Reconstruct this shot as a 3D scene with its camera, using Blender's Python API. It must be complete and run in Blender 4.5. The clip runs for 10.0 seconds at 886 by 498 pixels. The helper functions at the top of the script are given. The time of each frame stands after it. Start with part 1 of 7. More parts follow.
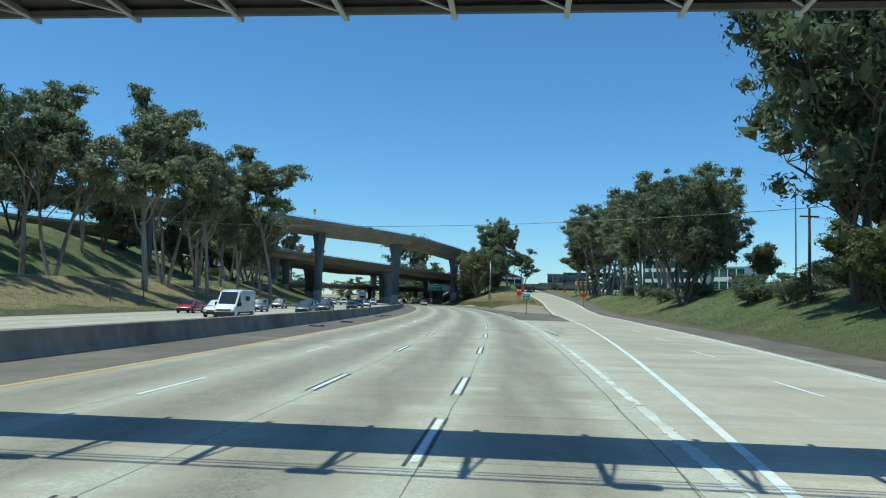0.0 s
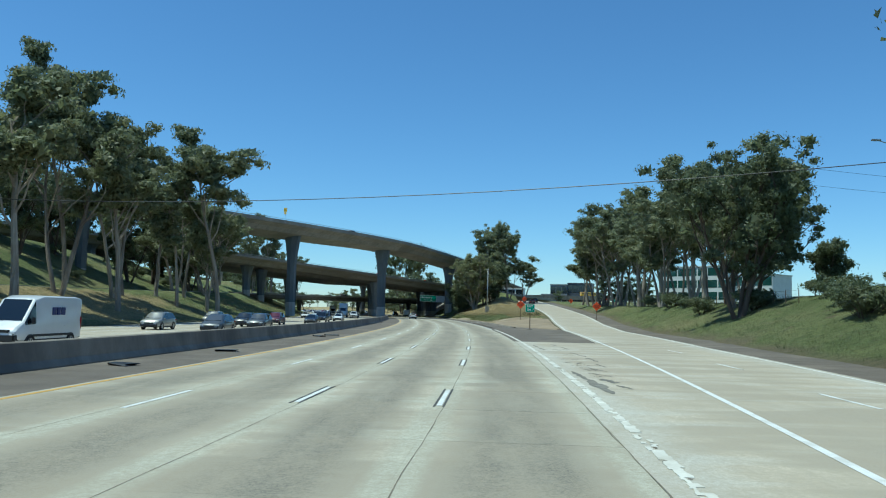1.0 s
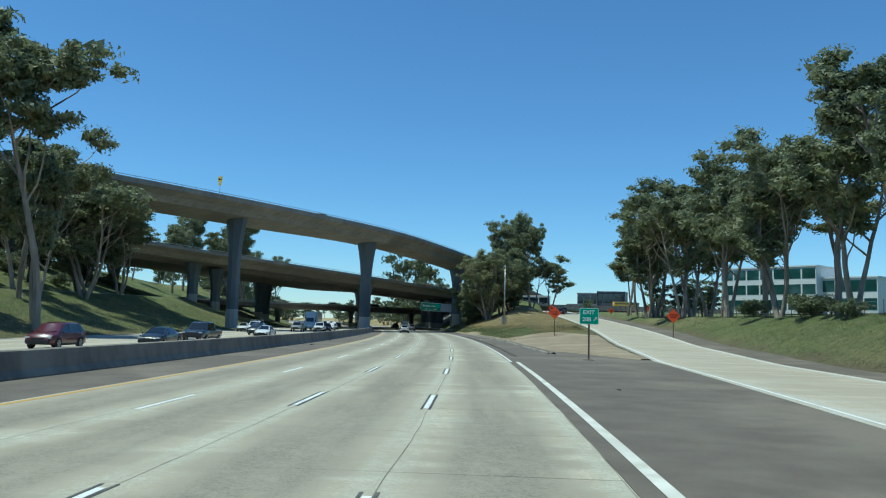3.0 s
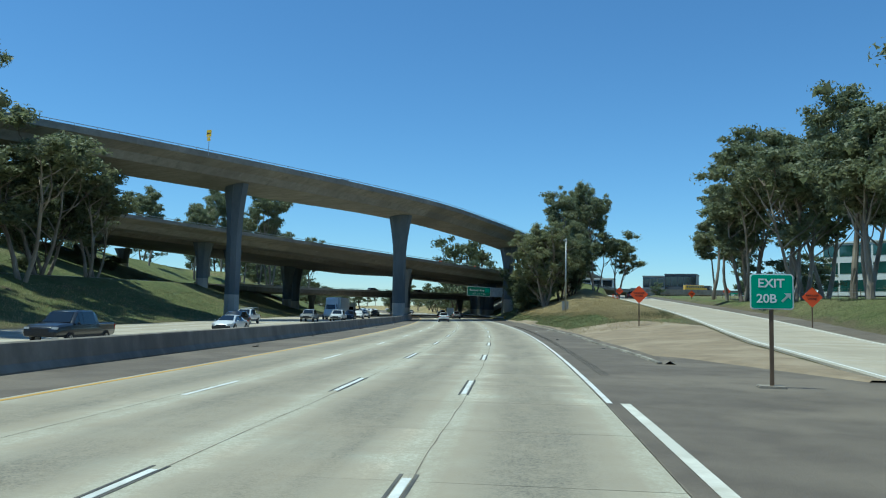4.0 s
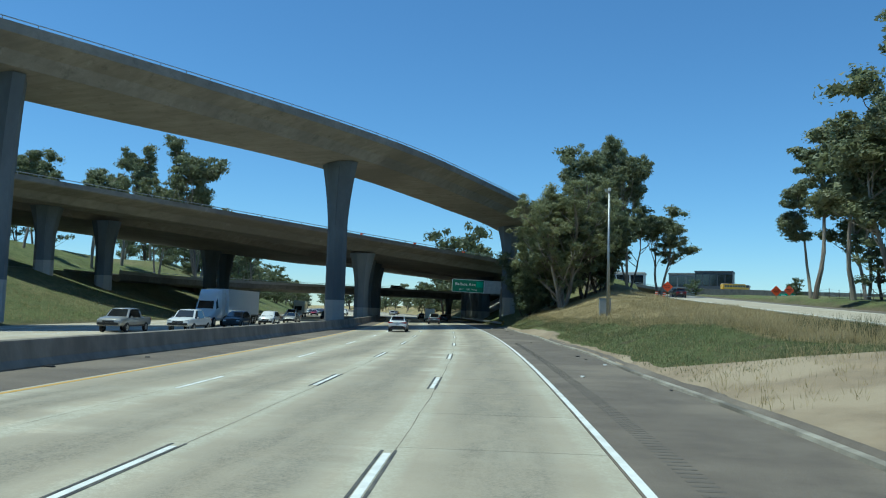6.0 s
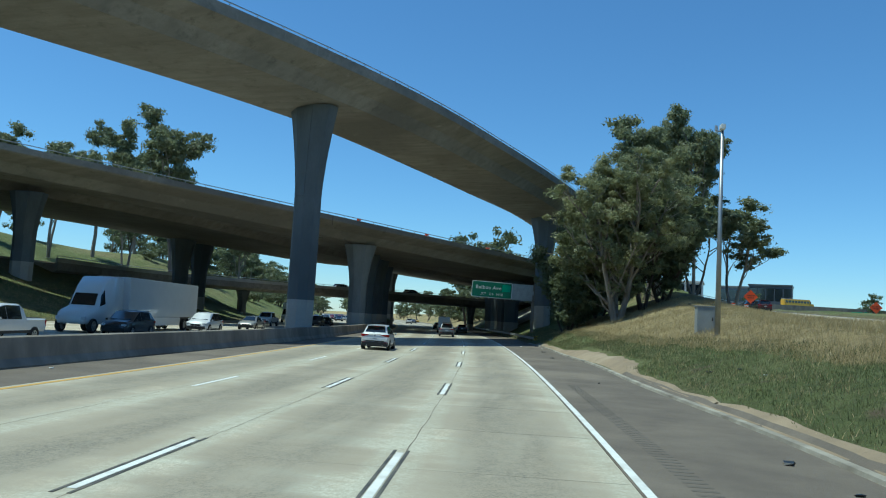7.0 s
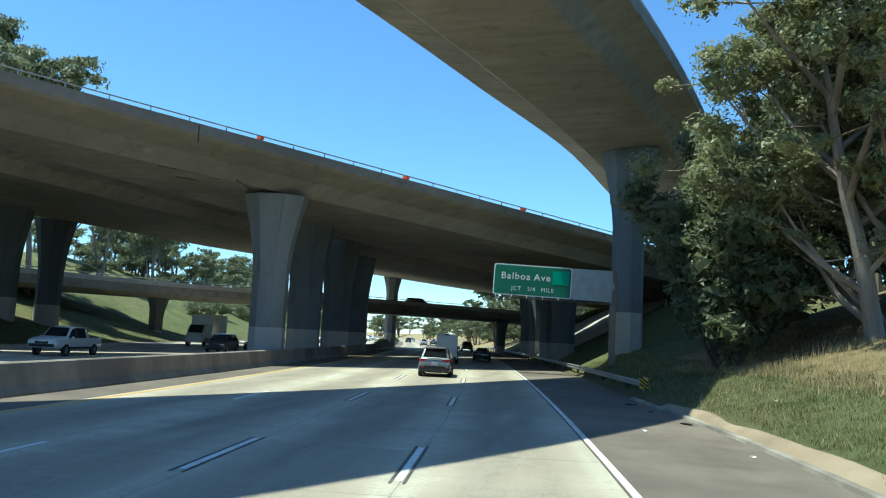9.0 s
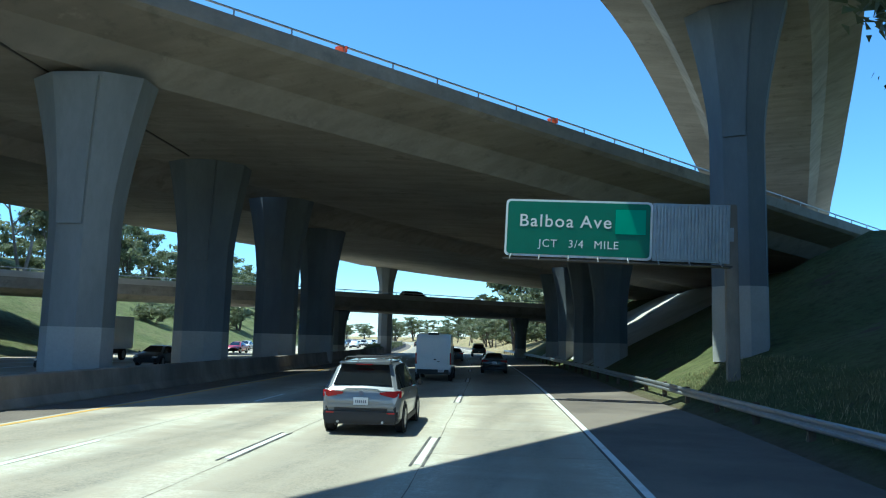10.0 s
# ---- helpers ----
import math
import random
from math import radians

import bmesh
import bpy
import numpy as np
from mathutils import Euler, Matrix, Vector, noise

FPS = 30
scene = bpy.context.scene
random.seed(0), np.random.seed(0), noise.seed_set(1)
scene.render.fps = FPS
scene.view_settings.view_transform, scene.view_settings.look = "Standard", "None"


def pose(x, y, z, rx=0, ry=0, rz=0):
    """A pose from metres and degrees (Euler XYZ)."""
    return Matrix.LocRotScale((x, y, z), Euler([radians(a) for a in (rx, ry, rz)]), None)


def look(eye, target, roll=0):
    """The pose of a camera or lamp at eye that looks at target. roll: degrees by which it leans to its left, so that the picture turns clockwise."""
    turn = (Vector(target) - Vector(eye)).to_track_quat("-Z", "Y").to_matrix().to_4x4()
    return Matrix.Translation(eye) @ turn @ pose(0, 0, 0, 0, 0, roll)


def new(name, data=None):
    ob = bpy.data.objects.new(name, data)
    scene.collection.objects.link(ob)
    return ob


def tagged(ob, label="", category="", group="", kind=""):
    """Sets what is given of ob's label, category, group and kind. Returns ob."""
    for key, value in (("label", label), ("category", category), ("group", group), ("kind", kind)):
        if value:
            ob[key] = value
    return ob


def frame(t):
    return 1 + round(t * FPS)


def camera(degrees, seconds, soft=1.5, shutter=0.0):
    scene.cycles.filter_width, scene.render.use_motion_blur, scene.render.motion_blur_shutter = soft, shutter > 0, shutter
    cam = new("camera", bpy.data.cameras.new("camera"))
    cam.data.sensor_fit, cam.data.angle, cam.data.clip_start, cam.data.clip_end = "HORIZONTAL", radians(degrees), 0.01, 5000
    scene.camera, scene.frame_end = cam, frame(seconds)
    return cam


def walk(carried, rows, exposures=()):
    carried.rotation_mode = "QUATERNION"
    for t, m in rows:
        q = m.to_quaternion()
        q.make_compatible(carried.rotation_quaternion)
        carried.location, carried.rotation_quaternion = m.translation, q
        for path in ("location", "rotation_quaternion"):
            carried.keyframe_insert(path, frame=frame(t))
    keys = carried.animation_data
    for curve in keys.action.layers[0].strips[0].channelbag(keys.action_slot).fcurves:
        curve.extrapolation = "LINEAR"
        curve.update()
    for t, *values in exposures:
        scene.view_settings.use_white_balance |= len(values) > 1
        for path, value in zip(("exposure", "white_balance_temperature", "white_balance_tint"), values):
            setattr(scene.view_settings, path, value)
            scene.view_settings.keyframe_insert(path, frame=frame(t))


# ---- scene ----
cam = camera(60.13, 10.0, soft=1.1, shutter=0.0)
# seconds, place in metres, yaw, pitch, roll
ROWS = [
    (0, 1.371, -0.976, 2.320, 0.225, 3.742, -1.481),
    (0.5, 2.770, 13.416, 2.351, 0.360, 4.107, -1.698),
    (1, 4.031, 27.806, 2.348, 0.301, 4.666, -1.312),
    (1.5, 5.028, 42.323, 2.315, 0.292, 5.124, -1.176),
    (2, 5.959, 56.294, 2.332, 0.586, 5.381, -1.118),
    (3.5, 7.692, 98.920, 2.334, 3.233, 5.519, -1.888),
    (4, 7.970, 113.532, 2.337, 5.827, 4.473, -1.178),
    (4.5, 8.056, 127.733, 2.361, 5.657, 4.100, -0.675),
    (5, 7.999, 141.787, 2.404, 5.173, 4.119, -0.342),
    (6.5, 6.714, 184.196, 2.383, 6.827, 4.905, -2.653),
    (7, 5.901, 198.662, 2.343, 8.003, 5.200, -3.301),
    (7.5, 4.992, 212.604, 2.347, 9.087, 5.501, -3.894),
    (8, 3.934, 226.462, 2.336, 9.882, 5.867, -3.754),
    (8.5, 2.740, 240.096, 2.332, 10.333, 6.327, -3.283),
    (9, 1.402, 253.729, 2.371, 10.759, 6.593, -2.878),
    (9.5, -0.105, 267.433, 2.362, 11.394, 6.720, -2.310),
    (10, -1.785, 281.067, 2.320, 12.164, 6.775, -1.411),
]
walk(cam, [(t, pose(x, y, z, 90 + pitch, roll, yaw)) for t, x, y, z, yaw, pitch, roll in ROWS],
     [(0.0, 0.3, 5350, -12), (6.5, 0.3, 5350, -12), (7.5, 0.42, 5350, -12), (8.0, 0.6, 5400, -12), (9.0, 1.12, 5600, -10), (9.5, 1.18, 5420, -10), (10.0, 1.18, 5100, -10)])

# ---- world, sun ----
SUN_FROM = Vector((-8.1, -2.5, 23.5)).normalized()
world = bpy.data.worlds.new("sky")
scene.world = world
world.use_nodes = True
wn = world.node_tree
sky = wn.nodes.new("ShaderNodeTexSky")
sky.sky_type, sky.sun_disc = "NISHITA", False
sky.sun_elevation = math.asin(SUN_FROM.z)
sky.sun_rotation = math.atan2(SUN_FROM.x, SUN_FROM.y)
sky.air_density, sky.dust_density, sky.ozone_density = 1.0, 0.05, 9.0
wn.links.new(sky.outputs["Color"], wn.nodes["Background"].inputs["Color"])
wn.nodes["Background"].inputs["Strength"].default_value = 0.10
sun = bpy.data.lights.new("sun", "SUN")
sun.energy, sun.angle, sun.color = 3.5, radians(0.55), (1.0, 0.92, 0.77)
new("sun", sun).matrix_world = look(SUN_FROM * 100, (0, 0, 0))

rng = np.random.default_rng(7)
rnd = random.Random(5)


# ---- materials ----
def material(name, build, rough=0.8, metal=0.0, spec=0.5):
    m = bpy.data.materials.new(name)
    m.use_nodes = True
    nt = m.node_tree
    b = nt.nodes["Principled BSDF"]
    b.inputs["Roughness"].default_value = rough
    b.inputs["Metallic"].default_value = metal
    b.inputs["Specular IOR Level"].default_value = spec
    build(nt, b)
    return m


def nd(nt, kind, **props):
    n = nt.nodes.new(kind)
    for k, v in props.items():
        n.inputs[k].default_value = v
    return n


def position(nt, scale=(1, 1, 1)):
    g = nt.nodes.new("ShaderNodeNewGeometry")
    mp = nd(nt, "ShaderNodeMapping", Scale=scale)
    nt.links.new(g.outputs["Position"], mp.inputs["Vector"])
    return mp.outputs["Vector"]


def local(nt, scale=(1, 1, 1)):
    g = nt.nodes.new("ShaderNodeTexCoord")
    mp = nd(nt, "ShaderNodeMapping", Scale=scale)
    nt.links.new(g.outputs["Object"], mp.inputs["Vector"])
    return mp.outputs["Vector"]


def noise_of(nt, vec, scale, detail=5.0, rough=0.6, lo=0.35, hi=0.65):
    n = nd(nt, "ShaderNodeTexNoise", Scale=scale, Detail=detail, Roughness=rough)
    nt.links.new(vec, n.inputs["Vector"])
    r = nd(nt, "ShaderNodeMapRange", **{"From Min": lo, "From Max": hi})
    nt.links.new(n.outputs["Fac"], r.inputs["Value"])
    return r.outputs["Result"]


def blend(nt, fac, a, b, mode="MIX"):
    m = nt.nodes.new("ShaderNodeMix")
    m.data_type, m.blend_type, m.clamp_factor = "RGBA", mode, True
    for sock, v in ((m.inputs["Factor"], fac), (m.inputs["A"], a), (m.inputs["B"], b)):
        if isinstance(v, bpy.types.NodeSocket):
            nt.links.new(v, sock)
        else:
            sock.default_value = v if not isinstance(v, tuple) else (*v, 1)
    return m.outputs["Result"]


def arith(nt, op, a, b=0.0, c=0.0):
    m = nt.nodes.new("ShaderNodeMath")
    m.operation = op
    for sock, v in zip(m.inputs, (a, b, c)):
        if isinstance(v, bpy.types.NodeSocket):
            nt.links.new(v, sock)
        else:
            sock.default_value = v
    return m.outputs["Value"]


def bump(nt, b, height, strength=0.3, dist=0.02):
    n = nd(nt, "ShaderNodeBump", Strength=strength, Distance=dist)
    nt.links.new(height, n.inputs["Height"])
    nt.links.new(n.outputs["Normal"], b.inputs["Normal"])


def mottled(name, a, b, scale=2.0, fine=30.0, rough=0.85, metal=0.0, spec=0.4, bumps=0.25, stretch=(1, 1, 1), use_local=False, third=None):
    """Two-scale varied surface between colours a and b, with fine grain and relief."""
    def build(nt, p):
        v = local(nt, stretch) if use_local else position(nt, stretch)
        big = noise_of(nt, v, scale)
        col = blend(nt, big, a, b)
        if third:
            col = blend(nt, noise_of(nt, v, scale * 0.23, lo=0.5, hi=0.62), col, third)
        grain = noise_of(nt, v, fine, 3.0, 0.7, 0.25, 0.75)
        col = blend(nt, arith(nt, "MULTIPLY", grain, 0.35), col, (a[0] * 0.6, a[1] * 0.6, a[2] * 0.6))
        nt.links.new(col, p.inputs["Base Color"])
        if bumps:
            bump(nt, p, grain, bumps)
    return material(name, build, rough, metal, spec)


def plain(name, col, rough=0.5, metal=0.0, spec=0.5, vary=0.12, coat=0.0):
    def build(nt, p):
        v = local(nt)
        d = tuple(c * (1 - vary) for c in col)
        c = blend(nt, noise_of(nt, v, 1.3), col, d)
        c = blend(nt, arith(nt, "MULTIPLY", noise_of(nt, v, 22.0), 0.3), c, tuple(x * (1 - vary * 1.5) for x in col))
        nt.links.new(c, p.inputs["Base Color"])
        p.inputs["Coat Weight"].default_value = coat
        p.inputs["Coat Roughness"].default_value = 0.06
    return material(name, build, rough, metal, spec)


def pavement_build(nt, p, tone, soiled=1.0):
    """Worn concrete: broad stains, dark oil band along the lane's middle, slab to slab tone."""
    pos = position(nt)
    uv = nt.nodes.new("ShaderNodeUVMap")
    sep = nt.nodes.new("ShaderNodeSeparateXYZ")
    nt.links.new(uv.outputs["UV"], sep.inputs["Vector"])
    base = blend(nt, noise_of(nt, pos, 0.35), tuple(c * 1.1 for c in tone), tuple(c * 0.8 for c in tone))
    base = blend(nt, noise_of(nt, position(nt, (1, 0.16, 1)), 1.6, lo=0.42, hi=0.7), base, tuple(c * 0.72 for c in tone))
    # pale and dark streaks across the lanes
    cross = noise_of(nt, position(nt, (0.16, 1, 1)), 0.8, 4.0, 0.6, 0.47, 0.66)
    base = blend(nt, arith(nt, "MULTIPLY", cross, 0.9), base, tuple(min(0.72, c * 1.4) for c in tone))
    worn = nd(nt, "ShaderNodeMapping", Scale=(0.3, 1, 1), Location=(31, 17, 5))
    nt.links.new(pos, worn.inputs["Vector"])
    base = blend(nt, arith(nt, "MULTIPLY", noise_of(nt, worn.outputs["Vector"], 0.5, 2.5, 0.55, 0.47, 0.58), 0.85), base, tuple(c * k for c, k in zip(tone, (0.47, 0.46, 0.45))))
    rand = nt.nodes.new("ShaderNodeObjectInfo").outputs["Random"]
    base = blend(nt, arith(nt, "MULTIPLY", rand, 0.9), base, tuple(c * 0.56 for c in tone))
    # oil drip band, strongest in the middle of the lane
    off = arith(nt, "ABSOLUTE", arith(nt, "SUBTRACT", sep.outputs["X"], 0.5))
    band = nd(nt, "ShaderNodeMapRange", **{"From Min": 0.39, "From Max": 0.12})
    band.interpolation_type = "SMOOTHSTEP"
    nt.links.new(off, band.inputs["Value"])
    wob = noise_of(nt, position(nt, (1, 0.12, 1)), 0.8, lo=0.3, hi=0.6)
    oil = arith(nt, "MULTIPLY", band.outputs["Result"], arith(nt, "MULTIPLY_ADD", wob, 0.72 * soiled, 0.36 * soiled))
    base = blend(nt, oil, base, tuple(c * k for c, k in zip(tone, (0.21, 0.22, 0.23))))
    # cleaner concrete beside the lane lines
    rim = nd(nt, "ShaderNodeMapRange", **{"From Min": 0.375, "From Max": 0.44})
    nt.links.new(arith(nt, "ADD", off, arith(nt, "MULTIPLY", wob, 0.02)), rim.inputs["Value"])
    base = blend(nt, arith(nt, "MULTIPLY", rim.outputs["Result"], 0.6), base, tuple(min(0.6, c * 1.16) for c in tone))
    # blotches, pits and grain
    patchy = noise_of(nt, position(nt, (1, 0.45, 1)), 0.55, 6.0, 0.75, 0.44, 0.62)
    base = blend(nt, arith(nt, "MULTIPLY", patchy, 0.5), base, tuple(c * k for c, k in zip(tone, (0.5, 0.47, 0.43))))
    blot = noise_of(nt, pos, 2.6, 6.0, 0.8, 0.48, 0.62)
    base = blend(nt, arith(nt, "MULTIPLY", blot, 0.5), base, tuple(c * 0.55 for c in tone))
    grit = noise_of(nt, pos, 8.0, 4.0, 0.9, 0.45, 0.57)
    base = blend(nt, arith(nt, "MULTIPLY", grit, 0.5), base, tuple(c * 0.5 for c in tone))
    grain = noise_of(nt, pos, 19.0, 4.0, 0.85, 0.42, 0.58)
    base = blend(nt, arith(nt, "MULTIPLY", grain, 0.62), base, tuple(c * 0.56 for c in tone))
    nt.links.new(base, p.inputs["Base Color"])
    groove = nt.nodes.new("ShaderNodeTexWave")
    groove.inputs["Scale"].default_value = 9.0
    groove.inputs["Distortion"].default_value = 0.6
    nt.links.new(pos, groove.inputs["Vector"])
    bump(nt, p, arith(nt, "MULTIPLY_ADD", grain, 0.7, arith(nt, "MULTIPLY", groove.outputs["Fac"], 0.15)), 0.25, 0.01)


CONCRETE = (0.64, 0.555, 0.415)
M_SLAB = material("road_concrete", lambda nt, p: pavement_build(nt, p, CONCRETE), 0.8, 0.0, 0.35)
M_SLAB_RAMP = material("ramp_concrete", lambda nt, p: pavement_build(nt, p, (0.72, 0.622, 0.468), 0.2), 0.8, 0.0, 0.35)
M_BED = mottled("joint_concrete", (0.40, 0.34, 0.255), (0.30, 0.255, 0.19), 3, 40)
M_JOINT = mottled("joint_filler", (0.16, 0.135, 0.10), (0.25, 0.21, 0.155), 1.2, 20)
M_ASPHALT = mottled("shoulder_asphalt", (0.125, 0.102, 0.08), (0.175, 0.145, 0.112), 0.6, 18, third=(0.215, 0.178, 0.135), bumps=0.5)
M_WHITE = mottled("white_road_paint", (0.84, 0.83, 0.79), (0.72, 0.71, 0.66), 5, 50, 0.6, third=(0.62, 0.60, 0.54), bumps=0.1)
M_YELLOW = mottled("yellow_road_paint", (0.62, 0.36, 0.06), (0.5, 0.31, 0.08), 4, 50, 0.6, bumps=0.1)
M_BLACK = mottled("black_road_paint", (0.05, 0.049, 0.047), (0.16, 0.145, 0.12), 1.5, 30, 0.7, bumps=0.1)
M_DIRT = mottled("sandy_dirt", (0.32, 0.245, 0.16), (0.24, 0.185, 0.122), 0.7, 25, 0.95, third=(0.37, 0.295, 0.20), bumps=0.5)
M_BARRIER = mottled("weathered_barrier_concrete", (0.33, 0.29, 0.235), (0.20, 0.175, 0.14), 0.8, 12, 0.85, stretch=(1, 1, 0.5), third=(0.15, 0.13, 0.108))


def deck_build(nt, p):
    """Cast bridge concrete: form-board bands, water stains, pale lime runs and fine pits."""
    pos = position(nt)
    col = blend(nt, noise_of(nt, pos, 0.16), (0.375, 0.345, 0.295), (0.265, 0.245, 0.212))
    col = blend(nt, noise_of(nt, pos, 0.045, lo=0.5, hi=0.62), col, (0.20, 0.185, 0.162))
    turned = nd(nt, "ShaderNodeMapping", Rotation=(0, 0, -0.85), Scale=(0.14, 1.0, 1.0))
    nt.links.new(pos, turned.inputs["Vector"])
    boards = noise_of(nt, turned.outputs["Vector"], 1.3, 3.0, 0.6, 0.42, 0.62)
    col = blend(nt, arith(nt, "MULTIPLY", boards, 0.42), col, (0.175, 0.162, 0.14))
    blots = noise_of(nt, pos, 0.75, 6.0, 0.7, 0.56, 0.7)
    col = blend(nt, arith(nt, "MULTIPLY", blots, 0.65), col, (0.12, 0.112, 0.098))
    lime = noise_of(nt, position(nt, (1, 1, 0.3)), 0.5, 6.0, 0.7, 0.62, 0.74)
    col = blend(nt, arith(nt, "MULTIPLY", lime, 0.55), col, (0.50, 0.475, 0.425))
    grain = noise_of(nt, pos, 7.0, 6.0, 0.8, 0.3, 0.7)
    col = blend(nt, arith(nt, "MULTIPLY", grain, 0.4), col, (0.2, 0.18, 0.15))
    nt.links.new(col, p.inputs["Base Color"])
    bump(nt, p, arith(nt, "MULTIPLY_ADD", boards, 0.4, grain), 0.3, 0.05)


M_DECK = material("bridge_concrete", deck_build, 0.85, 0.0, 0.35)
# one column concrete in two tones: darker for shaded columns, paler for lit ones
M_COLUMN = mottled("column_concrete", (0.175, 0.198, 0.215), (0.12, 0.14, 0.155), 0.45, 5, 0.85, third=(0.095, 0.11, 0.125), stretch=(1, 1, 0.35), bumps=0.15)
M_COLUMN_LIT = mottled("lit_column_concrete", (0.245, 0.26, 0.265), (0.18, 0.195, 0.20), 0.45, 5, 0.85, third=(0.145, 0.157, 0.165), stretch=(1, 1, 0.35), bumps=0.15)
M_PATCH = mottled("pale_repainted_concrete", (0.45, 0.445, 0.42), (0.38, 0.375, 0.355), 0.6, 9, 0.85, bumps=0.1)
M_PALE = mottled("pale_parapet_concrete", (0.60, 0.575, 0.52), (0.5, 0.475, 0.425), 0.7, 10, 0.85, third=(0.42, 0.40, 0.355), bumps=0.1)
M_STEEL = mottled("galvanised_steel", (0.46, 0.47, 0.47), (0.36, 0.37, 0.38), 2, 30, 0.45, 0.7, bumps=0.08)
M_DARKSTEEL = mottled("dark_steel", (0.07, 0.07, 0.068), (0.11, 0.10, 0.09), 2, 30, 0.55, 0.5, bumps=0.1)
M_GREEN = plain("green_sign_sheet", (0.010, 0.16, 0.085), 0.45, vary=0.15)
M_BRIGHTGREEN = plain("bright_green_sign_sheet", (0.005, 0.36, 0.20), 0.45, vary=0.1)
M_SIGNWHITE = plain("white_sign_sheet", (0.78, 0.79, 0.77), 0.45, vary=0.06)
M_ORANGE = plain("orange_sign_sheet", (0.85, 0.10, 0.02), 0.5, vary=0.08)
M_SIGNYELLOW = plain("yellow_sign_sheet", (0.80, 0.52, 0.03), 0.5, vary=0.06)
M_BLACKPLAIN = plain("black_enamel", (0.015, 0.015, 0.016), 0.5)
M_WOOD = mottled("weathered_post_wood", (0.17, 0.115, 0.075), (0.11, 0.08, 0.055), 6, 40, 0.9, stretch=(1, 1, 0.1), use_local=True)
M_BARK = mottled("pale_gum_bark", (0.42, 0.36, 0.29), (0.24, 0.19, 0.145), 1.2, 14, 0.9, stretch=(1, 1, 0.2), third=(0.13, 0.10, 0.08), bumps=0.5)
M_DARKBARK = mottled("dark_bark", (0.13, 0.10, 0.075), (0.08, 0.06, 0.045), 1.2, 14, 0.95, stretch=(1, 1, 0.2), bumps=0.5)


def leaf_material(name, a, b, c):
    def build(nt, p):
        g = nt.nodes.new("ShaderNodeNewGeometry")
        col = blend(nt, g.outputs["Random Per Island"], a, b)
        col = blend(nt, noise_of(nt, position(nt), 0.5, lo=0.45, hi=0.7), col, c)
        nt.links.new(col, p.inputs["Base Color"])
        p.inputs["Subsurface Weight"].default_value = 0.0
        tr = nt.nodes.new("ShaderNodeBsdfTranslucent")
        nt.links.new(blend(nt, 0.5, col, (0.20, 0.225, 0.11)), tr.inputs["Color"])
        mx = nt.nodes.new("ShaderNodeMixShader")
        mx.inputs["Fac"].default_value = 0.45
        nt.links.new(p.outputs["BSDF"], mx.inputs[1])
        nt.links.new(tr.outputs["BSDF"], mx.inputs[2])
        nt.links.new(mx.outputs["Shader"], nt.nodes["Material Output"].inputs["Surface"])
    return material(name, build, 0.5, 0.0, 0.4)


M_LEAF = leaf_material("gum_leaves", (0.155, 0.18, 0.098), (0.26, 0.278, 0.152), (0.25, 0.235, 0.125))
M_LEAF_OLIVE = leaf_material("olive_gum_leaves", (0.22, 0.24, 0.12), (0.35, 0.36, 0.185), (0.33, 0.305, 0.155))
M_LEAF_DARK = leaf_material("dark_leaves", (0.10, 0.125, 0.066), (0.165, 0.19, 0.10), (0.17, 0.172, 0.09))
M_LEAF_YELLOW = leaf_material("yellowish_shrub_leaves", (0.10, 0.11, 0.03), (0.14, 0.14, 0.045), (0.08, 0.10, 0.03))
M_GRASS = leaf_material("green_grass_blades", (0.105, 0.135, 0.045), (0.16, 0.175, 0.065), (0.22, 0.195, 0.095))
M_DRYGRASS = leaf_material("dry_golden_grass", (0.52, 0.395, 0.20), (0.62, 0.49, 0.27), (0.44, 0.34, 0.17))


# ---- mesh helpers ----
def part(name, bm, mat, parent=None, label="", smooth=False):
    me = bpy.data.meshes.new(name)
    if isinstance(bm, bmesh.types.BMesh):
        bm.to_mesh(me)
        bm.free()
    else:
        me.from_pydata(*bm)
    me.materials.append(mat)
    if smooth:
        me.polygons.foreach_set("use_smooth", [True] * len(me.polygons))
    ob = new(name, me)
    ob.parent = parent
    if label:
        ob["label"] = label
    return ob


def empty(name, m=None):
    ob = new(name)
    ob.empty_display_size = 0.3
    if m is not None:
        ob.matrix_world = m
    return ob


def box(bm, x0, x1, y0, y1, z0, z1, m=None):
    vs = [bm.verts.new(c) for c in ((x0, y0, z0), (x1, y0, z0), (x1, y1, z0), (x0, y1, z0), (x0, y0, z1), (x1, y0, z1), (x1, y1, z1), (x0, y1, z1))]
    for f in ((0, 3, 2, 1), (4, 5, 6, 7), (0, 1, 5, 4), (1, 2, 6, 5), (2, 3, 7, 6), (3, 0, 4, 7)):
        bm.faces.new([vs[i] for i in f])
    if m is not None:
        bmesh.ops.transform(bm, matrix=m, verts=vs)
    return vs


def boxed(x0, x1, y0, y1, z0, z1, bevel=0.0):
    bm = bmesh.new()
    box(bm, x0, x1, y0, y1, z0, z1)
    if bevel:
        bmesh.ops.bevel(bm, geom=bm.edges[:], offset=bevel, segments=2, affect="EDGES")
    return bm


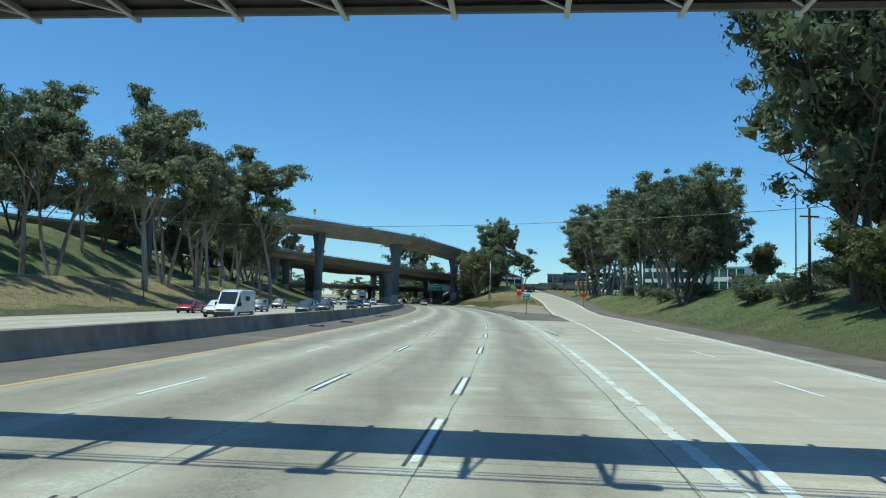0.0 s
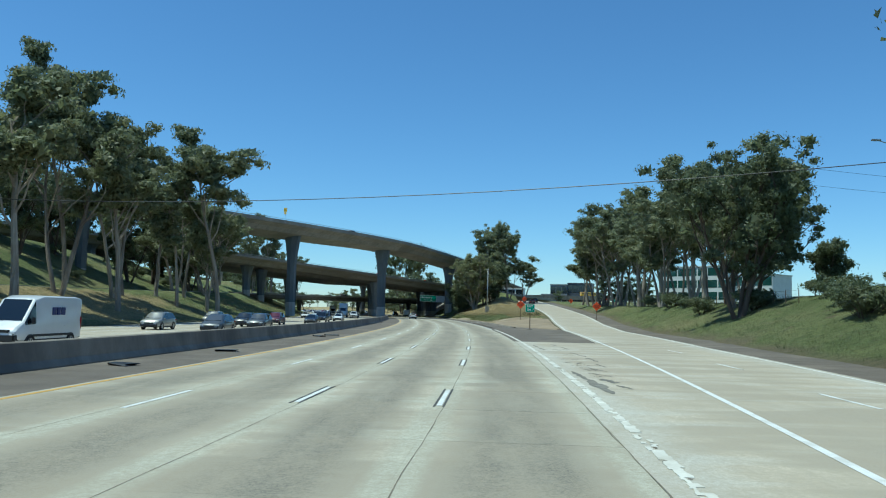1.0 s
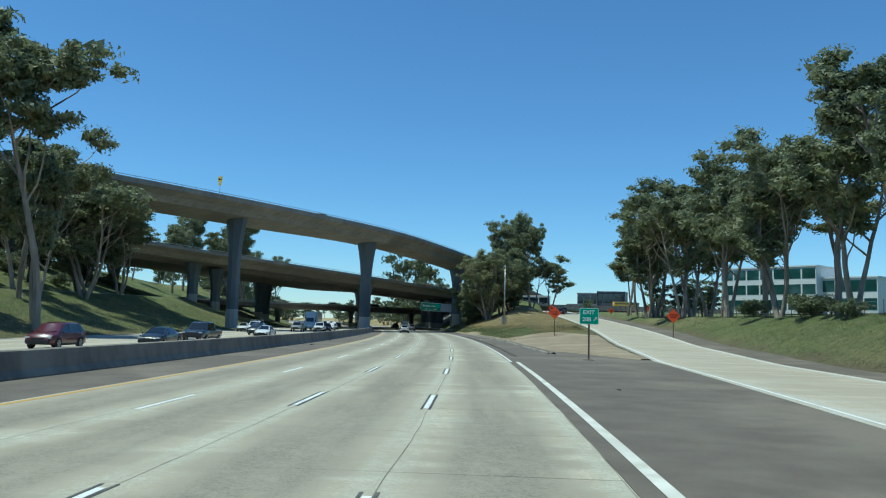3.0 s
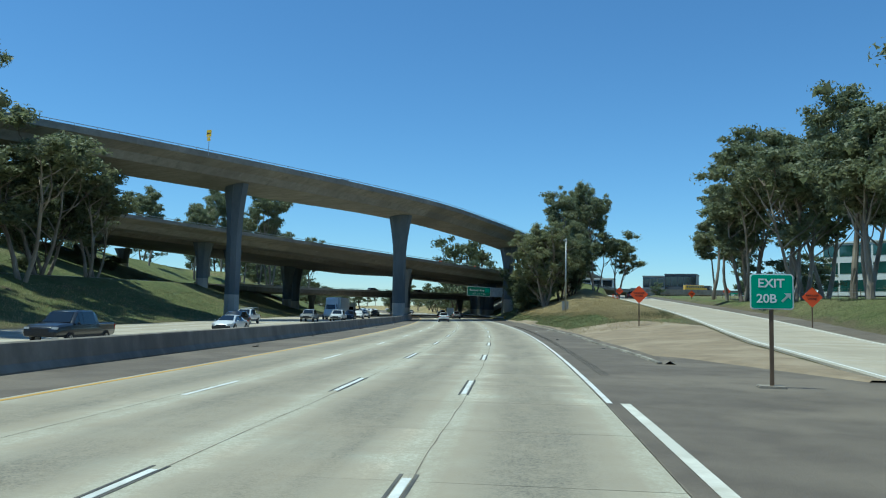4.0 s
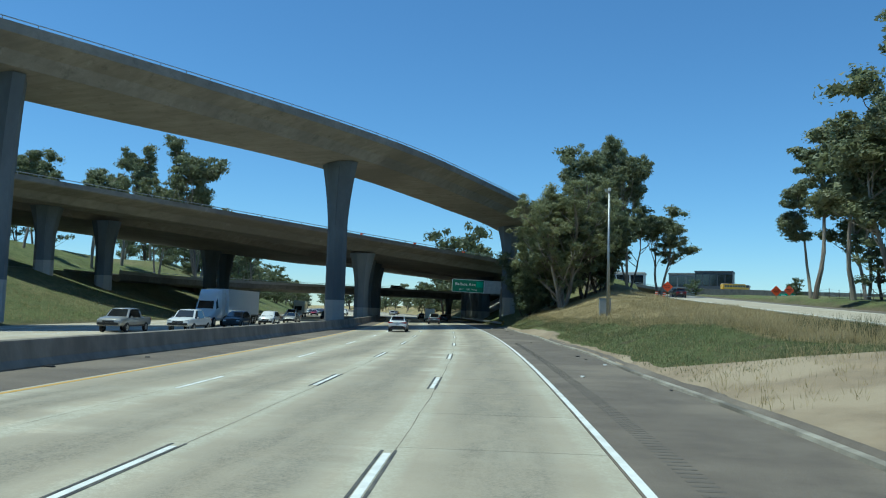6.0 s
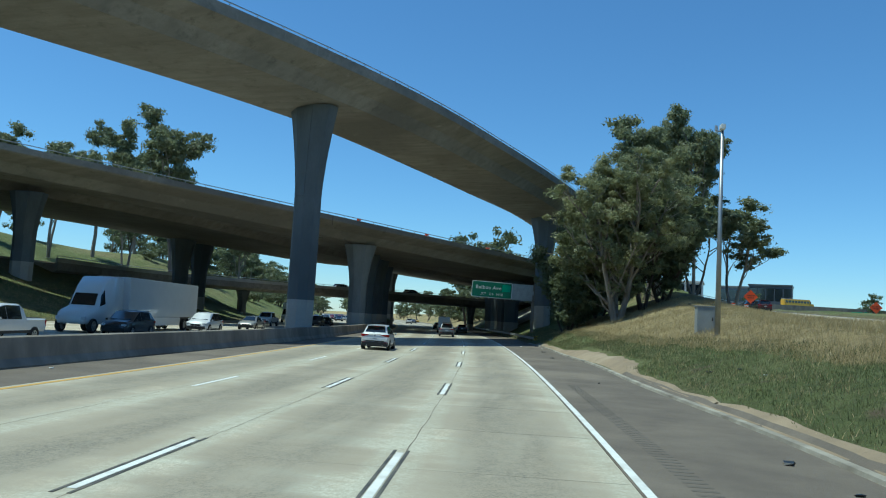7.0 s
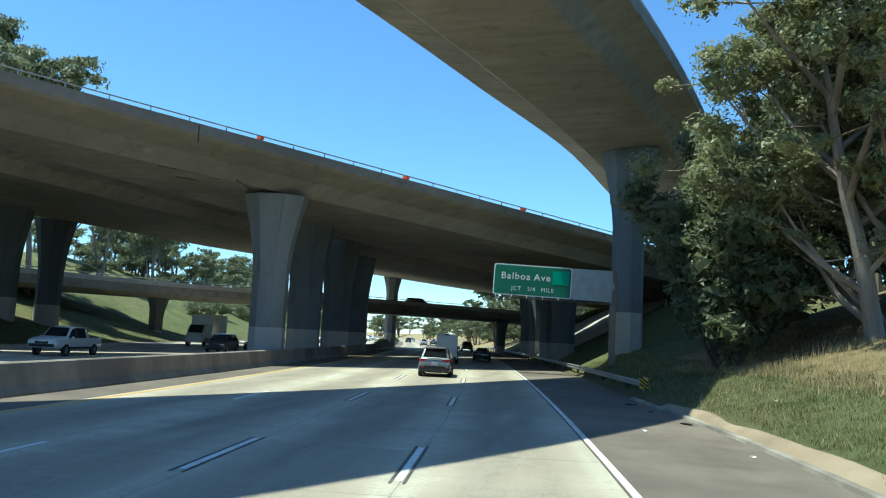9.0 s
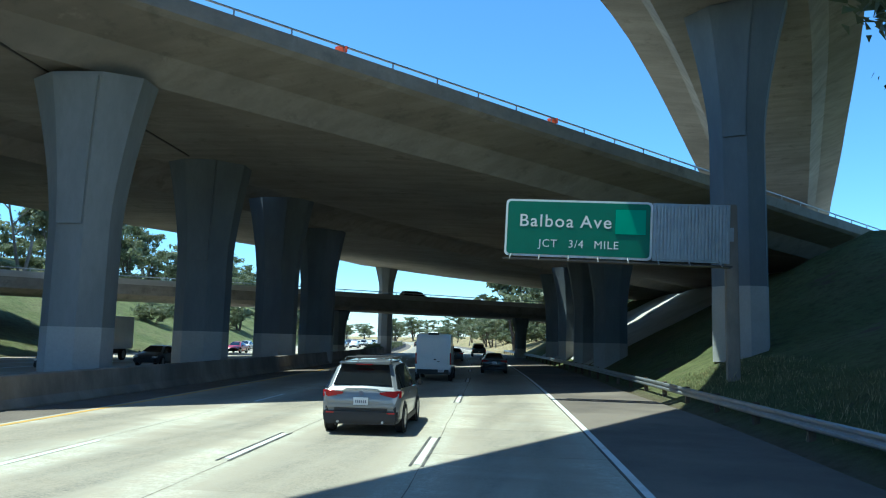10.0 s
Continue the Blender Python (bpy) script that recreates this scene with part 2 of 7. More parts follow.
def rod(bm, a, b, r0, r1=None, n=8):
    """A tapered round bar from a to b."""
    a, b = Vector(a), Vector(b)
    r1 = r0 if r1 is None else r1
    q = (b - a).to_track_quat("Z", "Y").to_matrix()
    ring = [Vector((math.cos(2 * math.pi * i / n), math.sin(2 * math.pi * i / n), 0)) for i in range(n)]
    lo = [bm.verts.new(a + q @ (c * r0)) for c in ring]
    hi = [bm.verts.new(b + q @ (c * r1)) for c in ring]
    for i in range(n):
        bm.faces.new((lo[i], lo[(i + 1) % n], hi[(i + 1) % n], hi[i]))
    bm.faces.new(lo[::-1])
    bm.faces.new(hi)


def rods(*bars, n=8):
    bm = bmesh.new()
    for a, b, *r in bars:
        rod(bm, a, b, *r, n=n)
    return bm


def sweep(path, section, closed=True):
    """A solid swept along path (points, each with its own section of (side, up) pairs allowed)."""
    verts, faces = [], []
    pts = [Vector(p) for p in path]
    k = len(section[0]) if isinstance(section[0], list) else len(section)
    for i, p in enumerate(pts):
        t = (pts[min(i + 1, len(pts) - 1)] - pts[max(i - 1, 0)])
        t.z = 0
        t.normalize()
        side = Vector((t.y, -t.x, 0))
        sec = section[i] if isinstance(section[0], list) else section
        for a, b in sec:
            verts.append(p + side * a + Vector((0, 0, b)))
    for i in range(len(pts) - 1):
        for j in range(k if closed else k - 1):
            a, b = i * k + j, i * k + (j + 1) % k
            faces.append((a, a + k, b + k, b))
    if closed:
        faces.append(tuple(range(k)))
        faces.append(tuple(range((len(pts) - 1) * k, len(pts) * k))[::-1])
    return verts, [], faces


# ---- the freeway's own line: s along it, d to its right from the lane line ----
STEP = np.arange(-400.0, 1601.0, 1.0)
q = np.clip(STEP, -100, 400) / 100
HEAD = -0.10007 + 0.074561 * q + 0.0046296 * q ** 2 - 0.00091006 * q ** 3
HEAD = np.where(STEP > 400, HEAD + (STEP - 400) / 100 * 0.03, HEAD)
RX = np.concatenate([[0], np.cumsum(-(np.sin(HEAD[1:]) + np.sin(HEAD[:-1])) / 2)])
RY = np.concatenate([[0], np.cumsum((np.cos(HEAD[1:]) + np.cos(HEAD[:-1])) / 2)])
RX -= RX[400]
RY -= RY[400]


def at(s, d=0.0, z=0.0):
    h = np.interp(s, STEP, HEAD)
    return Vector((np.interp(s, STEP, RX) + d * math.cos(h), np.interp(s, STEP, RY) + d * math.sin(h), z))


def heading(s):
    return float(np.interp(s, STEP, HEAD))


def stand(s, d, z=0.0, turn=0.0):
    """A pose on the freeway, +y along it."""
    return Matrix.Translation(at(s, d, z)) @ Matrix.Rotation(heading(s) + radians(turn), 4, "Z")


def sd_of(x, y):
    i = int(np.argmin((RX - x) ** 2 + (RY - y) ** 2))
    h = HEAD[i]
    return STEP[i] - (x - RX[i]) * math.sin(h) + (y - RY[i]) * math.cos(h), (x - RX[i]) * math.cos(h) + (y - RY[i]) * math.sin(h)


def lerp(v, *pairs):
    return float(np.interp(v, [p[0] for p in pairs], [p[1] for p in pairs]))


def smooth(a, b, v):
    t = min(max((v - a) / (b - a), 0), 1)
    return t * t * (3 - 2 * t)


# exit ramp: left paint, right paint, level
def ramp_left(s):
    return lerp(s, (-100, -3.4), (0, 4.1), (20, 5.6), (94, 11), (140, 14.9), (180, 20), (220, 26), (260, 32), (300, 38.5), (360, 50))


def ramp_right(s):
    return lerp(s, (-100, 11), (24, 13.2), (57, 15.7), (90, 18.2), (143, 23.6), (180, 28.8), (220, 35), (260, 41), (300, 47.5), (360, 59))


def ramp_z(s):
    return lerp(s, (140, 0), (170, 0.5), (200, 1.7), (250, 3.6), (300, 5.6), (360, 8.2), (420, 9.5))


def front_d(s):
    return lerp(s, (-100, -56), (100, -58), (170, -61), (235, -61), (300, -66), (340, -64))


def front_z(s):
    return lerp(s, (-100, 3.0), (60, 3.6), (110, 4.2), (170, 5.0), (235, 6.0), (290, 6.9), (340, 7.2))


def ground_z(s, d):
    if -39 <= d <= 8.3:
        return -0.06
    if d > 8.3:
        rl, rr, rz = ramp_left(s), ramp_right(s), ramp_z(s)
        shoulder = rr + 5.0
        if s < 420 and d < shoulder and d > rl - 1.2:
            return rz - 0.06
        if d <= rl - 1.2 and s < 420:
            hump = 2.2 * math.exp(-((s - 318) / 30) ** 2) * smooth(8, 20, d) * smooth(rl, rl - 8, d)
            up = max(0.36 * (d - 8.3) * smooth(165, 225, s), rz * max(0.0, (d - 8.3) / max(1.0, rl - 9.5)))
            if s > 318:
                up = max(0.0, d - lerp(s, (318, 8.3), (345, 10.1))) * lerp(s, (318, 0.4), (335, 0.6), (350, 0.547), (420, 0.5))
            return min(up, max(rz, lerp(s, (318, 0), (335, 9), (375, 12), (420, 10))) + hump) - 0.06 * smooth(9.5, 8.3, d) - 0.05
        if s >= 420:
            return min((d - 10) * 0.33, lerp(s, (420, 10), (470, 5), (900, 4))) if d > 10 else -0.06
        top = rz + lerp(s, (0, 9.5), (60, 8), (110, 5), (150, 4.2), (200, 2.6), (250, 1.0), (300, 0.3), (420, 0.0))
        slope = lerp(s, (0, 0.42), (70, 0.33), (120, 0.42), (200, 0.4))
        return min(rz + (d - shoulder) * slope, top + 0.02 * (d - shoulder))
    # left of the opposite carriageway
    t = min(s, 345)
    fz, fd = front_z(t), front_d(t)
    if d > fd + 5.5:
        z = max(0.0, (-39 - d) / (-39 - (fd + 5.5))) ** 1.3 * fz
    elif d > fd - 6:
        z = fz - 0.06
    else:
        z = fz + min((fd - 6 - d) * lerp(s, (0, 0.55), (150, 0.5), (260, 0.36)), lerp(s, (0, 13), (150, 11), (260, 9), (345, 8)))
    k = smooth(345, 400, s)
    return z * (1 - k) + min((-39 - d) * 0.4, 14) * k


# line of the lower overpass: a point on its edge, its direction, and the direction across
NEAR2 = Vector((-21.1, 301.8, 12.75))
U2 = Vector((0.658, 0.753, -0.055))
N2 = Vector((-0.753, 0.658, 0))


def cross_rise(a, perp):
    """How far the lower overpass climbs across its width."""
    return 0.07 * max(0.0, perp - 14) * smooth(0, 55, a)


def soffit(x, y):
    a = (x - NEAR2.x) * U2.x + (y - NEAR2.y) * U2.y
    return NEAR2.z + U2.z * a + cross_rise(a, (x - NEAR2.x) * N2.x + (y - NEAR2.y) * N2.y) + 0.05


def rough_z(s, d, x, y):
    z = ground_z(s, d)
    if y > 290 and x > -10:
        perp = (x - NEAR2.x) * N2.x + (y - NEAR2.y) * N2.y
        if x > 28 and y > 352:
            z = min(z, 6.6)
        if perp < 85:
            z = min(z, max(soffit(x, y) - 0.25, 5.0) + 0.8 * max(0.0, -perp - 1))
    if d > 9 or d < -40:
        if 8.3 < d < ramp_left(s) and s < 190:
            return z - 0.06 * smooth(190, 165, s)
        flat = d > 8.3 and ramp_left(s) - 1.3 < d < ramp_right(s) + 5.2 and s < 420
        front = abs(d - front_d(s)) < 6.5 and s < 345
        if not flat and not front:
            k = min(1, (d - 9) / 3) if d > 0 else min(1, (-40 - d) / 3)
            z += k * (0.35 * noise.noise(Vector((x, y, 0)) * 0.11) + 0.12 * noise.noise(Vector((x, y, 3)) * 0.5))
    return z


# ---- ground ----
def gold_line(s):
    return lerp(s, (200, 15.5), (225, 13.5), (245, 12.6), (262, 12.2), (300, 12.0))


def ground_cover(s, d):
    """How dry and how bare the ground is."""
    if d > 8 and s < 420:
        rl = ramp_left(s) - 1.2
        if d < rl:
            gold = gold_line(s)
            dry = smooth(gold - 1.2, gold + 1.2, d) * smooth(196, 206, s) * smooth(312, 298, s)
            return dry, max(smooth(199, 193, s), smooth(9.2, 8.5, d))
        return (0.1, 0.0) if d > ramp_right(s) + 6 else (0.3, 0.8)
    if d > 8:
        return 0.75, 0.0
    if d < -38:
        return (smooth(-40, -44, d) * smooth(-57, -50, d) * smooth(185, 130, s) * 0.75 + 0.15, smooth(-41, -38.5, d))
    return 0.25, 0.0


def ground_mesh():
    s_l = list(np.arange(-60, 0, 8.0)) + list(np.arange(0, 430, 2.5)) + list(np.arange(430, 800, 12.0)) + [850, 950, 1100, 1300, 1600]
    s_l = [-400, -250, -150, -100] + s_l
    d_l = [-1500, -900, -600, -400, -300, -230, -180] + list(np.arange(-150, -70, 5.0)) + list(np.arange(-70, -38, 1.6)) + [-39, -30, -20, -10, 0, 7.6, 8.3]
    d_l += list(np.arange(9.2, 62, 1.3)) + list(np.arange(62, 110, 4.0)) + [115, 130, 160, 200, 280, 400, 600, 900, 1500]
    verts, cover = [], []
    for s in s_l:
        for d in d_l:
            p = at(s, d)
            verts.append((p.x, p.y, rough_z(s, d, p.x, p.y)))
            cover += [*ground_cover(s, d), 0.0, 1.0]
    n = len(d_l)
    faces = [(i * n + j, i * n + j + 1, (i + 1) * n + j + 1, (i + 1) * n + j) for i in range(len(s_l) - 1) for j in range(n - 1)]
    return (verts, [], faces), cover


def ground_build(nt, p):
    pos = position(nt)
    cover = nt.nodes.new("ShaderNodeAttribute")
    cover.attribute_name = "cover"
    sep = nt.nodes.new("ShaderNodeSeparateColor")
    nt.links.new(cover.outputs["Color"], sep.inputs["Color"])
    green = blend(nt, noise_of(nt, pos, 0.18), (0.235, 0.255, 0.105), (0.15, 0.18, 0.07))
    green = blend(nt, noise_of(nt, position(nt, (1, 0.5, 1)), 0.045, 6.0, 0.65, 0.5, 0.66), green, (0.30, 0.265, 0.135))
    green = blend(nt, noise_of(nt, pos, 2.2, lo=0.5, hi=0.75), green, (0.13, 0.125, 0.06))
    dry = blend(nt, noise_of(nt, pos, 0.7), (0.50, 0.39, 0.205), (0.38, 0.29, 0.155))
    wild = noise_of(nt, position(nt, (1, 0.6, 1)), 0.12, 5.0, 0.65, 0.3, 0.7)
    edge = nd(nt, "ShaderNodeMapRange", **{"From Min": 0.45, "From Max": 0.62})
    nt.links.new(arith(nt, "ADD", arith(nt, "MULTIPLY", wild, 0.5), arith(nt, "MULTIPLY_ADD", sep.outputs["Red"], 0.75, -0.12)), edge.inputs["Value"])
    patch = edge.outputs["Result"]
    col = blend(nt, patch, green, dry)
    soil = arith(nt, "MAXIMUM", noise_of(nt, pos, 0.4, lo=0.62, hi=0.7), arith(nt, "MULTIPLY", sep.outputs["Green"], arith(nt, "MULTIPLY_ADD", wild, 0.6, 0.6)))
    col = blend(nt, soil, col, (0.20, 0.155, 0.105))
    fine = noise_of(nt, pos, 9.0, 5.0, 0.75, 0.3, 0.7)
    col = blend(nt, arith(nt, "MULTIPLY", noise_of(nt, pos, 1.4, 6.0, 0.75, 0.48, 0.66), 0.55), col, (0.06, 0.068, 0.03))
    col = blend(nt, arith(nt, "MULTIPLY", fine, 0.42), col, (0.06, 0.068, 0.028))
    nt.links.new(col, p.inputs["Base Color"])
    bump(nt, p, fine, 0.9, 0.12)


M_GROUND = material("roadside_grass_ground", ground_build, 0.95, 0.0, 0.15)
gm, COVER = ground_mesh()
gob = part("ground", gm, M_GROUND, smooth=True)
gob.data.color_attributes.new("cover", "FLOAT_COLOR", "POINT").data.foreach_set("color", COVER)
tagged(gob, "rolling roadside ground of green and dry grass", "ground", kind="structure")


def strip(name, s0, s1, left, right, z, mat, parent=None, step=4.0, thick=0.25, uv=False, label=""):
    """A paved strip with thickness between two lines; left, right and z are numbers or functions of s."""
    f = [(v if callable(v) else (lambda s, v=v: v)) for v in (left, right, z)]
    ss = np.linspace(s0, s1, max(2, int(abs(s1 - s0) / step) + 1))
    verts, faces = [], []
    for s in ss:
        l, r, zz = f[0](s), f[1](s), f[2](s)
        verts += [at(s, l, zz), at(s, r, zz), at(s, r, zz - thick), at(s, l, zz - thick)]
    for i in range(len(ss) - 1):
        for j in range(4):
            a, b = i * 4 + j, i * 4 + (j + 1) % 4
            faces.append((a, b, b + 4, a + 4))
    faces += [(3, 2, 1, 0), tuple(len(verts) - 4 + k for k in range(4))]
    ob = part(name, (verts, [], faces), mat, parent, label)
    if uv:
        lay = ob.data.uv_layers.new(name="UVMap")
        us = (0.0, 1.0, 1.0, 0.0)
        lay.data.foreach_set("uv", [c for lp in ob.data.loops for c in (us[lp.vertex_index % 4], ss[lp.vertex_index // 4] * 0.1)])
    return ob


# ---- carriageways ----
LANES = [(-10.75, -7.04), (-7.04, -3.58), (-3.58, 0.0), (0.0, 3.72)]
road = tagged(empty("road"), "worn pale concrete freeway with four lanes", "road", kind="structure")
strip("roadbed", -100, 1500, -11, 3.9, -0.02, M_BED, road, 6, 0.3)
for l, r in LANES:
    strip("far_lane", 332, 1500, l + 0.015, r - 0.015, 0.0, M_SLAB, road, 6, 0.03, True)
    strip("rear_lane", -100, -8, l + 0.015, r - 0.015, 0.0, M_SLAB, road, 6, 0.03, True)
exit_lane = strip("exit_lane_pavement", -100, 92.3, 3.74, lambda s: ramp_right(s) + 0.5, -0.004, M_SLAB_RAMP, None, 4, 0.3, True)
tagged(exit_lane, "pale concrete exit lane with worn edges", "road", kind="structure")
rampway = strip("ramp_pavement", 92.3, 345, lambda s: ramp_left(s) - 0.35, lambda s: ramp_right(s) + 0.5, lambda s: ramp_z(s) + 0.01, M_SLAB_RAMP, None, 4, 0.3, True)
tagged(rampway, "pale concrete exit ramp climbing away", "road", kind="structure")
tagged(strip("gore_pavement", 92.3, 158, 3.74, lambda s: min(ramp_left(s) - 0.36, 8.3 + 60 * max(0, 1 - (s - 92) / 66)), -0.006, M_ASPHALT, None, 3, 0.3), "dark asphalt gore between freeway and ramp", "pavement", kind="structure")
tagged(strip("shoulder_right", 158, 1500, 3.74, lambda s: 8.1 + 0.15 * math.sin(s * 0.21), -0.006, M_ASPHALT, None, 3, 0.3), "grey-brown asphalt shoulder with rumble grooves", "pavement", kind="structure")
tagged(strip("shoulder_ramp", -100, 330, lambda s: ramp_right(s) + 0.52, lambda s: ramp_right(s) + 4.6 + 0.3 * math.sin(s * 0.13), lambda s: ramp_z(s) - 0.01, M_ASPHALT, None, 4, 0.3), "brown asphalt ramp shoulder with dirt along it", "pavement", kind="structure")


def face_d(s):
    return lerp(s, (-100, -14.5), (150, -14.4), (200, -14.0), (260, -12.7), (330, -12.4), (1500, -12.4))


tagged(strip("shoulder_left", -100, 1500, lambda s: face_d(s) - 0.2, -10.76, -0.006, M_ASPHALT, None, 4, 0.3), "dark asphalt inner shoulder beside the median barrier", "pavement", kind="structure")
opp = tagged(empty("opposite_road"), "pale concrete opposite carriageway", "road", kind="structure")
OPP_L = [(-20.6, -16.9), (-24.3, -20.6), (-28.0, -24.3), (-31.7, -28.0), (-35.4, -31.7)]
for r, l in [(b, a) for a, b in OPP_L]:
    strip("lane", -100, 1500, l + 0.02, r - 0.02, 0.0, M_SLAB_RAMP, opp, 5, 0.3, True)
tagged(strip("opposite_inner_shoulder", -100, 1500, -16.9, lambda s: face_d(s) - 0.55, -0.006, M_ASPHALT, None, 4, 0.3), "dark asphalt inner shoulder of the opposite carriageway", "pavement", kind="structure")
tagged(strip("opposite_outer_shoulder", -100, 1500, -38.6, -35.42, -0.006, M_SLAB_RAMP, None, 4, 0.3, True), "pale concrete outer shoulder", "pavement", kind="structure")
tagged(strip("frontage_road", -100, 325, lambda s: front_d(s) - 4.2, lambda s: front_d(s) + 4.2, lambda s: front_z(s) + 0.02, M_SLAB_RAMP, None, 4, 0.3, True), "pale connector road climbing along the bank", "road", kind="structure")


M_WORN = mottled("worn_cream_paint", (0.80, 0.77, 0.68), (0.50, 0.46, 0.37), 0.9, 14, 0.75, third=(0.60, 0.57, 0.49), bumps=0.3)
# ---- painted lines ----
def paint(name, s0, s1, left, right, mat, z=0.006, label="", step=4.0):
    return tagged(strip(name, s0, s1, left, right, z, mat, None, step, 0.004), label, "road marking", kind="structure")


def offset(f, a):
    return lambda s: f(s) + a


paint("edge_line_yellow", -100, 1500, -10.58, -10.40, M_YELLOW, label="faded yellow edge line")
paint("edge_line_white", 134, 1500, 3.78, 3.93, M_WHITE, label="solid white edge line")
paint("exit_line_broad", 92.3, 134, 4.12, 4.37, M_WORN, label="broad white gore line")


def flaked_line(name, s0, s1, left, right, mat, bare, seed, label):
    """Old thick paint: ragged edges, chips out of it, whole lengths broken off."""
    rnd = random.Random(seed)
    verts, faces, gone = [], [], 0.0
    lost = []
    s = s0
    while s < s1:
        n = rnd.uniform(0.08, 0.3)
        rate = bare(s)
        gone = 0.55 * gone + rnd.random() * 0.45
        a, b = left + rnd.gauss(0, 0.018), right + rnd.gauss(0, 0.018)
        if gone < rate:
            lost.append((s, n))
            cut = rnd.random()
            if cut < 0.5:
                b = a + (right - left) * rnd.uniform(0.25, 0.65)
            elif cut < 0.9:
                a = b - (right - left) * rnd.uniform(0.25, 0.65)
            else:
                s += n
                continue
        k = len(verts)
        c, d = a + rnd.gauss(0, 0.02), b + rnd.gauss(0, 0.02)
        for z in (0.008, 0.0):
            verts += [at(s, a, z), at(s, b, z), at(s + n, d, z), at(s + n, c, z)]
        faces += [(k, k + 1, k + 2, k + 3)] + [(k + j, k + 4 + j, k + 4 + (j + 1) % 4, k + (j + 1) % 4) for j in range(4)]
        s += n
    ob = part(name, (verts, [], faces), mat)
    tagged(ob, label, "road marking", kind="structure")
    # tar showing where the paint has come away
    verts, faces = [], []
    for s, n in lost:
        if rnd.random() < 0.4:
            k = len(verts)
            mid = (left + right) / 2 + rnd.uniform(-0.09, 0.05)
            sides = 7
            for j in range(sides):
                ang = j * 2 * math.pi / sides
                rr = rnd.uniform(0.5, 1.1)
                verts.append(at(s + n / 2 + rr * n * 0.6 * math.sin(ang), mid + rr * 0.045 * math.cos(ang), 0.004))
            faces.append(tuple(range(k, k + sides)))
    tagged(part("bared_tar", (verts, [], faces), M_JOINT), "dark tar where line paint flaked off", "road patch", kind="stuff")


paint("exit_line_old", -100, 2, 4.12, 4.36, M_WORN, label="worn broad white exit lane line")
flaked_line("exit_line_worn", 2, 92, 4.12, 4.36, M_WORN, lambda s: 0.29 if s < 34 else (0.41 if s < 64 else 0.33), 5, "worn broad white exit lane line, flaked and broken")
paint("ramp_line_left", -100, 92.2, offset(ramp_left, -0.02), offset(ramp_left, 0.17), M_WHITE, label="white left line of the exit lane")
paint("ramp_edge_left", 92.4, 330, offset(ramp_left, -0.02), offset(ramp_left, 0.13), M_WHITE, lambda s: ramp_z(s) + 0.018, "white left line of the ramp")
paint("ramp_edge_right", -100, 92.2, offset(ramp_right, -0.02), offset(ramp_right, 0.13), M_WHITE, label="white right line of the exit lane")
paint("ramp_edge_outer", 92.4, 330, offset(ramp_right, -0.02), offset(ramp_right, 0.13), M_WHITE, lambda s: ramp_z(s) + 0.018, "white right line of the ramp")
paint("opposite_edge_white", -100, 1500, -35.3, -35.15, M_WHITE, label="white outer edge line")
paint("opposite_edge_yellow", -100, 1500, -17.2, -17.05, M_YELLOW, label="yellow inner edge line")


def dash_mesh(wide, length):
    bm = boxed(-wide / 2, wide / 2, -length, 0, 0, 0.005)
    me = bpy.data.meshes.new("dash")
    bm.to_mesh(me)
    bm.free()
    return me


def dashes(name, d, phase, mat, me, s0, s1, label, dz=0.004):
    top = tagged(empty(name), label, "road marking", kind="structure")
    k = math.ceil((s0 - phase) / 14.63)
    while phase + 14.63 * k < s1:
        ob = new("dash", me)
        s = phase + 14.63 * k
        dd = d(s) if callable(d) else d
        ob.parent, ob.matrix_basis = top, stand(s, dd, dz)
        k += 1


white_dash, black_dash = dash_mesh(0.13, 3.9), dash_mesh(0.055, 4.4)
white_dash.materials.append(M_WHITE)
black_dash.materials.append(M_BLACK)
for nm, d, ph in (("lane_dashes_one", 0.0, 21.98), ("lane_dashes_two", -3.58, 21.84)):
    dashes(nm, d, ph, M_WHITE, white_dash, -20, 500, "white lane dashes edged with black")
    dashes(nm + "_edge", d - 0.115, ph + 0.25, M_BLACK, black_dash, -20, 420, "black contrast stripes beside the dashes")
    dashes(nm + "_edge_right", d + 0.115, ph + 0.25, M_BLACK, black_dash, -20, 420, "black contrast stripes beside the dashes")
dashes("lane_dashes_three", -7.04, 19.74, M_WHITE, white_dash, -20, 500, "thin white lane dashes")
dashes("ramp_dashes", lambda s: (ramp_left(s) + ramp_right(s)) / 2, 24.2, M_WHITE, white_dash, -20, 150, "thin white ramp lane dashes")
spare = tagged(empty("lane_dash_old"), "single older white lane dash edged with black", "road marking", kind="structure")
for me_, dd, s_ in ((white_dash, 0.0, 14.0), (black_dash, -0.115, 14.2), (black_dash, 0.115, 14.2)):
    ob = new("dash", me_)
    ob.parent, ob.matrix_basis = spare, stand(s_, dd, 0.004)
for d in (-20.6, -24.3, -28.0, -31.7):
    dashes("opposite_dashes", d, 8.0, M_WHITE, white_dash, -20, 420, "white lane dashes of the opposite carriageway")

# ---- median barrier ----
ss = np.arange(-100, 1500, 5.0)
SAFETY = [(-0.55, 0.0), (-0.55, 0.08), (-0.38, 0.32), (-0.28, 0.98), (-0.22, 1.02), (-0.06, 1.02), (0.0, 0.98), (0.10, 0.32), (0.27, 0.08), (0.27, 0.0)]
barrier = tagged(part("median_barrier", sweep([at(s, face_d(s) - 0.27, -0.03) for s in ss], SAFETY), M_BARRIER), "dark weathered concrete median barrier", "barrier", kind="structure")


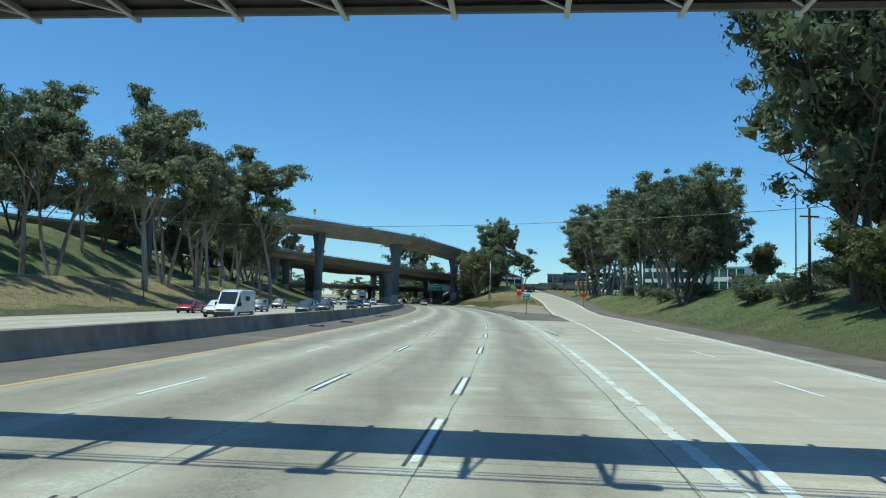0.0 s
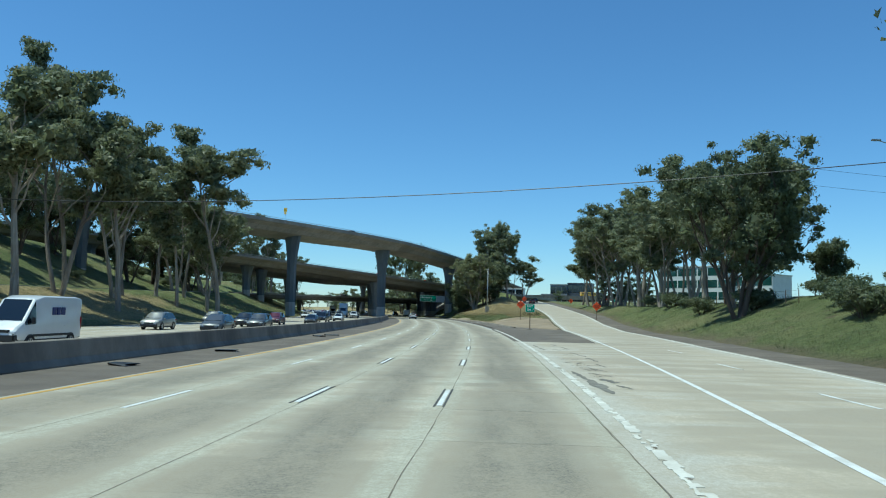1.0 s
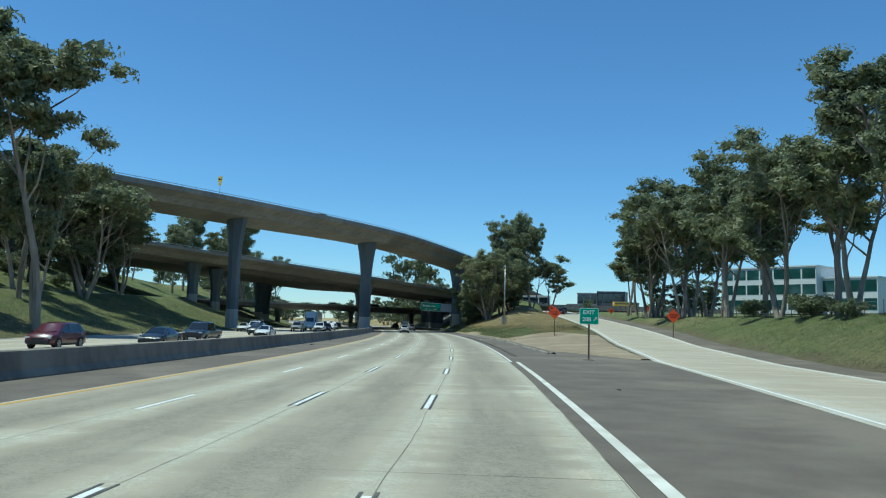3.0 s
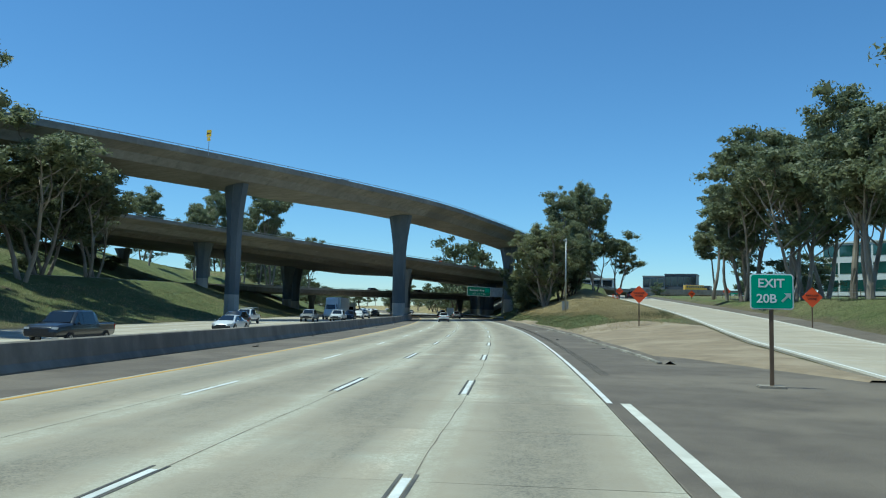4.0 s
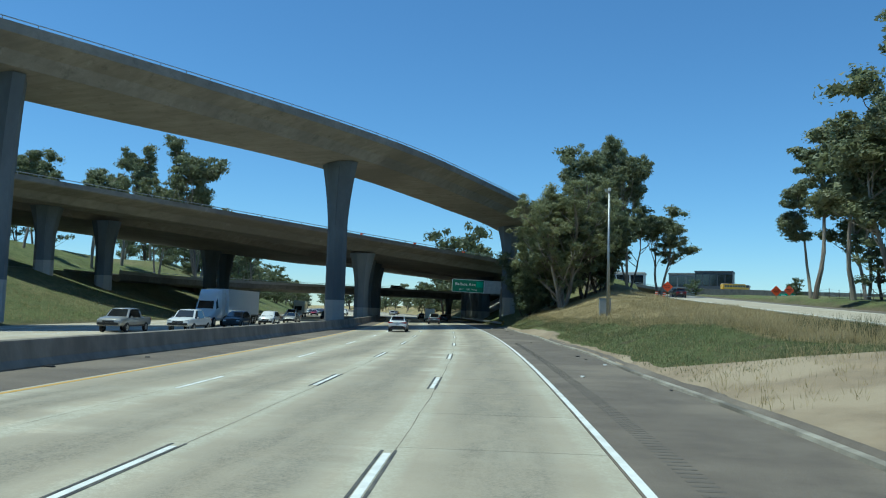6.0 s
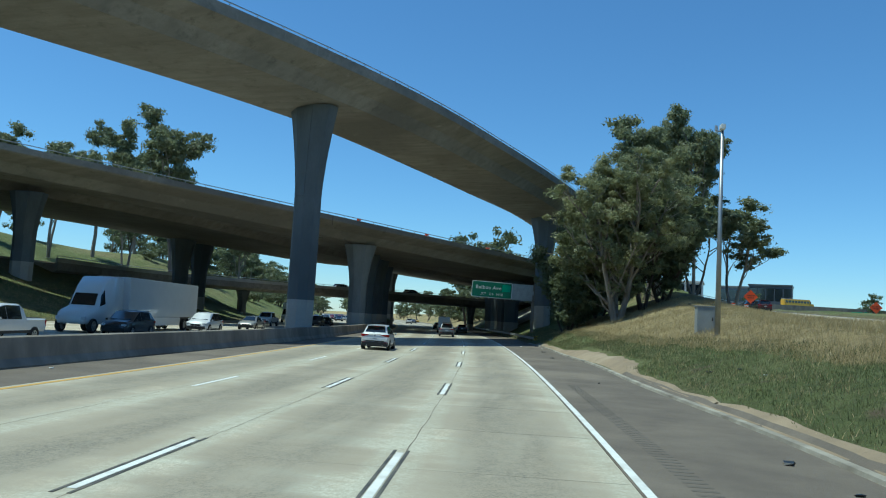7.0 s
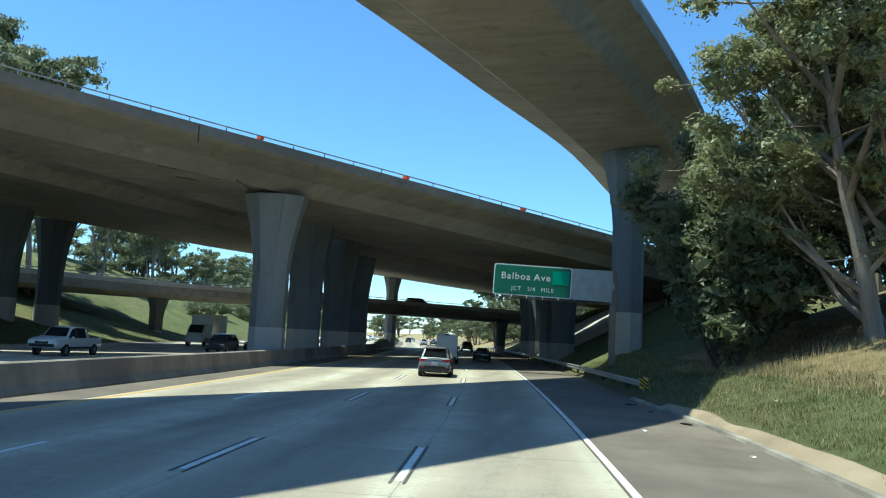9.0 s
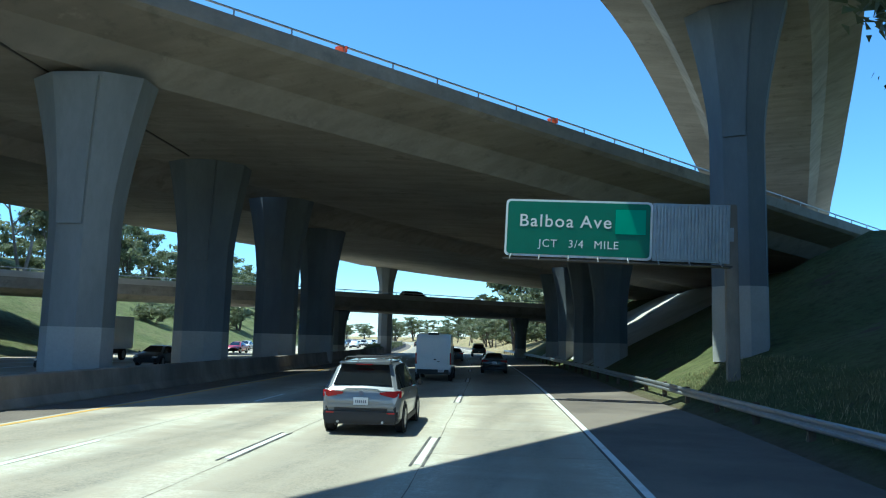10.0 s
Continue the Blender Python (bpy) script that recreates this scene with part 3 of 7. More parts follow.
# ---- bridges ----
def z_at(x, y):
    s, d = sd_of(x, y)
    return rough_z(s, d, x, y)


def spline(points, n=8):
    """Smooth points through the given ones (Catmull-Rom)."""
    p = [Vector(v) for v in points]
    p = [p[0] * 2 - p[1]] + p + [p[-1] * 2 - p[-2]]
    out = []
    for i in range(1, len(p) - 2):
        for k in range(n):
            t = k / n
            out.append(0.5 * (2 * p[i] + (p[i + 1] - p[i - 1]) * t + (2 * p[i - 1] - 5 * p[i] + 4 * p[i + 1] - p[i + 2]) * t * t + (3 * p[i] - p[i - 1] - 3 * p[i + 1] + p[i + 2]) * t ** 3))
    out.append(p[-2])
    return out


def side_of(path, i):
    t = path[min(i + 1, len(path) - 1)] - path[max(i - 1, 0)]
    t.z = 0
    t.normalize()
    return Vector((t.y, -t.x, 0))


def rail_along(parent, path, off, up, spacing=1, post=True):
    """Steel pipe rail on posts along a parapet."""
    line = [p + side_of(path, i) * off + Vector((0, 0, up)) for i, p in enumerate(path)]
    bm = bmesh.new()
    for a, b in zip(line[:-1], line[1:]):
        rod(bm, a, b, 0.05, n=5)
    part("rail", bm, M_STEEL, parent, "thin steel rail")
    pm = bpy.data.meshes.new("post")
    b2 = rods(((0, 0, -0.32), (0, 0, 0.02), 0.04), n=5)
    b2.to_mesh(pm)
    b2.free()
    pm.materials.append(M_STEEL)
    for a, b in zip(line[:-1], line[1:]):
        n = max(1, round((b - a).length / 2.6))
        for k in range(n):
            o = new("post", pm)
            o.parent, o.location = parent, a.lerp(b, k / n)


def flared_column(x, y, z0, z1, turn, base=(2.3, 1.9), top=(4.6, 2.2), flare=0.36, label="", coat=None):
    """An octagonal bridge column that widens towards its top, with recessed panels and a pale lower coat."""
    h = z1 - z0
    col = tagged(empty("bridge_column", pose(x, y, z0, 0, 0, turn)), label or "tall flared grey concrete bridge column", "bridge column", "bridge columns")

    def ring(u, wx, wy):
        c = 0.28
        return [(-wx / 2 + c * wx, -wy / 2, u), (wx / 2 - c * wx, -wy / 2, u), (wx / 2, -wy / 2 + c * wy, u), (wx / 2, wy / 2 - c * wy, u),
                (wx / 2 - c * wx, wy / 2, u), (-wx / 2 + c * wx, wy / 2, u), (-wx / 2, wy / 2 - c * wy, u), (-wx / 2, -wy / 2 + c * wy, u)]

    def shaft(levels):
        v, f = [], []
        for u, wx, wy in levels:
            v += ring(u, wx, wy)
        n = len(levels)
        for i in range(n - 1):
            for j in range(8):
                f.append((i * 8 + j, i * 8 + (j + 1) % 8, i * 8 + 8 + (j + 1) % 8, i * 8 + 8 + j))
        f += [tuple(range(7, -1, -1)), tuple(range(n * 8 - 8, n * 8))]
        return v, [], f

    split = min(3.0, h * 0.2)
    part("lower_coat", shaft([(-0.6, *base), (split, *base)]), M_PATCH, col, "paler painted lower shaft")
    lv = [(split, base[0] - 0.01, base[1] - 0.01)]
    for k in range(9):
        u = k / 8
        e = u ** 1.5
        lv.append((h * (1 - flare) + h * flare * u, base[0] + (top[0] - base[0]) * e, base[1] + (top[1] - base[1]) * e))
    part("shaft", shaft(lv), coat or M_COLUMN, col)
    for sg in (-1, 1):
        v, f = [], []
        for k in range(6):
            u = k / 5 * 0.97
            e = u ** 1.5
            w = (base[0] + (top[0] - base[0]) * e) * 0.2
            yy = (base[1] + (top[1] - base[1]) * e) / 2 + 0.11
            zz = h * (1 - flare) + h * flare * u
            v += [(-w, sg * yy, zz), (w, sg * yy, zz), (w, sg * (yy - 0.2), zz), (-w, sg * (yy - 0.2), zz)]
        for k in range(5):
            for j in range(4):
                f.append((k * 4 + j, k * 4 + (j + 1) % 4, k * 4 + 4 + (j + 1) % 4, k * 4 + 4 + j))
        f += [(3, 2, 1, 0), (20, 21, 22, 23)]
        part("raised_panel", (v, [], f), coat or M_COLUMN, col)
    return col


# upper connector, curving over the freeway
UP = spline([(-175, 90, 22.6), (-135, 124, 22.4), (-100, 156, 22.1), (-64.5, 193.5, 21.75), (-37.4, 230.2, 21.3), (-16.45, 265.1, 20.85), (-5.0, 292.0, 20.1), (4.4, 320, 19.2), (12, 352, 18.1), (20, 388, 16.9), (30, 430, 15.5), (44, 480, 13.8)])
upper = tagged(empty("upper_overpass"), "high curved concrete box-girder connector overpass", "overpass", kind="structure")
BANK = 0.07
UPSEC = [(-3.9, 0.0), (3.3, 0.0), (4.2, 1.0), (6.0, 1.72), (6.0, 2.6), (5.72, 2.6), (5.65, 1.8), (-6.85, 1.8), (-6.92, 2.6), (-7.2, 2.6), (-7.2, 1.47), (-4.9, 1.1)]


def upper_section(p):
    """The girder's section: a deeper inner edge before the bend, a shorter overhang past it."""
    e = smooth(303, 324, p.y)
    drop = 0.4 * smooth(262, 236, p.y)
    fit = {0: (0.4 * smooth(258, 285, p.y), -drop), 7: (0.95 * e, 0), 8: (0.95 * e, 0), 9: (0.95 * e, 0), 10: (0.95 * e, 0), 11: (0.6 * e, -drop * 0.6)}
    return [(a + fit.get(k, (0, 0))[0], b + a * BANK + fit.get(k, (0, 0))[1]) for k, (a, b) in enumerate(UPSEC)]


part("box_girder", sweep(UP, [upper_section(p) for p in UP]), M_DECK, upper)
rail_along(upper, UP[18:66], 5.85, 2.6 + 5.85 * BANK + 0.32)
rail_along(upper, UP[18:44], -7.05, 2.6 - 7.05 * BANK + 0.32)
for x, y, z0, z1, turn in ((-37.4, 230.2, 0.9, 21.35, -32), (-16.5, 265.2, 0.3, 20.9, -25), (4.4, 320.2, 2.2, 19.25, -15), (-72, 185.5, 6.5, 21.9, -41), (18.6, 380, 6.0, 17.2, -13)):
    flared_column(x, y, z0, z1, turn, (2.5, 2.0), (4.9, 2.4), 0.4)
# lower wide overpass, straight and skewed
lower = tagged(empty("lower_overpass"), "wide low concrete freeway overpass of two decks crossing at a skew", "overpass", kind="structure")
ALONG = (-240, -150, -110, -90, -75, -60, -45, -30, -15, 0, 15, 30, 45, 60, 75, 90, 105, 115)


def low_point(a, perp, up):
    p = NEAR2 + U2 * a
    return Vector((p.x + N2.x * perp, p.y + N2.y * perp, min(p.z, 19.5) + cross_rise(a, perp) + up))


def gap_line(a):
    return min(max(12.5, 17.5 + 0.29 * a), 33.0)


def far_line(a):
    return lerp(a, (6, 46), (25, 55), (45, 71), (61, 83), (75, 80), (115, 62))


def skew_deck(name, near, far):
    """A box-girder deck between two edge lines that draw apart, with parapets and cantilevered slabs."""
    v, f = [], []
    for a in ALONG:
        n, w = near(a), far(a)
        for q, up in ((n, 1.78), (n + 0.25, 1.6), (n + 2.6, 1.0), (n + 3.7, 0.0), (w - 3.7, 0.0), (w - 2.6, 1.0), (w, 1.6), (w, 2.45), (w - 0.28, 2.45), (w - 0.34, 1.9), (n + 0.34, 1.9), (n + 0.28, 2.45), (n, 2.45)):
            v.append(low_point(a, q, up))
    m = 13
    for i in range(len(ALONG) - 1):
        for k in range(m):
            f.append((i * m + k, i * m + m + k, i * m + m + (k + 1) % m, i * m + (k + 1) % m))
    f += [tuple(range(m)), tuple(range(len(v) - 1, len(v) - 1 - m, -1))]
    part(name, (v, [], f), M_DECK, lower)


skew_deck("box_girder", lambda a: 0.0, gap_line)
skew_deck("second_box_girder", lambda a: gap_line(a) + 1.7, far_line)


def soffit_strip(name, a0, p0, a1, p1, half, up0=-0.035, up1=0.03, label=""):
    """A thin dark piece set into the underside of the lower overpass."""
    u, v = a1 - a0, p1 - p0
    n = math.hypot(u, v)
    ox, oy = -v / n * half, u / n * half
    c = [(a0 + ox, p0 + oy), (a1 + ox, p1 + oy), (a1 - ox, p1 - oy), (a0 - ox, p0 - oy)]
    vs = [low_point(a, q, up0) for a, q in c] + [low_point(a, q, up1) for a, q in c]
    part(name, (vs, [], [(3, 2, 1, 0), (4, 5, 6, 7), (0, 1, 5, 4), (1, 2, 6, 5), (2, 3, 7, 6), (3, 0, 4, 7)]), M_DARKSTEEL, lower, label)


soffit_strip("hinge_joint", -0.3, 3.1, 10.5, 14.0, 0.05)
soffit_strip("hinge_joint", -4.4, -0.03, -4.35, 0.02, 0.03, 1.16, 2.34)
soffit_strip("access_slot", -5.6, 4.1, -4.3, 3.9, 0.12)
soffit_strip("access_slot", -3.5, 6.4, -2.0, 6.1, 0.12)
LOW = [low_point(a, 0, 0) for a in ALONG]
rail_along(lower, LOW[1:], -0.14, 2.77)
rail_along(lower, [low_point(a, far_line(a), 0) for a in ALONG[2:]], 0.14, 2.77)
# nearest column in the paler lit tone, the ones behind in the shaded tone
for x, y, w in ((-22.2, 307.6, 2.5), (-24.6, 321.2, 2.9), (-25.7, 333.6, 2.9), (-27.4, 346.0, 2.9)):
    flared_column(x, y, 0.0, 12.35, 8, (w, 2.3), (4.6, 3.0), 0.48, "flared grey concrete column under the wide low overpass", M_COLUMN_LIT if y < 310 else M_COLUMN)


for x, y in ((-60, 271), (-58.5, 284), (-57, 321.5), (-56.5, 327.5), (-92, 232), (-90, 246), (-92, 282), (-90.5, 294)):
    flared_column(x, y, z_at(x, y) - 0.3, min(soffit(x, y), 19.5), 8, (2.4, 2.3), (4.2, 3.0), 0.5)
# sunlight on this column is put into its paler colour
flared_column(-37, 400, 0.0, soffit(-37, 400), 8, (2.2, 2.0), (3.6, 2.4), 0.25, "pale sunlit concrete column in the median", M_COLUMN_LIT)
for k in range(4):
    p = at(345 + 12.0 * k, 11.4)
    flared_column(p.x, p.y, z_at(p.x, p.y) - 0.3, soffit(p.x, p.y), 8, (2.6, 2.4), (4.2, 3.0), 0.5)
# orange markers standing on the lower overpass rail
for a in (0.0, 12.4, 25.2):
    p = NEAR2 + U2 * a
    mk = tagged(empty("barrier_marker", pose(p.x + N2.x * 0.25, p.y + N2.y * 0.25, p.z + 2.5)), "small orange marker fixed on the overpass rail", "marker", "rail markers")
    part("plate", boxed(-0.28, 0.28, -0.03, 0.03, 0, 0.3, 0.02), M_ORANGE, mk)

# third bridge, low connector behind
B3 = spline([(-67.5, 296, 6.9), (-70, 318, 7.1), (-67, 338, 7.2), (-58, 355.5, 7.25), (-44, 370, 7.25), (-17, 395.5, 7.1), (12, 421, 6.8), (50, 452, 6.6)], 5)
third = tagged(empty("connector_bridge"), "slim concrete connector bridge with a pale parapet", "overpass", kind="structure")
part("deck", sweep(B3, [(-5, -0.9), (-4.2, -1.35), (4.2, -1.35), (5, -0.9), (5, 0.75), (4.7, 0.75), (4.65, 0.02), (-4.65, 0.02), (-4.7, 0.75), (-5, 0.75)]), M_DECK, third)
# paler strip over the near parapet only, its sunlight put into the colour
part("parapet", sweep(B3, [(4.66, 0.2), (5.03, 0.2), (5.03, 0.82), (4.66, 0.82)]), M_PALE, third, "near parapet strip coloured pale for sunlight")
rail_along(third, B3, 4.85, 1.1)
for x, y in ((-14.5, 394), (-36.5, 377), (-58.5, 352.5), (8, 415)):
    flared_column(x, y, 0.2, 5.95, 45, (1.6, 1.4), (3.0, 1.6), 0.5, "short flared grey concrete bridge column")


# ---- trees ----
def leaf_cloud(centres, radii, count, size, gen, droop=0.35, inner=14):
    """Leafy clumps round the given centres as one mesh: shingled outer leaves over a few broad inner sprays."""
    c0, r0 = np.array(centres), np.array(radii)

    def spread(num, lo, hi, length, broad, scatter):
        c, r = np.repeat(c0, num, axis=0), np.repeat(r0, num, axis=0)
        n = len(c)
        v = gen.normal(size=(n, 3))
        v /= np.linalg.norm(v, axis=1)[:, None]
        flip = (v[:, 2] < -0.3) & (gen.random(n) < 0.45)
        v[flip, 2] *= -1
        o = c + v * (lo + (hi - lo) * gen.random(n))[:, None] * r
        face = v + gen.normal(size=(n, 3)) * scatter
        face /= np.linalg.norm(face, axis=1)[:, None]
        a = gen.normal(size=(n, 3))
        a[:, 2] -= droop
        a -= face * np.sum(a * face, axis=1)[:, None]
        a /= np.linalg.norm(a, axis=1)[:, None] + 1e-9
        b = np.cross(face, a)
        ln = (length(r) * (0.6 + 0.8 * gen.random(n)))[:, None]
        return np.stack([o - a * ln * 0.4 - b * ln * broad, o - a * ln * 0.4 + b * ln * broad, o + a * ln * 0.6], 1).reshape(-1, 3)

    verts = np.concatenate([spread(count, 0.55, 1.1, lambda r: size, 0.29, 0.45), spread(inner, 0.1, 0.62, lambda r: r[:, 0] * 0.62, 0.42, 0.8)])
    me = bpy.data.meshes.new("crown")
    me.vertices.add(len(verts))
    me.vertices.foreach_set("co", verts.ravel())
    me.loops.add(len(verts))
    me.loops.foreach_set("vertex_index", np.arange(len(verts)))
    me.polygons.add(len(verts) // 3)
    me.polygons.foreach_set("loop_start", np.arange(0, len(verts), 3))
    me.update(calc_edges=True)
    return me


def tube(bm, pts, radii, n=7):
    prev = None
    for i, p in enumerate(pts):
        t = (pts[min(i + 1, len(pts) - 1)] - pts[max(i - 1, 0)]).normalized()
        qn = t.to_track_quat("Z", "Y").to_matrix()
        ring = [bm.verts.new(p + qn @ Vector((math.cos(6.2832 * k / n), math.sin(6.2832 * k / n), 0)) * radii[i]) for k in range(n)]
        if prev:
            for k in range(n):
                bm.faces.new((prev[k], prev[(k + 1) % n], ring[(k + 1) % n], ring[k]))
        prev = ring
    bm.faces.new(prev)


def limb(bm, a, direction, length, r0, gen, bend=0.25, rise=0.25, n=6, segs=5):
    pts, d = [a.copy()], direction.normalized()
    for k in range(segs):
        d = (d + Vector((gen.uniform(-bend, bend), gen.uniform(-bend, bend), gen.uniform(-bend * 0.4, bend) + rise * 0.3))).normalized()
        pts.append(pts[-1] + d * length / segs)
    tube(bm, pts, [r0 * (1 - 0.78 * k / segs) for k in range(segs + 1)], n)
    return pts, d


def tree_meshes(seed, height, spread, clear, stems, limbs, clump, leaves, leaf=0.32, flat=0.62, lean=0.05, r0=0.3, fill=1.0, twigs=7, tips=False, coarse=False):
    """Trunk and crown meshes of one tree. clear: share of bare trunk; limbs: main limbs a stem."""
    gen = random.Random(seed)
    ng = np.random.default_rng(seed)
    bm = bmesh.new()
    centres, radii = [], []

    def foliage(p, k):
        r = clump * gen.uniform(0.45, 1.05) * k
        centres.append((p.x, p.y, p.z))
        radii.append((r, r, r * flat * gen.uniform(0.8, 1.2)))

    for st in range(stems):
        az = 6.2832 * (st + gen.random()) / stems
        d0 = Vector((math.cos(az) * lean * (2.2 if stems > 1 else 1), math.sin(az) * lean * (2.2 if stems > 1 else 1), 1))
        base = Vector((math.cos(az), math.sin(az), 0)) * (0.25 if stems > 1 else 0) + Vector((0, 0, -0.4))
        h = height * gen.uniform(0.82, 1.0)
        pts, d = limb(bm, base, d0, h * 0.8, r0 * gen.uniform(0.8, 1.1), gen, 0.10, 0.2, 5 if coarse else 8, 9)
        for k in range(limbs):
            f = clear + (1 - clear) * (k + gen.random()) / limbs
            i = min(int(f * 9), 8)
            a = pts[i].lerp(pts[i + 1], f * 9 - i if f < 1 else 1)
            az2 = gen.random() * 6.2832
            reach = spread * gen.uniform(0.55, 1.1) * (1.15 - 0.5 * f)
            dirn = Vector((math.cos(az2), math.sin(az2), gen.uniform(0.7, 1.7) if tips else gen.uniform(0.45, 1.25)))
            lp, ld = limb(bm, a, dirn, reach * (1.5 if tips else 1.25), r0 * 0.38, gen, 0.28, 0.35, 3 if coarse else 4, 4)
            for m in range(twigs):
                j = gen.choice((3, 4, 4) if tips else (1, 2, 3, 3, 4))
                tw, td = limb(bm, lp[j], Vector((gen.uniform(-1, 1), gen.uniform(-1, 1), gen.uniform(-0.1, 1.0))), reach * gen.uniform(0.3, 0.55), r0 * 0.12, gen, 0.35, 0.2, 3, 2)
                if gen.random() < fill:
                    foliage(tw[-1], 1.0)
                if gen.random() < 0.45 * fill:
                    foliage(tw[1], 0.7)
            foliage(lp[-1], 1.05)
        for k in range(4):
            foliage(pts[-1] + Vector((gen.uniform(-1, 1), gen.uniform(-1, 1), gen.uniform(-0.2, 0.6))) * clump, 1.0)
    per = max(20, leaves // len(centres))
    return bm, leaf_cloud(centres, radii, per, leaf, ng, inner=5 if coarse else 14)


TREES = {}


def tree_kind(key, bark, leafmat, label, **kw):
    bm, crown = tree_meshes(**kw)
    me = bpy.data.meshes.new("trunk")
    bm.to_mesh(me)
    bm.free()
    me.materials.append(bark)
    crown.materials.append(leafmat)
    TREES[key] = (me, crown, label)


tree_kind("gum_tall", M_BARK, M_LEAF, "tall gum tree with pale bare trunk and layered crown", seed=11, height=24, spread=5.2, clear=0.36, stems=1, limbs=12, clump=1.5, leaves=9200, leaf=0.4, r0=0.32, flat=0.62, lean=0.02, tips=True)
tree_kind("gum_umbrella", M_BARK, M_LEAF, "slender gum tree with open umbrella-like crown", seed=23, height=24, spread=5.6, clear=0.5, stems=1, limbs=10, clump=1.5, leaves=9200, leaf=0.4, r0=0.28, flat=0.5, tips=True)
tree_kind("gum_fork", M_BARK, M_LEAF, "forked gum tree with pale trunks and clumped crown", seed=37, height=22, spread=5.6, clear=0.3, stems=2, limbs=8, clump=1.45, leaves=9200, leaf=0.4, lean=0.10, r0=0.27, flat=0.66, tips=True)
tree_kind("gum_broad", M_DARKBARK, M_LEAF_DARK, "broad dense dark-green gum tree", seed=41, height=19, spread=7.6, clear=0.18, stems=3, limbs=9, clump=1.45, leaves=15000, leaf=0.35, lean=0.16, r0=0.32, flat=0.78)
tree_kind("gum_big", M_BARK, M_LEAF_OLIVE, "big spreading gum tree with many limbs on the slope", seed=53, height=19, spread=7.0, clear=0.04, stems=3, limbs=14, clump=1.12, leaves=95000, leaf=0.21, lean=0.14, r0=0.40, flat=0.78)
tree_kind("gum_thin", M_BARK, M_LEAF, "thin sparse gum tree with bare lower trunk", seed=67, height=22, spread=3.6, clear=0.5, stems=1, limbs=8, clump=1.25, leaves=8500, leaf=0.39, r0=0.22, fill=0.8)
tree_kind("dead_thin", M_BARK, M_LEAF, "half-bare gum tree with grey twigs", seed=71, height=15, spread=3.6, clear=0.25, stems=2, limbs=9, clump=0.9, leaves=4180, leaf=0.28, r0=0.16, fill=0.35, lean=0.1)
tree_kind("round_tree", M_DARKBARK, M_LEAF_DARK, "small round dark-green tree on the hilltop", seed=83, height=8, spread=3.4, clear=0.3, stems=1, limbs=12, clump=1.2, leaves=9000, leaf=0.3, r0=0.2, flat=0.8)
tree_kind("shrub", M_DARKBARK, M_LEAF_DARK, "low dark-green roadside shrub", seed=91, height=2.2, spread=1.6, clear=0.05, stems=4, limbs=5, clump=0.55, leaves=2400, leaf=0.18, r0=0.05, flat=0.85, lean=0.3, twigs=1, coarse=True)
tree_kind("yellow_shrub", M_DARKBARK, M_LEAF_YELLOW, "yellow-green bush on the slope", seed=97, height=5.0, spread=2.6, clear=0.05, stems=5, limbs=6, clump=0.8, leaves=8500, leaf=0.2, r0=0.07, flat=0.9, lean=0.3, twigs=4)
tree_kind("gum_low", M_DARKBARK, M_LEAF_DARK, "dense low dark-green gum growth on the slope", seed=59, height=9, spread=4.0, clear=0.02, stems=4, limbs=8, clump=1.2, leaves=13000, leaf=0.27, lean=0.25, r0=0.14, flat=0.9)
tree_kind("far_gum", M_DARKBARK, M_LEAF_DARK, "distant dark-green gum tree", seed=101, height=18, spread=5.5, clear=0.1, stems=2, limbs=8, clump=2.1, leaves=1000, leaf=0.85, r0=0.3, lean=0.1, twigs=1, coarse=True)


def tree(key, x, y, size=1.0, turn=None, wide=1.0, z=None, group="roadside trees", label=""):
    trunk, crown, lab = TREES[key]
    m = pose(x, y, z_at(x, y) if z is None else z, 0, 0, rnd.uniform(0, 360) if turn is None else turn)
    top = tagged(empty("shrub" if "shrub" in key else "tree", m), label or lab, "shrub" if "shrub" in key else "tree", group)
    size *= 1.0 if "shrub" in key else 1.2
    top.scale = (size * wide, size * wide, size)
    for nm, me in (("trunk", trunk), ("crown", crown)):
        o = new(nm, me)
        o.parent = top
    return top


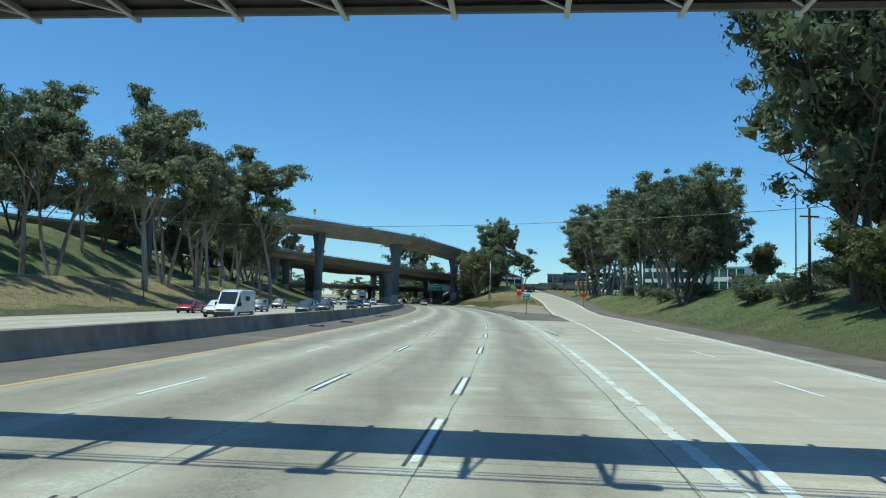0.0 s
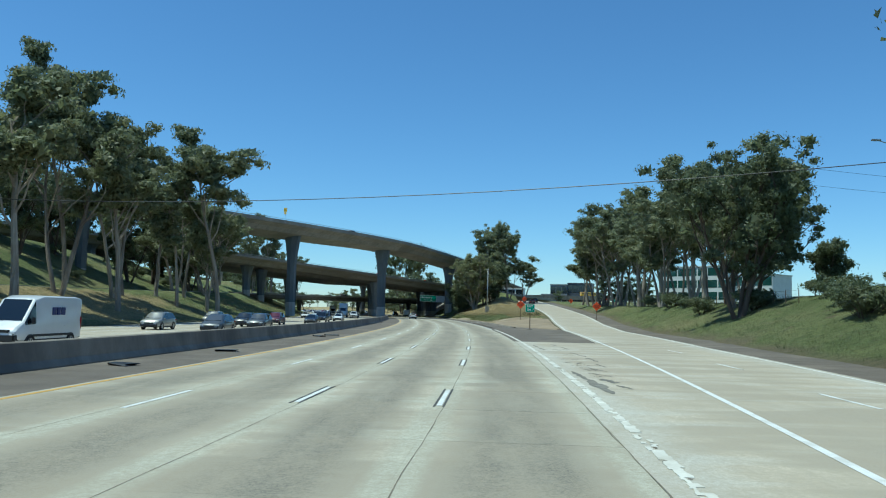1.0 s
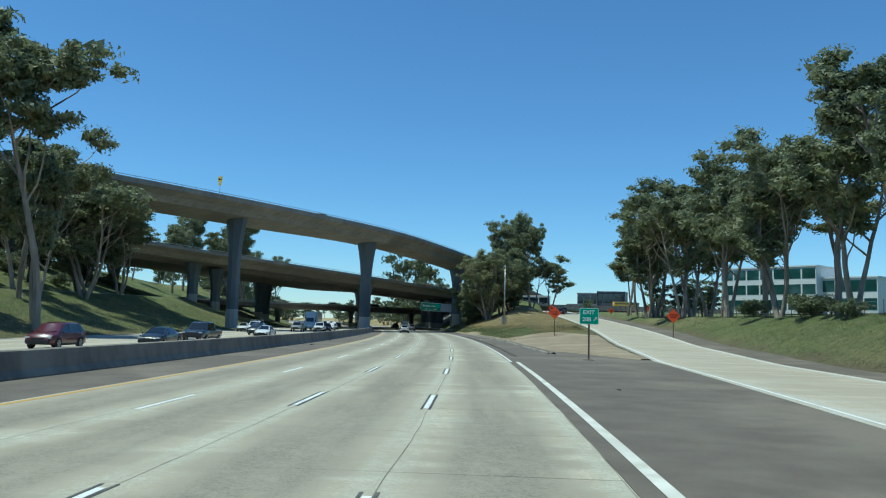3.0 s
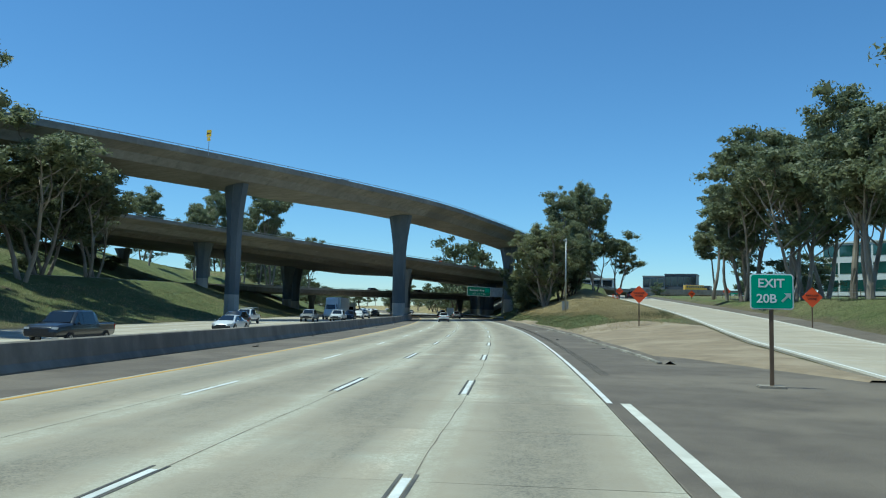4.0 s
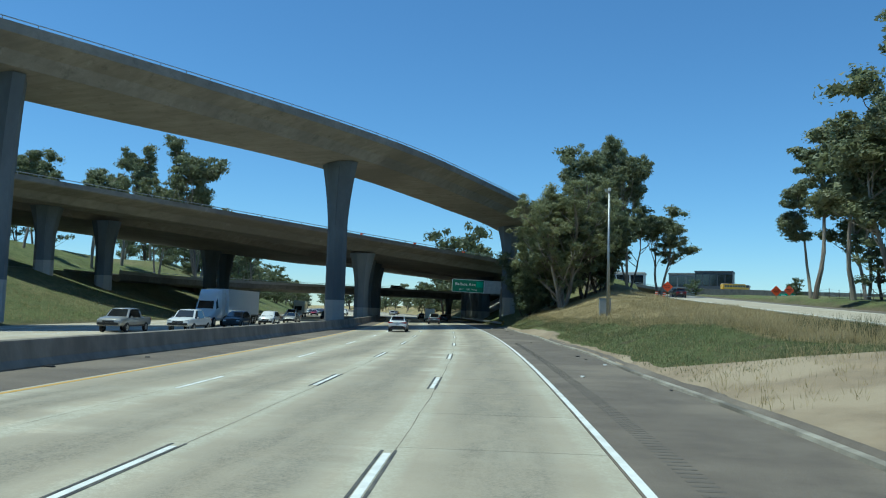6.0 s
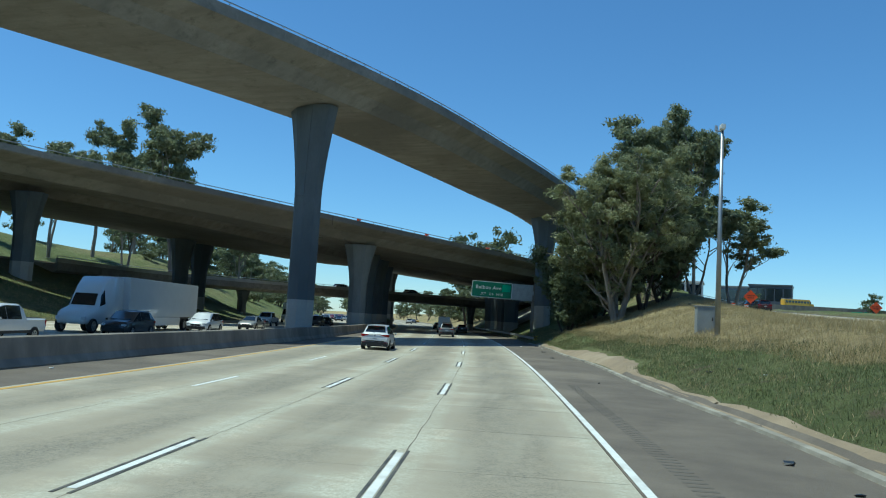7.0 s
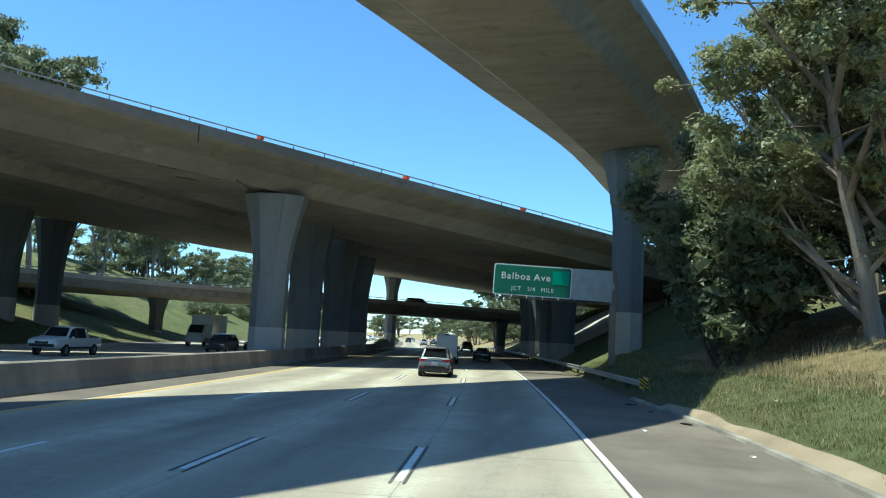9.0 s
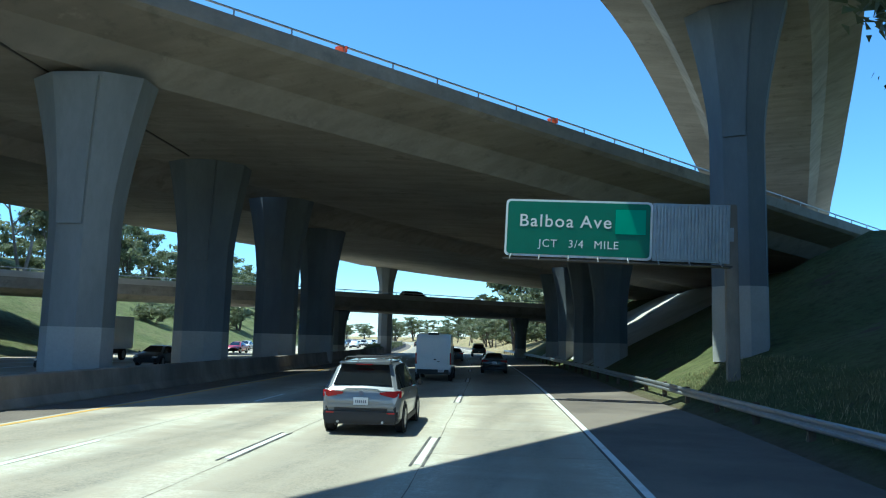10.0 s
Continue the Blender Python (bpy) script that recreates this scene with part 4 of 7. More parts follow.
# left bank trees
for key, x, y, k, w in (("gum_broad", -53, 80, 0.95, 1), ("gum_fork", -48, 94.4, 0.95, 1.1), ("gum_tall", -56, 102, 1.0, 1.1), ("gum_tall", -42, 109, 0.98, 1.2), ("gum_fork", -44, 122, 1.1, 1.0),
                        ("gum_umbrella", -46.8, 129, 1.15, 0.85), ("gum_tall", -38.6, 127, 0.98, 1.0), ("gum_thin", -45.7, 144.7, 1.1, 1.2), ("gum_fork", -44, 138, 1.05, 1.1), ("gum_tall", -46, 159, 0.95, 1), ("gum_umbrella", -35.5, 160, 1.15, 1.1),
                        ("gum_thin", -41.6, 157, 0.95, 1.2), ("gum_fork", -39.3, 166, 0.85, 0.9), ("gum_broad", -70, 108, 0.9, 1), ("gum_broad", -72, 128, 0.85, 1), ("gum_broad", -70, 90, 0.9, 1), ("gum_fork", -70, 148, 0.85, 1),
                        ("gum_fork", -49, 196, 0.72, 1.5), ("gum_fork", -52.5, 204, 0.66, 1.5), ("gum_broad", -66, 196, 0.7, 1), ("gum_broad", -78, 186, 0.8, 1), ("gum_fork", -51, 182, 0.8, 1.3), ("gum_broad", -84, 210, 0.7, 1), ("gum_broad", -74, 166, 0.8, 1), ("gum_thin", -47, 176, 0.85, 1.4), ("gum_fork", -53, 216, 0.62, 1.5), ("gum_broad", -58, 212, 0.62, 1.1), ("gum_fork", -62, 220, 0.66, 1.5), ("gum_broad", -68, 214, 0.7, 1.1), ("gum_fork", -56.5, 224, 0.55, 1.4)):
    tree(key, x, y, k, None, w, group="left bank gum trees")
# behind the overpasses on the left
for key, x, y, k, w, z in (("gum_umbrella", -67, 337, 1.2, 0.95, 10), ("gum_fork", -70, 345, 1.05, 1, 10), ("dead_thin", -74, 333, 1.5, 1, 10), ("gum_tall", -59, 352, 0.85, 1, 9), ("gum_fork", -88, 330, 1.0, 1, 11), ("gum_tall", -92, 350, 1.1, 1, 12),
                           ("gum_tall", -100, 380, 1.0, 1, 12), ("gum_fork", -84, 375, 0.9, 1, 12), ("gum_fork", -112, 345, 1.0, 1, 13), ("gum_thin", -96, 318, 0.9, 1.2, 12), ("gum_fork", -118, 300, 0.9, 1, 13), ("gum_thin", -104, 300, 0.8, 1.2, 13)):
    tree(key, x, y, k, None, w, None, "gum trees behind the overpasses")
# right row
for key, x, y, k, w in (("gum_broad", 38.5, 119, 0.86, 0.95), ("gum_fork", 43, 131, 0.8, 1.2), ("gum_broad", 46, 143, 0.97, 1), ("gum_tall", 47, 156, 1.04, 1.2), ("gum_fork", 49, 168, 1.12, 1.2), ("gum_tall", 52, 178, 1.20, 1.2),
                        ("gum_fork", 50, 190, 1.16, 1.2), ("gum_tall", 53, 203, 1.22, 1.2), ("gum_fork", 52, 216, 1.22, 1.2), ("gum_tall", 55, 228, 1.22, 1.2), ("gum_fork", 53, 241, 1.24, 1.2), ("gum_tall", 55, 254, 1.22, 1.2), ("gum_fork", 52, 267, 1.20, 1.2),
                        ("gum_tall", 56, 276, 1.10, 1.1), ("gum_thin", 50, 288, 1.12, 1.25), ("gum_thin", 53, 298, 0.85, 1.2), ("gum_fork", 57, 287, 0.8, 1.2), ("gum_fork", 47.5, 184, 1.0, 1.3), ("gum_tall", 49.5, 210, 1.05, 1.3), ("gum_fork", 49, 234, 1.05, 1.3), ("gum_fork", 48.5, 259, 1.0, 1.3), ("gum_fork", 58, 246, 1.15, 1.3), ("gum_thin", 49, 272, 1.0, 1.3), ("gum_fork", 60, 172, 1.1, 1.2), ("gum_tall", 61, 196, 1.15, 1.2), ("gum_fork", 62, 220, 1.15, 1.2), ("gum_broad", 44, 128, 0.75, 1.0)):
    k *= lerp(y, (119, 1.1), (131, 1.06), (150, 0.92), (185, 0.82), (215, 0.88), (250, 0.93), (285, 1.0))
    tree(key, x, y, k, None, w, group="right bank gum trees")
# near right tree and bushes
for key, x, y, k, w in (("gum_broad", 35.2, 61, 1.4, 0.95), ("gum_broad", 40, 70, 1.2, 0.85), ("gum_broad", 45, 62, 1.45, 0.85), ("yellow_shrub", 30.5, 49, 1.15, 1.2), ("yellow_shrub", 34, 54, 1.0, 1.2), ("yellow_shrub", 35.5, 62, 0.8, 1.2)):
    tree(key, x, y, k, None, w, group="trees beside the exit lane")
tree("round_tree", 58, 135.6, 0.85, 0, 1, group="hilltop trees")
# island trees
for key, x, y, k, w, tn in (("gum_big", 13.2, 288.5, 0.81, 1.15, 20), ("gum_big", 23.0, 325, 1.25, 0.72, 150), ("gum_tall", 20, 309, 0.95, 1.1, 60), ("gum_umbrella", 26.4, 315, 0.95, 0.85, 0), ("gum_fork", 33.6, 323, 0.72, 1.35, 200), ("gum_fork", 28, 324, 0.6, 1.4, 70), ("dead_thin", 19, 316, 1.5, 1.0, 40), ("gum_broad", 17, 296, 0.72, 1.0, 260), ("gum_low", 12.0, 303, 1.1, 1.0, 200), ("gum_low", 8.6, 298, 0.95, 1.1, 90), ("gum_low", 20, 301, 1.2, 1.1, 300), ("gum_low", 7.8, 292, 0.7, 1.1, 50)):
    tree(key, x, y, k, tn, w, group="gum trees on the ramp island")
# far trees
tree_kind("far_gum_open", M_BARK, M_LEAF, "distant open gum tree with pale trunk", seed=107, height=20, spread=4.6, clear=0.25, stems=1, limbs=11, clump=1.9, leaves=1000, leaf=0.85, r0=0.3, twigs=1, coarse=True)


def far_tree(s, d, k, wide=1.1):
    p = at(s, d)
    tree("far_gum_open" if rnd.random() < 0.45 else "far_gum", p.x, p.y, k * rnd.uniform(0.85, 1.15), None, wide, group="distant trees")


for k in range(44):
    side = 1 if k % 2 else -1
    s = 425 + 12 * k + rnd.uniform(-8, 8)
    far_tree(s, side * (rnd.uniform(22, 60) + (26 if side < 0 else 0)), 0.85)
# hillside behind the overpasses
for k in range(20):
    far_tree(rnd.uniform(405, 470), -rnd.uniform(58, 100), 0.6)
for k in range(14):
    far_tree(rnd.uniform(290, 400), -rnd.uniform(96, 145), 0.58)
for k in range(22):
    far_tree(rnd.uniform(430, 560), rnd.uniform(20, 50), 0.62, 1.3)
for k in range(7):
    tree("far_gum", rnd.uniform(56, 68), rnd.uniform(255, 290), rnd.uniform(0.35, 0.55), None, 1.3, group="right bank gum trees")
for x, y, k in ((-20, 436, 1.15), (-12, 441, 1.05), (-4, 446, 0.9), (60, 420, 0.5), (95, 430, 0.5), (110, 470, 0.5)):
    tree("far_gum", x, y, k, None, 1.1, group="distant trees")
for x, y, k in ((-29, 622, 2.6), (-37, 628, 2.45), (-20, 618, 2.3)):
    tree("far_gum", x, y, k, None, 0.8, group="distant trees", label="very tall distant gum tree above the overpass")
for k in range(26):
    far_tree(rnd.uniform(440, 660), rnd.uniform(20, 55), 0.6, 1.25)
for k in range(26):
    far_tree(rnd.uniform(440, 660), -rnd.uniform(46, 90), 0.6, 1.25)
for k in range(34):
    far_tree(rnd.uniform(470, 760), rnd.uniform(11, 24), 0.42, 1.4)
for k in range(30):
    far_tree(rnd.uniform(470, 800), -rnd.uniform(40, 50), 0.45, 1.4)
for k in range(30):
    s = rnd.uniform(850, 1450)
    far_tree(s, rnd.choice((-46, 14)) + rnd.uniform(-1, 1) * 45 * rnd.random() if k % 3 else rnd.choice((-1, 1)) * rnd.uniform(60, 160), 0.9, 1.8)
for k in range(9):
    p = at(398 + 9 * k + rnd.uniform(-2, 2), -13.6)
    tree("shrub", p.x, p.y, rnd.uniform(0.6, 0.9), None, 1.2, group="median shrubs")
for k in range(40):
    side = rnd.choice((-1, 1))
    p = at(rnd.uniform(420 if side > 0 else 375, 490), rnd.uniform(13, 40) if side > 0 else -rnd.uniform(42, 75))
    tree("yellow_shrub" if k % 4 == 0 else "shrub", p.x, p.y, rnd.uniform(0.7, 1.6) * (0.4 if k % 4 == 0 else 1), None, 1.5, group="hillside shrubs")
for k in range(26):
    s = rnd.uniform(20, 200)
    rr = ramp_right(s)
    p = at(s, rr + rnd.uniform(12, 20))
    tree("shrub", p.x, p.y, rnd.uniform(0.6, 1.3), None, 1.3, group="slope shrubs")
for k in range(16):
    s = rnd.uniform(60, 300)
    p = at(s, front_d(s) - rnd.uniform(9, 22))
    tree("shrub", p.x, p.y, rnd.uniform(0.6, 1.4), None, 1.3, group="slope shrubs")


# ---- signs, poles, gantry ----
def lettering(text, size, mat, parent, x, y, z, bold=0.0, align="CENTER", name="lettering", squash=1.0, gap=1.0):
    """Flat letters in the built-in font, standing upright and facing -y, as a mesh."""
    cu = bpy.data.curves.new("letters", "FONT")
    cu.body, cu.size, cu.align_x, cu.align_y, cu.extrude, cu.offset, cu.space_character = text, size, align, "CENTER", 0.004, bold, gap
    tmp = new("letters", cu)
    me = bpy.data.meshes.new_from_object(tmp.evaluated_get(bpy.context.evaluated_depsgraph_get()))
    bpy.data.objects.remove(tmp)
    me.materials.clear()
    me.materials.append(mat)
    ob = new(name, me)
    ob.parent = parent
    ob.matrix_basis = pose(x, y, z, 90, 0, 0) @ Matrix.Diagonal((squash, 1, 1, 1))
    return ob


def slab_xz(w, h, t, r=0.0):
    """An upright plate w by h, rounded corners, facing -y, centred."""
    bm = bmesh.new()
    pts = []
    for cx, cz, a0 in ((w / 2 - r, h / 2 - r, 0), (-w / 2 + r, h / 2 - r, 90), (-w / 2 + r, -h / 2 + r, 180), (w / 2 - r, -h / 2 + r, 270)):
        for k in range(5 if r else 1):
            a = radians(a0 + 22.5 * k)
            pts.append((cx + r * math.cos(a), cz + r * math.sin(a)))
    f = [bm.verts.new((x, -t / 2, z)) for x, z in pts]
    b = [bm.verts.new((x, t / 2, z)) for x, z in pts]
    n = len(pts)
    bm.faces.new(f)
    bm.faces.new(b[::-1])
    for i in range(n):
        bm.faces.new((f[(i + 1) % n], f[i], b[i], b[(i + 1) % n]))
    return bm


def moved(ob, x=0, y=0, z=0, rx=0, ry=0, rz=0):
    ob.matrix_basis = pose(x, y, z, rx, ry, rz)
    return ob


def bars(parent, rows, mat, y):
    """Plain bars in the place of small writing: (x, z, width, height)."""
    for x, z, w, h in rows:
        moved(part("writing_bar", slab_xz(w, h, 0.006), mat, parent), x, y, z)


# exit sign
ex = tagged(empty("exit_sign", pose(16.1, 139.55, 0.02, 0, 0, -6)), "green exit number sign on a wooden post in the gore", "road sign")
part("post", boxed(-0.06, 0.06, 0.03, 0.15, -0.3, 3.5, 0.01), M_WOOD, ex)
part("footing", boxed(-0.45, 0.4, -0.25, 0.4, -0.1, 0.05, 0.03), M_BARRIER, ex)
moved(part("panel", slab_xz(1.34, 1.16, 0.03, 0.1), M_SIGNWHITE, ex), 0, 0, 3.1)
moved(part("green_face", slab_xz(1.26, 1.08, 0.012, 0.08), M_BRIGHTGREEN, ex), 0, -0.021, 3.1)
lettering("EXIT", 0.40, M_SIGNWHITE, ex, -0.02, -0.034, 3.36, 0.008)
lettering("20B", 0.40, M_SIGNWHITE, ex, -0.16, -0.034, 2.86, 0.008)
bm = bmesh.new()
for pts in (((-0.15, -0.1), (-0.1, -0.15), (0.1, 0.05), (0.05, 0.1)), ((-0.06, 0.15), (0.15, 0.15), (0.15, -0.06))):
    bm.faces.new([bm.verts.new((x, 0, z)) for x, z in pts])
bmesh.ops.solidify(bm, geom=bm.faces[:], thickness=0.006)
moved(part("arrow", bm, M_SIGNWHITE, ex), 0.43, -0.034, 2.9)

# junction sign on one tall post
js = tagged(empty("junction_sign", pose(-6.1, 313.15, 7.17, 0, 2.0, 2)), "green overhead junction sign on a cantilever beside the freeway", "road sign")
moved(part("panel", slab_xz(6.06, 2.42, 0.08, 0.18), M_SIGNWHITE, js), 3.03)
moved(part("green_face", slab_xz(5.88, 2.24, 0.02, 0.14), M_GREEN, js), 3.03, -0.052)
for word, x in (("Balboa", 1.72), ("Ave", 3.78)):
    lettering(word, 0.74, M_SIGNWHITE, js, x, -0.07, 0.28, 0.006, gap=1.16)
for word, x in (("JCT", 1.82), ("3/4", 2.98), ("MILE", 4.22)):
    lettering(word, 0.46, M_SIGNWHITE, js, x, -0.07, -0.66, 0.0, gap=1.12)
moved(part("cover_patch", slab_xz(1.22, 1.02, 0.02), M_BRIGHTGREEN, js, "brighter green cover patch"), 5.18, -0.075, 0.35)
for k in range(22):
    part("louver", boxed(6.12 + 0.135 * k, 6.19 + 0.135 * k, -0.05, 0.06, -1.12, 1.14), M_STEEL, js)
part("louver_frame", boxed(6.08, 9.12, 0.062, 0.12, -1.2, 1.2, 0.01), M_STEEL, js)
part("catwalk", boxed(0, 9.1, -0.7, -0.1, -1.42, -1.36), M_DARKSTEEL, js)
for k in range(8):
    part("bracket", rods(((0.3 + 1.2 * k, 0.1, -1.1), (0.3 + 1.2 * k, -0.75, -1.42), 0.03), n=5), M_STEEL, js)
part("beam", boxed(0.2, 9.3, 0.13, 0.5, -0.3, 0.3, 0.02), M_STEEL, js)
post = part("post", boxed(-0.24, 0.24, -0.24, 0.24, -5.9, 1.25, 0.04), M_BARRIER, js, "square pale steel post")
post.matrix_basis = pose(9.2, 0.38, 0, 0, -2.0, 0)

def diamond(x, y, zc, side, label, words=True, turn=0):
    z0 = z_at(x, y)
    top = tagged(empty("work_sign", pose(x, y, z0, 0, 0, turn)), label, "road sign", "orange work signs")
    h = zc - z0
    bm = slab_xz(side, side, 0.02, 0.06)
    moved(part("panel", bm, M_ORANGE, top), 0, 0, h, 0, 45, 0)
    if words:
        lettering("SHOULDER", side * 0.17, M_BLACKPLAIN, top, 0, -0.02, h + side * 0.12, 0.004)
        lettering("WORK", side * 0.2, M_BLACKPLAIN, top, 0, -0.02, h - side * 0.12, 0.004)
    part("post", boxed(-0.05, 0.05, 0.015, 0.11, -0.3, h + side * 0.3), M_WOOD, top)


diamond(35.6, 190, 4.16, 1.38, "orange diamond work sign on a post at the ramp's grassy edge")
diamond(19.8, 192.7, 4.2, 1.28, "orange diamond work sign on the sandy island")
diamond(31.8, 304.5, 7.55, 1.3, "orange diamond work sign on the golden grass hill")
diamond(47.4, 297.1, 7.0, 1.2, "orange diamond work sign far up the ramp")
diamond(76.5, 379.2, 10.2, 1.9, "orange diamond work sign beside the overpass road")

# curve arrow sign on the upper connector
ys = tagged(empty("curve_sign", pose(-37.0, 217.9, 23.75, 0, 0, -20)), "yellow curve arrow sign standing on the connector's parapet", "road sign")
part("post", rods(((0, 0.05, -0.2), (0, 0.05, 3.4), 0.04), n=6), M_STEEL, ys)
moved(part("panel", slab_xz(0.9, 1.0, 0.02, 0.04), M_SIGNYELLOW, ys), 0, 0, 3.05)
moved(part("speed_plate", slab_xz(0.6, 0.55, 0.02, 0.03), M_SIGNYELLOW, ys), 0, 0, 2.2)
moved(part("arrow_shaft", slab_xz(0.5, 0.14, 0.01), M_BLACKPLAIN, ys), 0.04, -0.016, 3.05)
moved(part("arrow_head", slab_xz(0.26, 0.26, 0.01), M_BLACKPLAIN, ys), -0.2, -0.016, 3.05, 0, 45, 0)

# camera pole and cabinet
zc = z_at(15.4, 244.8)
cp = tagged(empty("camera_pole", pose(15.4, 244.8, zc)), "tall tapered grey steel pole with a traffic camera on top", "pole")
part("mast", rods(((0, 0, -0.3), (0, 0, 12.1), 0.17, 0.09), n=12), M_STEEL, cp, smooth=True)
part("base_plate", boxed(-0.3, 0.3, -0.3, 0.3, -0.1, 0.06, 0.02), M_BARRIER, cp)
part("camera_housing", boxed(-0.14, 0.14, -0.3, 0.2, 12.1, 12.42, 0.04), M_SIGNWHITE, cp, "white camera housing")
part("camera_arm", rods(((0, 0, 12.0), (-0.35, 0, 12.05), 0.04), ((-0.35, 0, 12.05), (-0.35, 0, 12.35), 0.09), n=8), M_STEEL, cp)
M_CAB = mottled("cabinet_paint", (0.36, 0.37, 0.36), (0.30, 0.31, 0.30), 1.5, 20, 0.5, bumps=0.05)
cz = z_at(15.6, 249.6)
cb = tagged(empty("utility_cabinet", pose(15.6, 249.6, cz, 0, 0, 2)), "grey metal utility cabinet in the grass", "cabinet")
part("body", boxed(-0.55, 0.55, -0.4, 0.4, -0.2, 1.62, 0.03), M_CAB, cb)
part("door", boxed(-0.5, 0.5, -0.425, -0.395, 0.12, 1.5, 0.01), M_CAB, cb)
part("handle", boxed(0.34, 0.4, -0.46, -0.42, 0.75, 0.95), M_DARKSTEEL, cb)
part("lid", boxed(-0.6, 0.6, -0.45, 0.45, 1.6, 1.68, 0.02), M_CAB, cb)

# utility poles and wires
def utility_pole(x, y, h, label="dark wooden utility pole on the bank"):
    up = tagged(empty("utility_pole", pose(x, y, z_at(x, y))), label, "utility pole", "utility poles")
    part("shaft", rods(((0, 0, -0.5), (0, 0, h), 0.17, 0.11), n=9), M_DARKBARK, up)
    part("cross_arm", boxed(-0.9, 0.9, -0.06, 0.06, h - 0.9, h - 0.75), M_WOOD, up)
    return up


utility_pole(35.2, 70.5, 9.0)
utility_pole(-62, 103, 9.5)


def wire(a, b, sag, r, label):
    pts = []
    for k in range(25):
        t = k / 24
        p = Vector(a).lerp(Vector(b), t)
        p.z -= sag * 4 * t * (1 - t)
        pts.append(p)
    bm = bmesh.new()
    tube(bm, pts, [r] * 25, 5)
    tagged(part("overhead_wire", bm, M_BLACKPLAIN), label, "wire", "overhead wires")


wire((35.2, 64.5, 11.25), (-62, 102.5, 13.6), 2.4, 0.028, "thin black cable hung across the freeway")
wire((35.2, 70.5, 10.8), (140, 40, 13.5), 1.5, 0.018, "thin black cable along the bank")
wire((90, 215, 40), (300, 300, 55), 4, 0.04, "faint high power line")
wire((92, 217, 36), (302, 302, 51), 4, 0.04, "faint high power line")
sl = tagged(empty("street_lamp", pose(46, 97, z_at(46, 97))), "tall grey street lamp behind the bank", "street lamp")
part("mast", rods(((0, 0, -0.3), (0, 0, 12.2), 0.12, 0.07), n=8), M_STEEL, sl)
part("arm", rods(((0, 0, 12.1), (-3.6, -1.2, 12.7), 0.06, 0.04), n=6), M_STEEL, sl)
part("lamp_head", boxed(-4.2, -3.4, -1.45, -1.15, 12.62, 12.78, 0.03), M_STEEL, sl)
sl2 = tagged(empty("street_lamp", pose(64, 150, z_at(64, 150))), "thin grey street lamp on the hilltop", "street lamp")
part("mast", rods(((0, 0, -0.3), (0, 0, 9.5), 0.09, 0.05), n=8), M_STEEL, sl2)
part("lamp_head", boxed(-0.9, 0.1, -0.12, 0.12, 9.4, 9.52, 0.03), M_STEEL, sl2)

# overhead sign gantry, its walkway and signs seen from below
gt = tagged(empty("sign_gantry", stand(10.6, 0.0, 0.2)), "dark steel truss gantry over the lanes with walkway brackets", "gantry")
part("walkway", boxed(-15.2, 21.5, -0.95, 1.12, 7.1, 7.16), M_DARKSTEEL, gt)
for y, z in ((-0.9, 7.03), (1.15, 7.03), (-0.9, 8.2), (0.95, 8.2)):
    part("chord", rods(((-15.2, y, z), (21.5, y, z), 0.1), n=6), M_DARKSTEEL, gt)
for k in range(19):
    x = -14.95 + 1.9 * k
    for y, y2 in ((-0.9, -0.9), (1.15, 0.95)):
        part("web_bar", rods(((x, y, 7.03), (x + 0.95, y2, 8.2), 0.045), ((x + 0.95, y2, 8.2), (x + 1.9, y, 7.03), 0.045), n=5), M_DARKSTEEL, gt)
    part("walkway_bracket", boxed(x - 0.05, x + 0.05, -2.35, 1.45, 6.93, 7.03, 0.01), M_STEEL, gt, "pale steel bracket")
    part("bracket_brace", rods(((x, -2.3, 7.0), (x, -0.95, 7.75), 0.03), n=5), M_STEEL, gt)
    part("cross_bar", rods(((x, -0.9, 6.98), (x + 1.9, 1.1, 6.98), 0.035), n=5), M_STEEL, gt)
for y, z in ((-1.95, 7.02), (-2.1, 7.05), (-2.35, 7.03), (-2.35, 7.5)):
    part("handrail", rods(((-14, y, z), (20.5, y, z), 0.024), n=5), M_STEEL, gt)
for k in range(8):
    x = -12.15 + 4.25 * k
    part("lamp_housing", boxed(x - 0.32, x + 0.32, -2.5, -2.15, 6.86, 7.0, 0.05), M_DARKSTEEL, gt, "dark sign lamp housing")
for x in (-15.0, 21.2):
    for y in (-0.9, 1.1):
        part("post", rods(((x, y, -0.5), (x, y, 8.3), 0.16), n=10), M_DARKSTEEL, gt)

# guard rail beside the right shoulder
gr = tagged(empty("guard_rail"), "galvanised steel guard rail on short posts", "guard rail")
GRS = np.arange(293, 430, 3.8)
grd = lambda s: lerp(s, (293, 9.0), (300, 8.75), (330, 8.6), (430, 8.6))
WBEAM = [(0.0, 0.0), (0.035, 0.04), (0.035, 0.1), (-0.03, 0.15), (-0.03, 0.17), (0.035, 0.22), (0.035, 0.28), (0.0, 0.32), (-0.02, 0.32), (0.015, 0.28), (0.015, 0.22), (-0.05, 0.17), (-0.05, 0.15), (0.015, 0.1), (0.015, 0.04), (-0.02, 0.0)]
part("beam", sweep([at(s, grd(s), 0.42) for s in GRS], [(-a, b) for a, b in WBEAM][::-1]), M_STEEL, gr)
pm = bpy.data.meshes.new("post")
b2 = boxed(-0.08, 0.08, -0.1, 0.1, -0.4, 0.76)
b2.to_mesh(pm)
b2.free()
pm.materials.append(M_WOOD)
